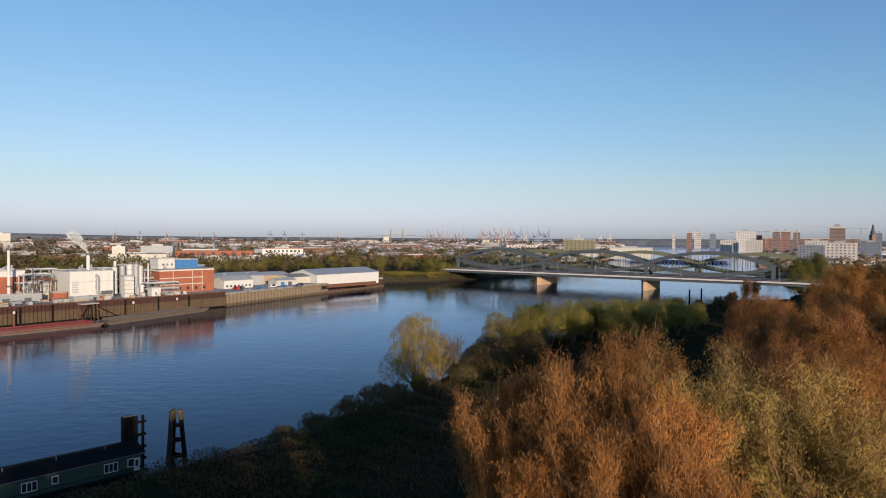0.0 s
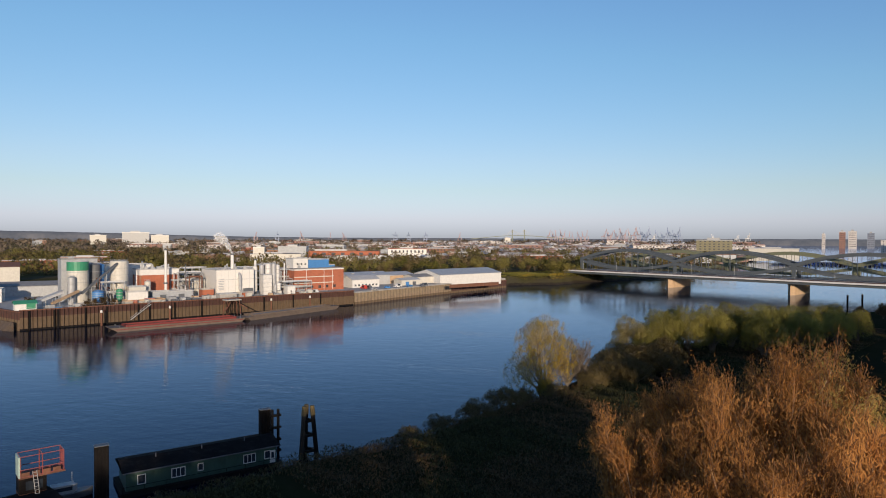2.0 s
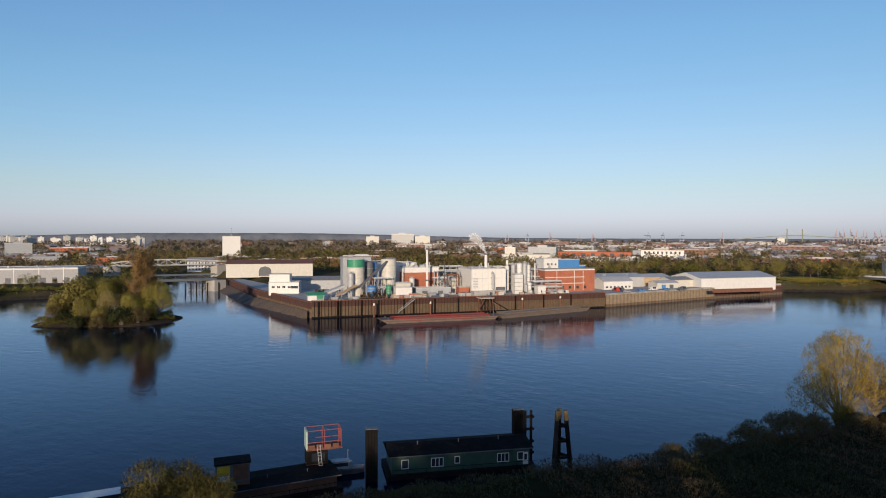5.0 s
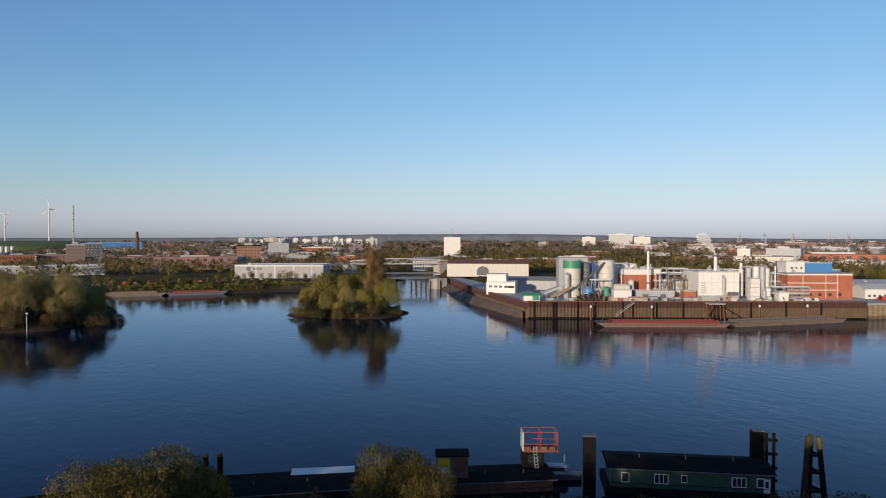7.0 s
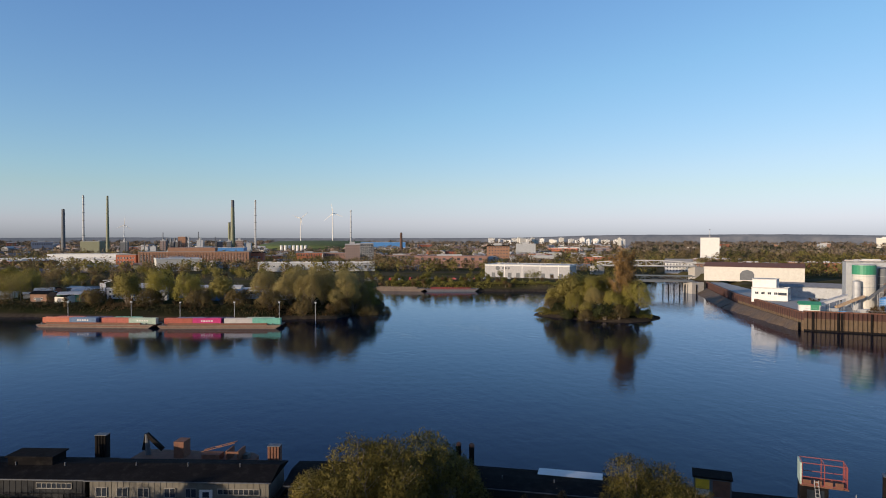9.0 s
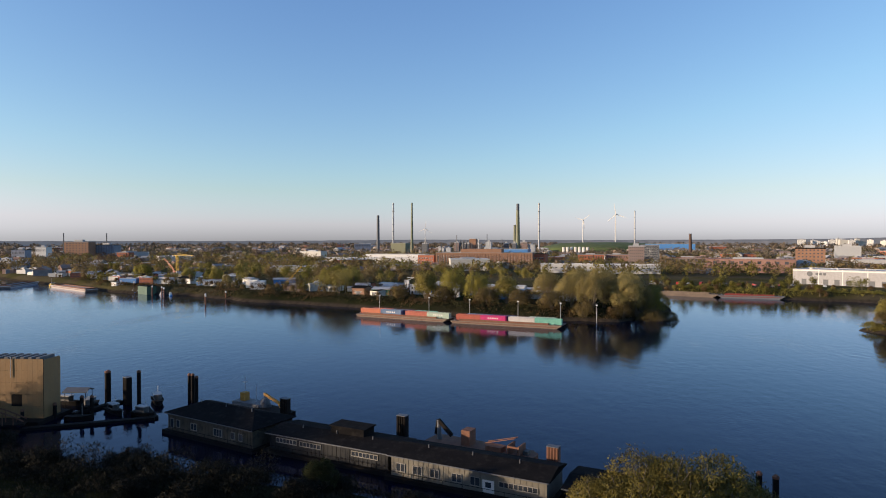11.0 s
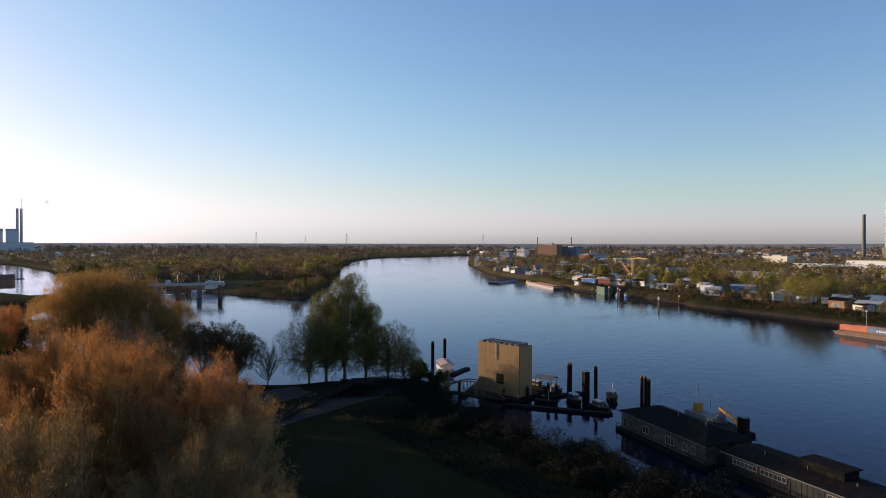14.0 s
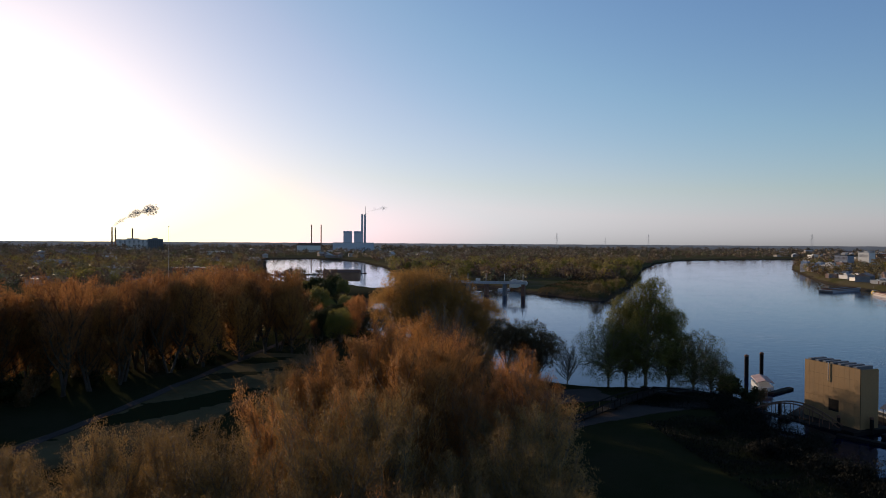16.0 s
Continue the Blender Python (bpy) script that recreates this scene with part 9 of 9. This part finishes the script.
for i in range(14):
    x, y = -1290 - ry.uniform(0, 120), -250 + 17 * i
    block(x, y, 83, ry.uniform(6, 16), ry.uniform(6, 12), ry.uniform(14, 30), ry.choice([GREY, CITYBROWN, ROOFLIGHT, DARKGREY]), GREY, "grey process tower among the far works")
for i in range(7):
    chimney(pose(-1270 - 12 * i, -240 + 30 * i, 4), ry.uniform(30, 48), 0.8, 0.7, DARKGREY, "thin dark flue above the far works", cap=False)
for i in range(26):
    az, d = ry.uniform(132.2, 135.6), ry.uniform(960, 1100)
    x, y = ray_at(az, d)
    if gz(x, y) < 3.5:
        continue
    wm = ry.choice([CMAT["brick red"], CMAT["sand white"], CMAT["sand white"], CITYRED, CMAT["steel blue"], CITYDARK])
    block(x, y, az - 35, 10, 7, ry.uniform(5, 11), wm, wm, "stacked weathered containers at the shipyard")
for i in range(26):
    az = 58.5 + 12 * i / 26 + rf.uniform(-0.3, 0.3)
    place(az, rf.uniform(3300, 4000), rf.uniform(16, 34), 18, rf.uniform(30, 47), rf.choice([WHITE, WHITE, CREAM]), ROOFLIGHT, "white high-rise apartment block on the horizon", rf.uniform(-30, 30))
x, y = ray_at(325.73, 3000)
ob = thing("church_tower", pose(x, y, 4), "dark church tower with a tapering copper spire", "church")
part("tower", Shape().box(-9, -9, 0, 9, 9, 58), BROWNBRICK, ob)
part("belfry", Shape().lathe([(9, 58), (9, 70), (5, 76), (5, 84), (1.2, 101), (0.2, 104)], n=12), BRIDGEGREY, ob)


def port_crane(az, d, top, label, mat, up=True):
    x, y = ray_at(az, d)
    ob = thing("port_crane", pose(x, y, 4, 0, 0, az + rf.uniform(-30, 30)), label, "crane", "port cranes")
    hh = (top - 4) * (0.55 if up else 0.8)
    for sx in (-9, 9):
        for sy in (-11, 11):
            part("leg", Shape().box(sx - 1, sy - 1, 0, sx + 1, sy + 1, hh), mat, ob)
    part("portal_beam", Shape().box(-10, -12, hh * 0.45, 10, -10, hh * 0.45 + 2.5).box(-10, 10, hh * 0.45, 10, 12, hh * 0.45 + 2.5), mat, ob)
    part("girder", Shape().box(-2.5, -34, hh, 2.5, 14, hh + 4), mat, ob)
    part("boom", Shape().beam((0, 13, hh + 2), (0, 30, top - 4), 3, 3) if up else Shape().beam((0, 13, hh + 2), (0, 60, hh + 3), 3, 3), mat, ob)
    part("a_frame", Shape().beam((0, 11, hh + 4), (0, 4, hh + 22), 1.6, 1.6).beam((0, -11, hh + 4), (0, 4, hh + 22), 1.6, 1.6), mat, ob)


# crane paints lightened and greyed to show them through haze
CRANEBLUE = surface("hazed_crane_blue", (0.29, 0.33, 0.43), 0.6, vary=0.15)
CRANERED = surface("hazed_crane_red", (0.42, 0.30, 0.29), 0.6, vary=0.15)
for i in range(22):
    port_crane(350.3 + 6.6 * i / 22 + rf.uniform(-0.1, 0.1), rf.uniform(3600, 4200), rf.uniform(82, 112), "tall port gantry crane with a raised boom", CRANEBLUE if i < 12 else CRANERED)
for i in range(10):
    port_crane(358.2 + 3.6 * i / 10 + rf.uniform(-0.1, 0.1), 4000, rf.uniform(76, 96), "faint red port gantry crane with a raised boom", CRANERED)
for az in (346.0, 345.2, 347.8, 352.5, 354.4, 23.5, 21.0, 19.8, 27.4, 9.4):
    port_crane(az, rf.uniform(3600, 4100), rf.uniform(62, 78), "pale harbour crane on the skyline", WHITE if az > 300 else CRANERED)
for az in (12.5, 14.0, 15.2, 25.6):
    port_crane(az, 3900, 66, "blue harbour crane with a level boom", CRANEBLUE, False)
for az, h in ((328.57, 58), (330.6, 50), (332.8, 46), (326.4, 54), (335.2, 44)):
    x, y = ray_at(az, 1900)
    slewing_crane(pose(x, y, 30, 0, 0, rf.uniform(0, 180)), h - 14, 46, "tower crane over the city building sites", STEEL)
ob = thing("cable_bridge", pose(0, 0, 0), "distant cable-stayed bridge with twin pylons", "bridge", kind="structure")
pa, pb = Vector((*ray_at(4.67, 3900), 0)), Vector((*ray_at(3.6, 3900), 0))
run = pb - pa
for p in (pa, pb):
    for sg in (-14, 14):
        q = p + run.normalized().cross(Vector((0, 0, 1))) * sg
        part("pylon_leg", Shape().beam((q.x, q.y, 0), (p.x, p.y, 92), 5, 5), BRIDGEGREEN, ob)
    for k in (-0.8, -0.5, -0.25, 0.25, 0.5, 0.8):
        e = p + run * k
        part("cable", Shape().beam((p.x, p.y, 90), (e.x, e.y, 55), 1.0, 1.0), STEEL, ob)
dk = [(pa - run * 3.5 + Vector((0, 0, 34))), pa - run * 0.8 + Vector((0, 0, 53)), pa + run * 0.5 + Vector((0, 0, 57)), pb + run * 0.8 + Vector((0, 0, 53)), pb + run * 4 + Vector((0, 0, 34))]
for p, q in zip(dk[:-1], dk[1:]):
    part("deck", Shape().beam(p, q, 14, 3), BRIDGEGREEN, ob)

# ---- south: power station, basin, lock ----
x, y = ray_at(173.6, 2700)
ob = thing("power_station", pose(x, y, 4, 0, 0, 173.6), "blue-grey power station with twin boiler towers and a tall stack", "power station")
# cladding lightened to hold the haze in front of the station
PPBLUE = surface("hazed_blue_cladding", (0.46, 0.49, 0.54), 0.6, vary=0.15)
part("turbine_hall", Shape().box(-85, -30, 0, 85, 40, 34), PPBLUE, ob)
part("hall_roof", Shape().box(-86, -31, 34.01, 86, 41, 35.5), GREY, ob)
for x0 in (-42, 2):
    part("boiler_tower", Shape().prism([(x0, -10), (x0 + 36, -10), (x0 + 36, 30), (x0, 30)], 35.5, 76), PPBLUE, ob)
    part("tower_head", Shape().gable(x0, -10, x0 + 36, 30, 76, 8, 0.5, 1.0), GREY, ob)
for x0 in (30, 42):
    part("flue", Shape().lathe([(5.2, 0), (4.6, 156)], cx=x0 + 6, cy=10, n=16), PPBLUE, ob)
chimney(pose(*ray_at(172.55, 2700), 4), 190, 1.4, 0.7, STEEL, "thin lattice mast beside the power station", cap=False)
x, y = ray_at(177.5, 2350)
ob = hall("incinerator_hall", pose(x, y, 4, 0, 0, 177.5), 84, 40, 24, WHITE, RUST, "white plant hall with a dark pitched roof", roof="gable", rise=9)
for az in (177.27, 176.43):
    chimney(pose(*ray_at(az, 2350), 4), zat(2350, 1.55) - 4, 2.2, 1.9, BROWNBRICK, "slender brown plant chimney")
for az, d, el in ((193.19, 3400, 1.12), (192.95, 3400, 1.1), (191.72, 3400, 1.05)):
    chimney(pose(*ray_at(az, d), 4), zat(d, el) - 4, 4.0, 3.2, BROWNBRICK, "dark smoking chimney on the hazy horizon")
# these works take the hazed pale tone too
place(191.6, 3350, 150, 40, 46, CITYPALE, CITYPALE, "grey power works low on the horizon")
place(190.0, 3000, 60, 30, 48, DARKGREY, GREY, "dark block low on the horizon")
for az, d, el in ((155.36, 3000, 0.96), (147.58, 3200, 0.85), (135.33, 3300, 0.87), (151.2, 3900, 0.55) ):
    x, y = ray_at(az, d)
    H = zat(d, el) - 4
    ob = thing("pylon", pose(x, y, 4, 0, 0, az + 30), "tall steel lattice power pylon", "pylon", "pylons")
    for sx in (-1, 1):
        for sy in (-1, 1):
            part("leg", Shape().beam((sx * 5, sy * 5, 0), (sx * 0.6, sy * 0.6, H), 0.4, 0.4), STEEL, ob)
    for z, w in ((H * 0.7, 14), (H * 0.82, 11), (H * 0.93, 8)):
        part("cross_arm", Shape().beam((-w, 0, z), (w * 0.8, 0, z), 0.4, 0.4), STEEL, ob)
for az in (127.37, 130.32):
    chimney(pose(*ray_at(az, 1450), 4), zat(1450, 0.56) - 4, 1.3, 1.0, DARKGREY, "slim dark chimney behind the brick works", cap=False)
lamp_mast(pose(*ray_at(188.46, 420), 4), zat(420, 1.2) - 4, "tall floodlight mast with a lamp head", "floodlight_mast")

ob = thing("lock_bridge", pose(-158, -457, 0, 0, 0, heading((-128, -472), (-192, -440))), "steel lock bridge on dark piers with slim gate posts", "bridge", kind="structure")
part("deck", Shape().box(-40, -4, 8.8, 37, 4, 10.0), GREY, ob)
part("parapet", Shape().box(-40, -4.2, 10.0, 37, -4.0, 10.9), STEEL, ob)
for xx in (-36, -22, -8, 6, 20, 34):
    part("pier", Shape().box(xx - 1.2, -5, -3, xx + 1.2, 5, 8.8), RUST if xx % 4 else DARKGREY, ob)
    part("gate_post", Shape().tube((xx, -3.6, 10.0), (xx, -3.6, 16.5), 0.2, n=8), ROOFLIGHT, ob)
for xx in (-29, -1, 27):
    part("gate_cabin", Shape().box(xx - 1.6, 0, 10.0, xx + 1.6, 2.6, 12.4), GREY, ob)
    part("gate_beam", Shape().beam((xx - 6, 4.2, 2.2), (xx + 6, 4.2, 6.4), 0.4, 0.5), RUST, ob)
for i in range(5):
    block(-150 - 14 * i, -486 - 3 * i, 150, rf.uniform(8, 14), 8, rf.uniform(3.5, 5), rf.choice([WHITE, CREAM, ROOFLIGHT]), ROOFLIGHT, "white lock-side hut and parked trailers")
for i in range(30):
    x, y = rf.uniform(-110, 110), rf.uniform(-900, -640)
    if gz(x, y) < -1:
        motor_boat(pose(x, y, 0, 0, 0, rf.choice([20, 110, 200])), rf.uniform(8, 13), "white boat moored in the marina basin", WHITE, rf.choice([WHITE, WHITE, BLUE]))
for i in range(4):
    ob = thing("marina_pontoon", pose(-60 + 40 * i, -780, 0, 0, 0, 20), "long timber marina pontoon", "jetty", "marina pontoons")
    part("deck", Shape().box(-60, -1, -0.2, 60, 1, 0.6), DARKWOOD, ob)
    for k in range(7):
        part("pile", Shape().tube((-57 + 19 * k, 1.2, -3), (-57 + 19 * k, 1.2, 5), 0.3, n=8), RUST, ob)
hall("clubhouse", pose(-66, -596, 4, 0, 0, 165), 34, 12, 7, BROWNBRICK, RUST, "dark brick marina clubhouse with a red roof", roof="gable", rise=3, wins=(("b", 1.5, 9, 1, 1.6, 1.6, 3, 1),))


# ---- steam ----
def steam(p0, p1, r0, r1, n, label, seed, tone=0.9, alpha=0.22):
    m, nn, l, b = nodes_of("steam_" + str(seed))
    b.inputs["Base Color"].default_value = (tone, tone, tone, 1)
    b.inputs["Roughness"].default_value = 1.0
    b.inputs["Alpha"].default_value = alpha
    g = np.random.default_rng(seed)
    t = g.uniform(0, 1, n) ** 0.9
    c = np.array(p0)[None] * (1 - t[:, None]) + np.array(p1)[None] * t[:, None]
    c[:, 2] += (r1 * 1.2) * np.sin(t * 3.0) * 0.5
    rad = (r0 + (r1 - r0) * t) * (0.75 + 0.35 * np.sin(t * 17 + seed))
    u = g.normal(size=(n, 3))
    u /= np.linalg.norm(u, axis=1)[:, None]
    c += u * (rad * g.uniform(0, 1, n) ** 0.5)[:, None]
    ob = part("steam_plume", cloud_mesh("steam_plume", c, rad * 0.22 + 0.1, g), m)
    tagged(ob, label, "steam", kind="stuff")


sp = Q(105, 32, Z + 23.2).translation
steam(tuple(sp), (sp.x - 5.5, sp.y - 5.0, sp.z + 9.0), 0.8, 3.0, 7500, "white steam drifting from the factory stack", 3)
x, y = ray_at(193.19, 3400)
steam((x, y, 108), (x - 190, y + 20, 190), 7, 30, 1500, "grey smoke from a far chimney", 5, 0.35, 0.5)
x, y = ray_at(172.6, 2700)
steam((x, y, 160), (x - 90, y + 10, 185), 4, 14, 500, "thin pale plume from the power station", 6)
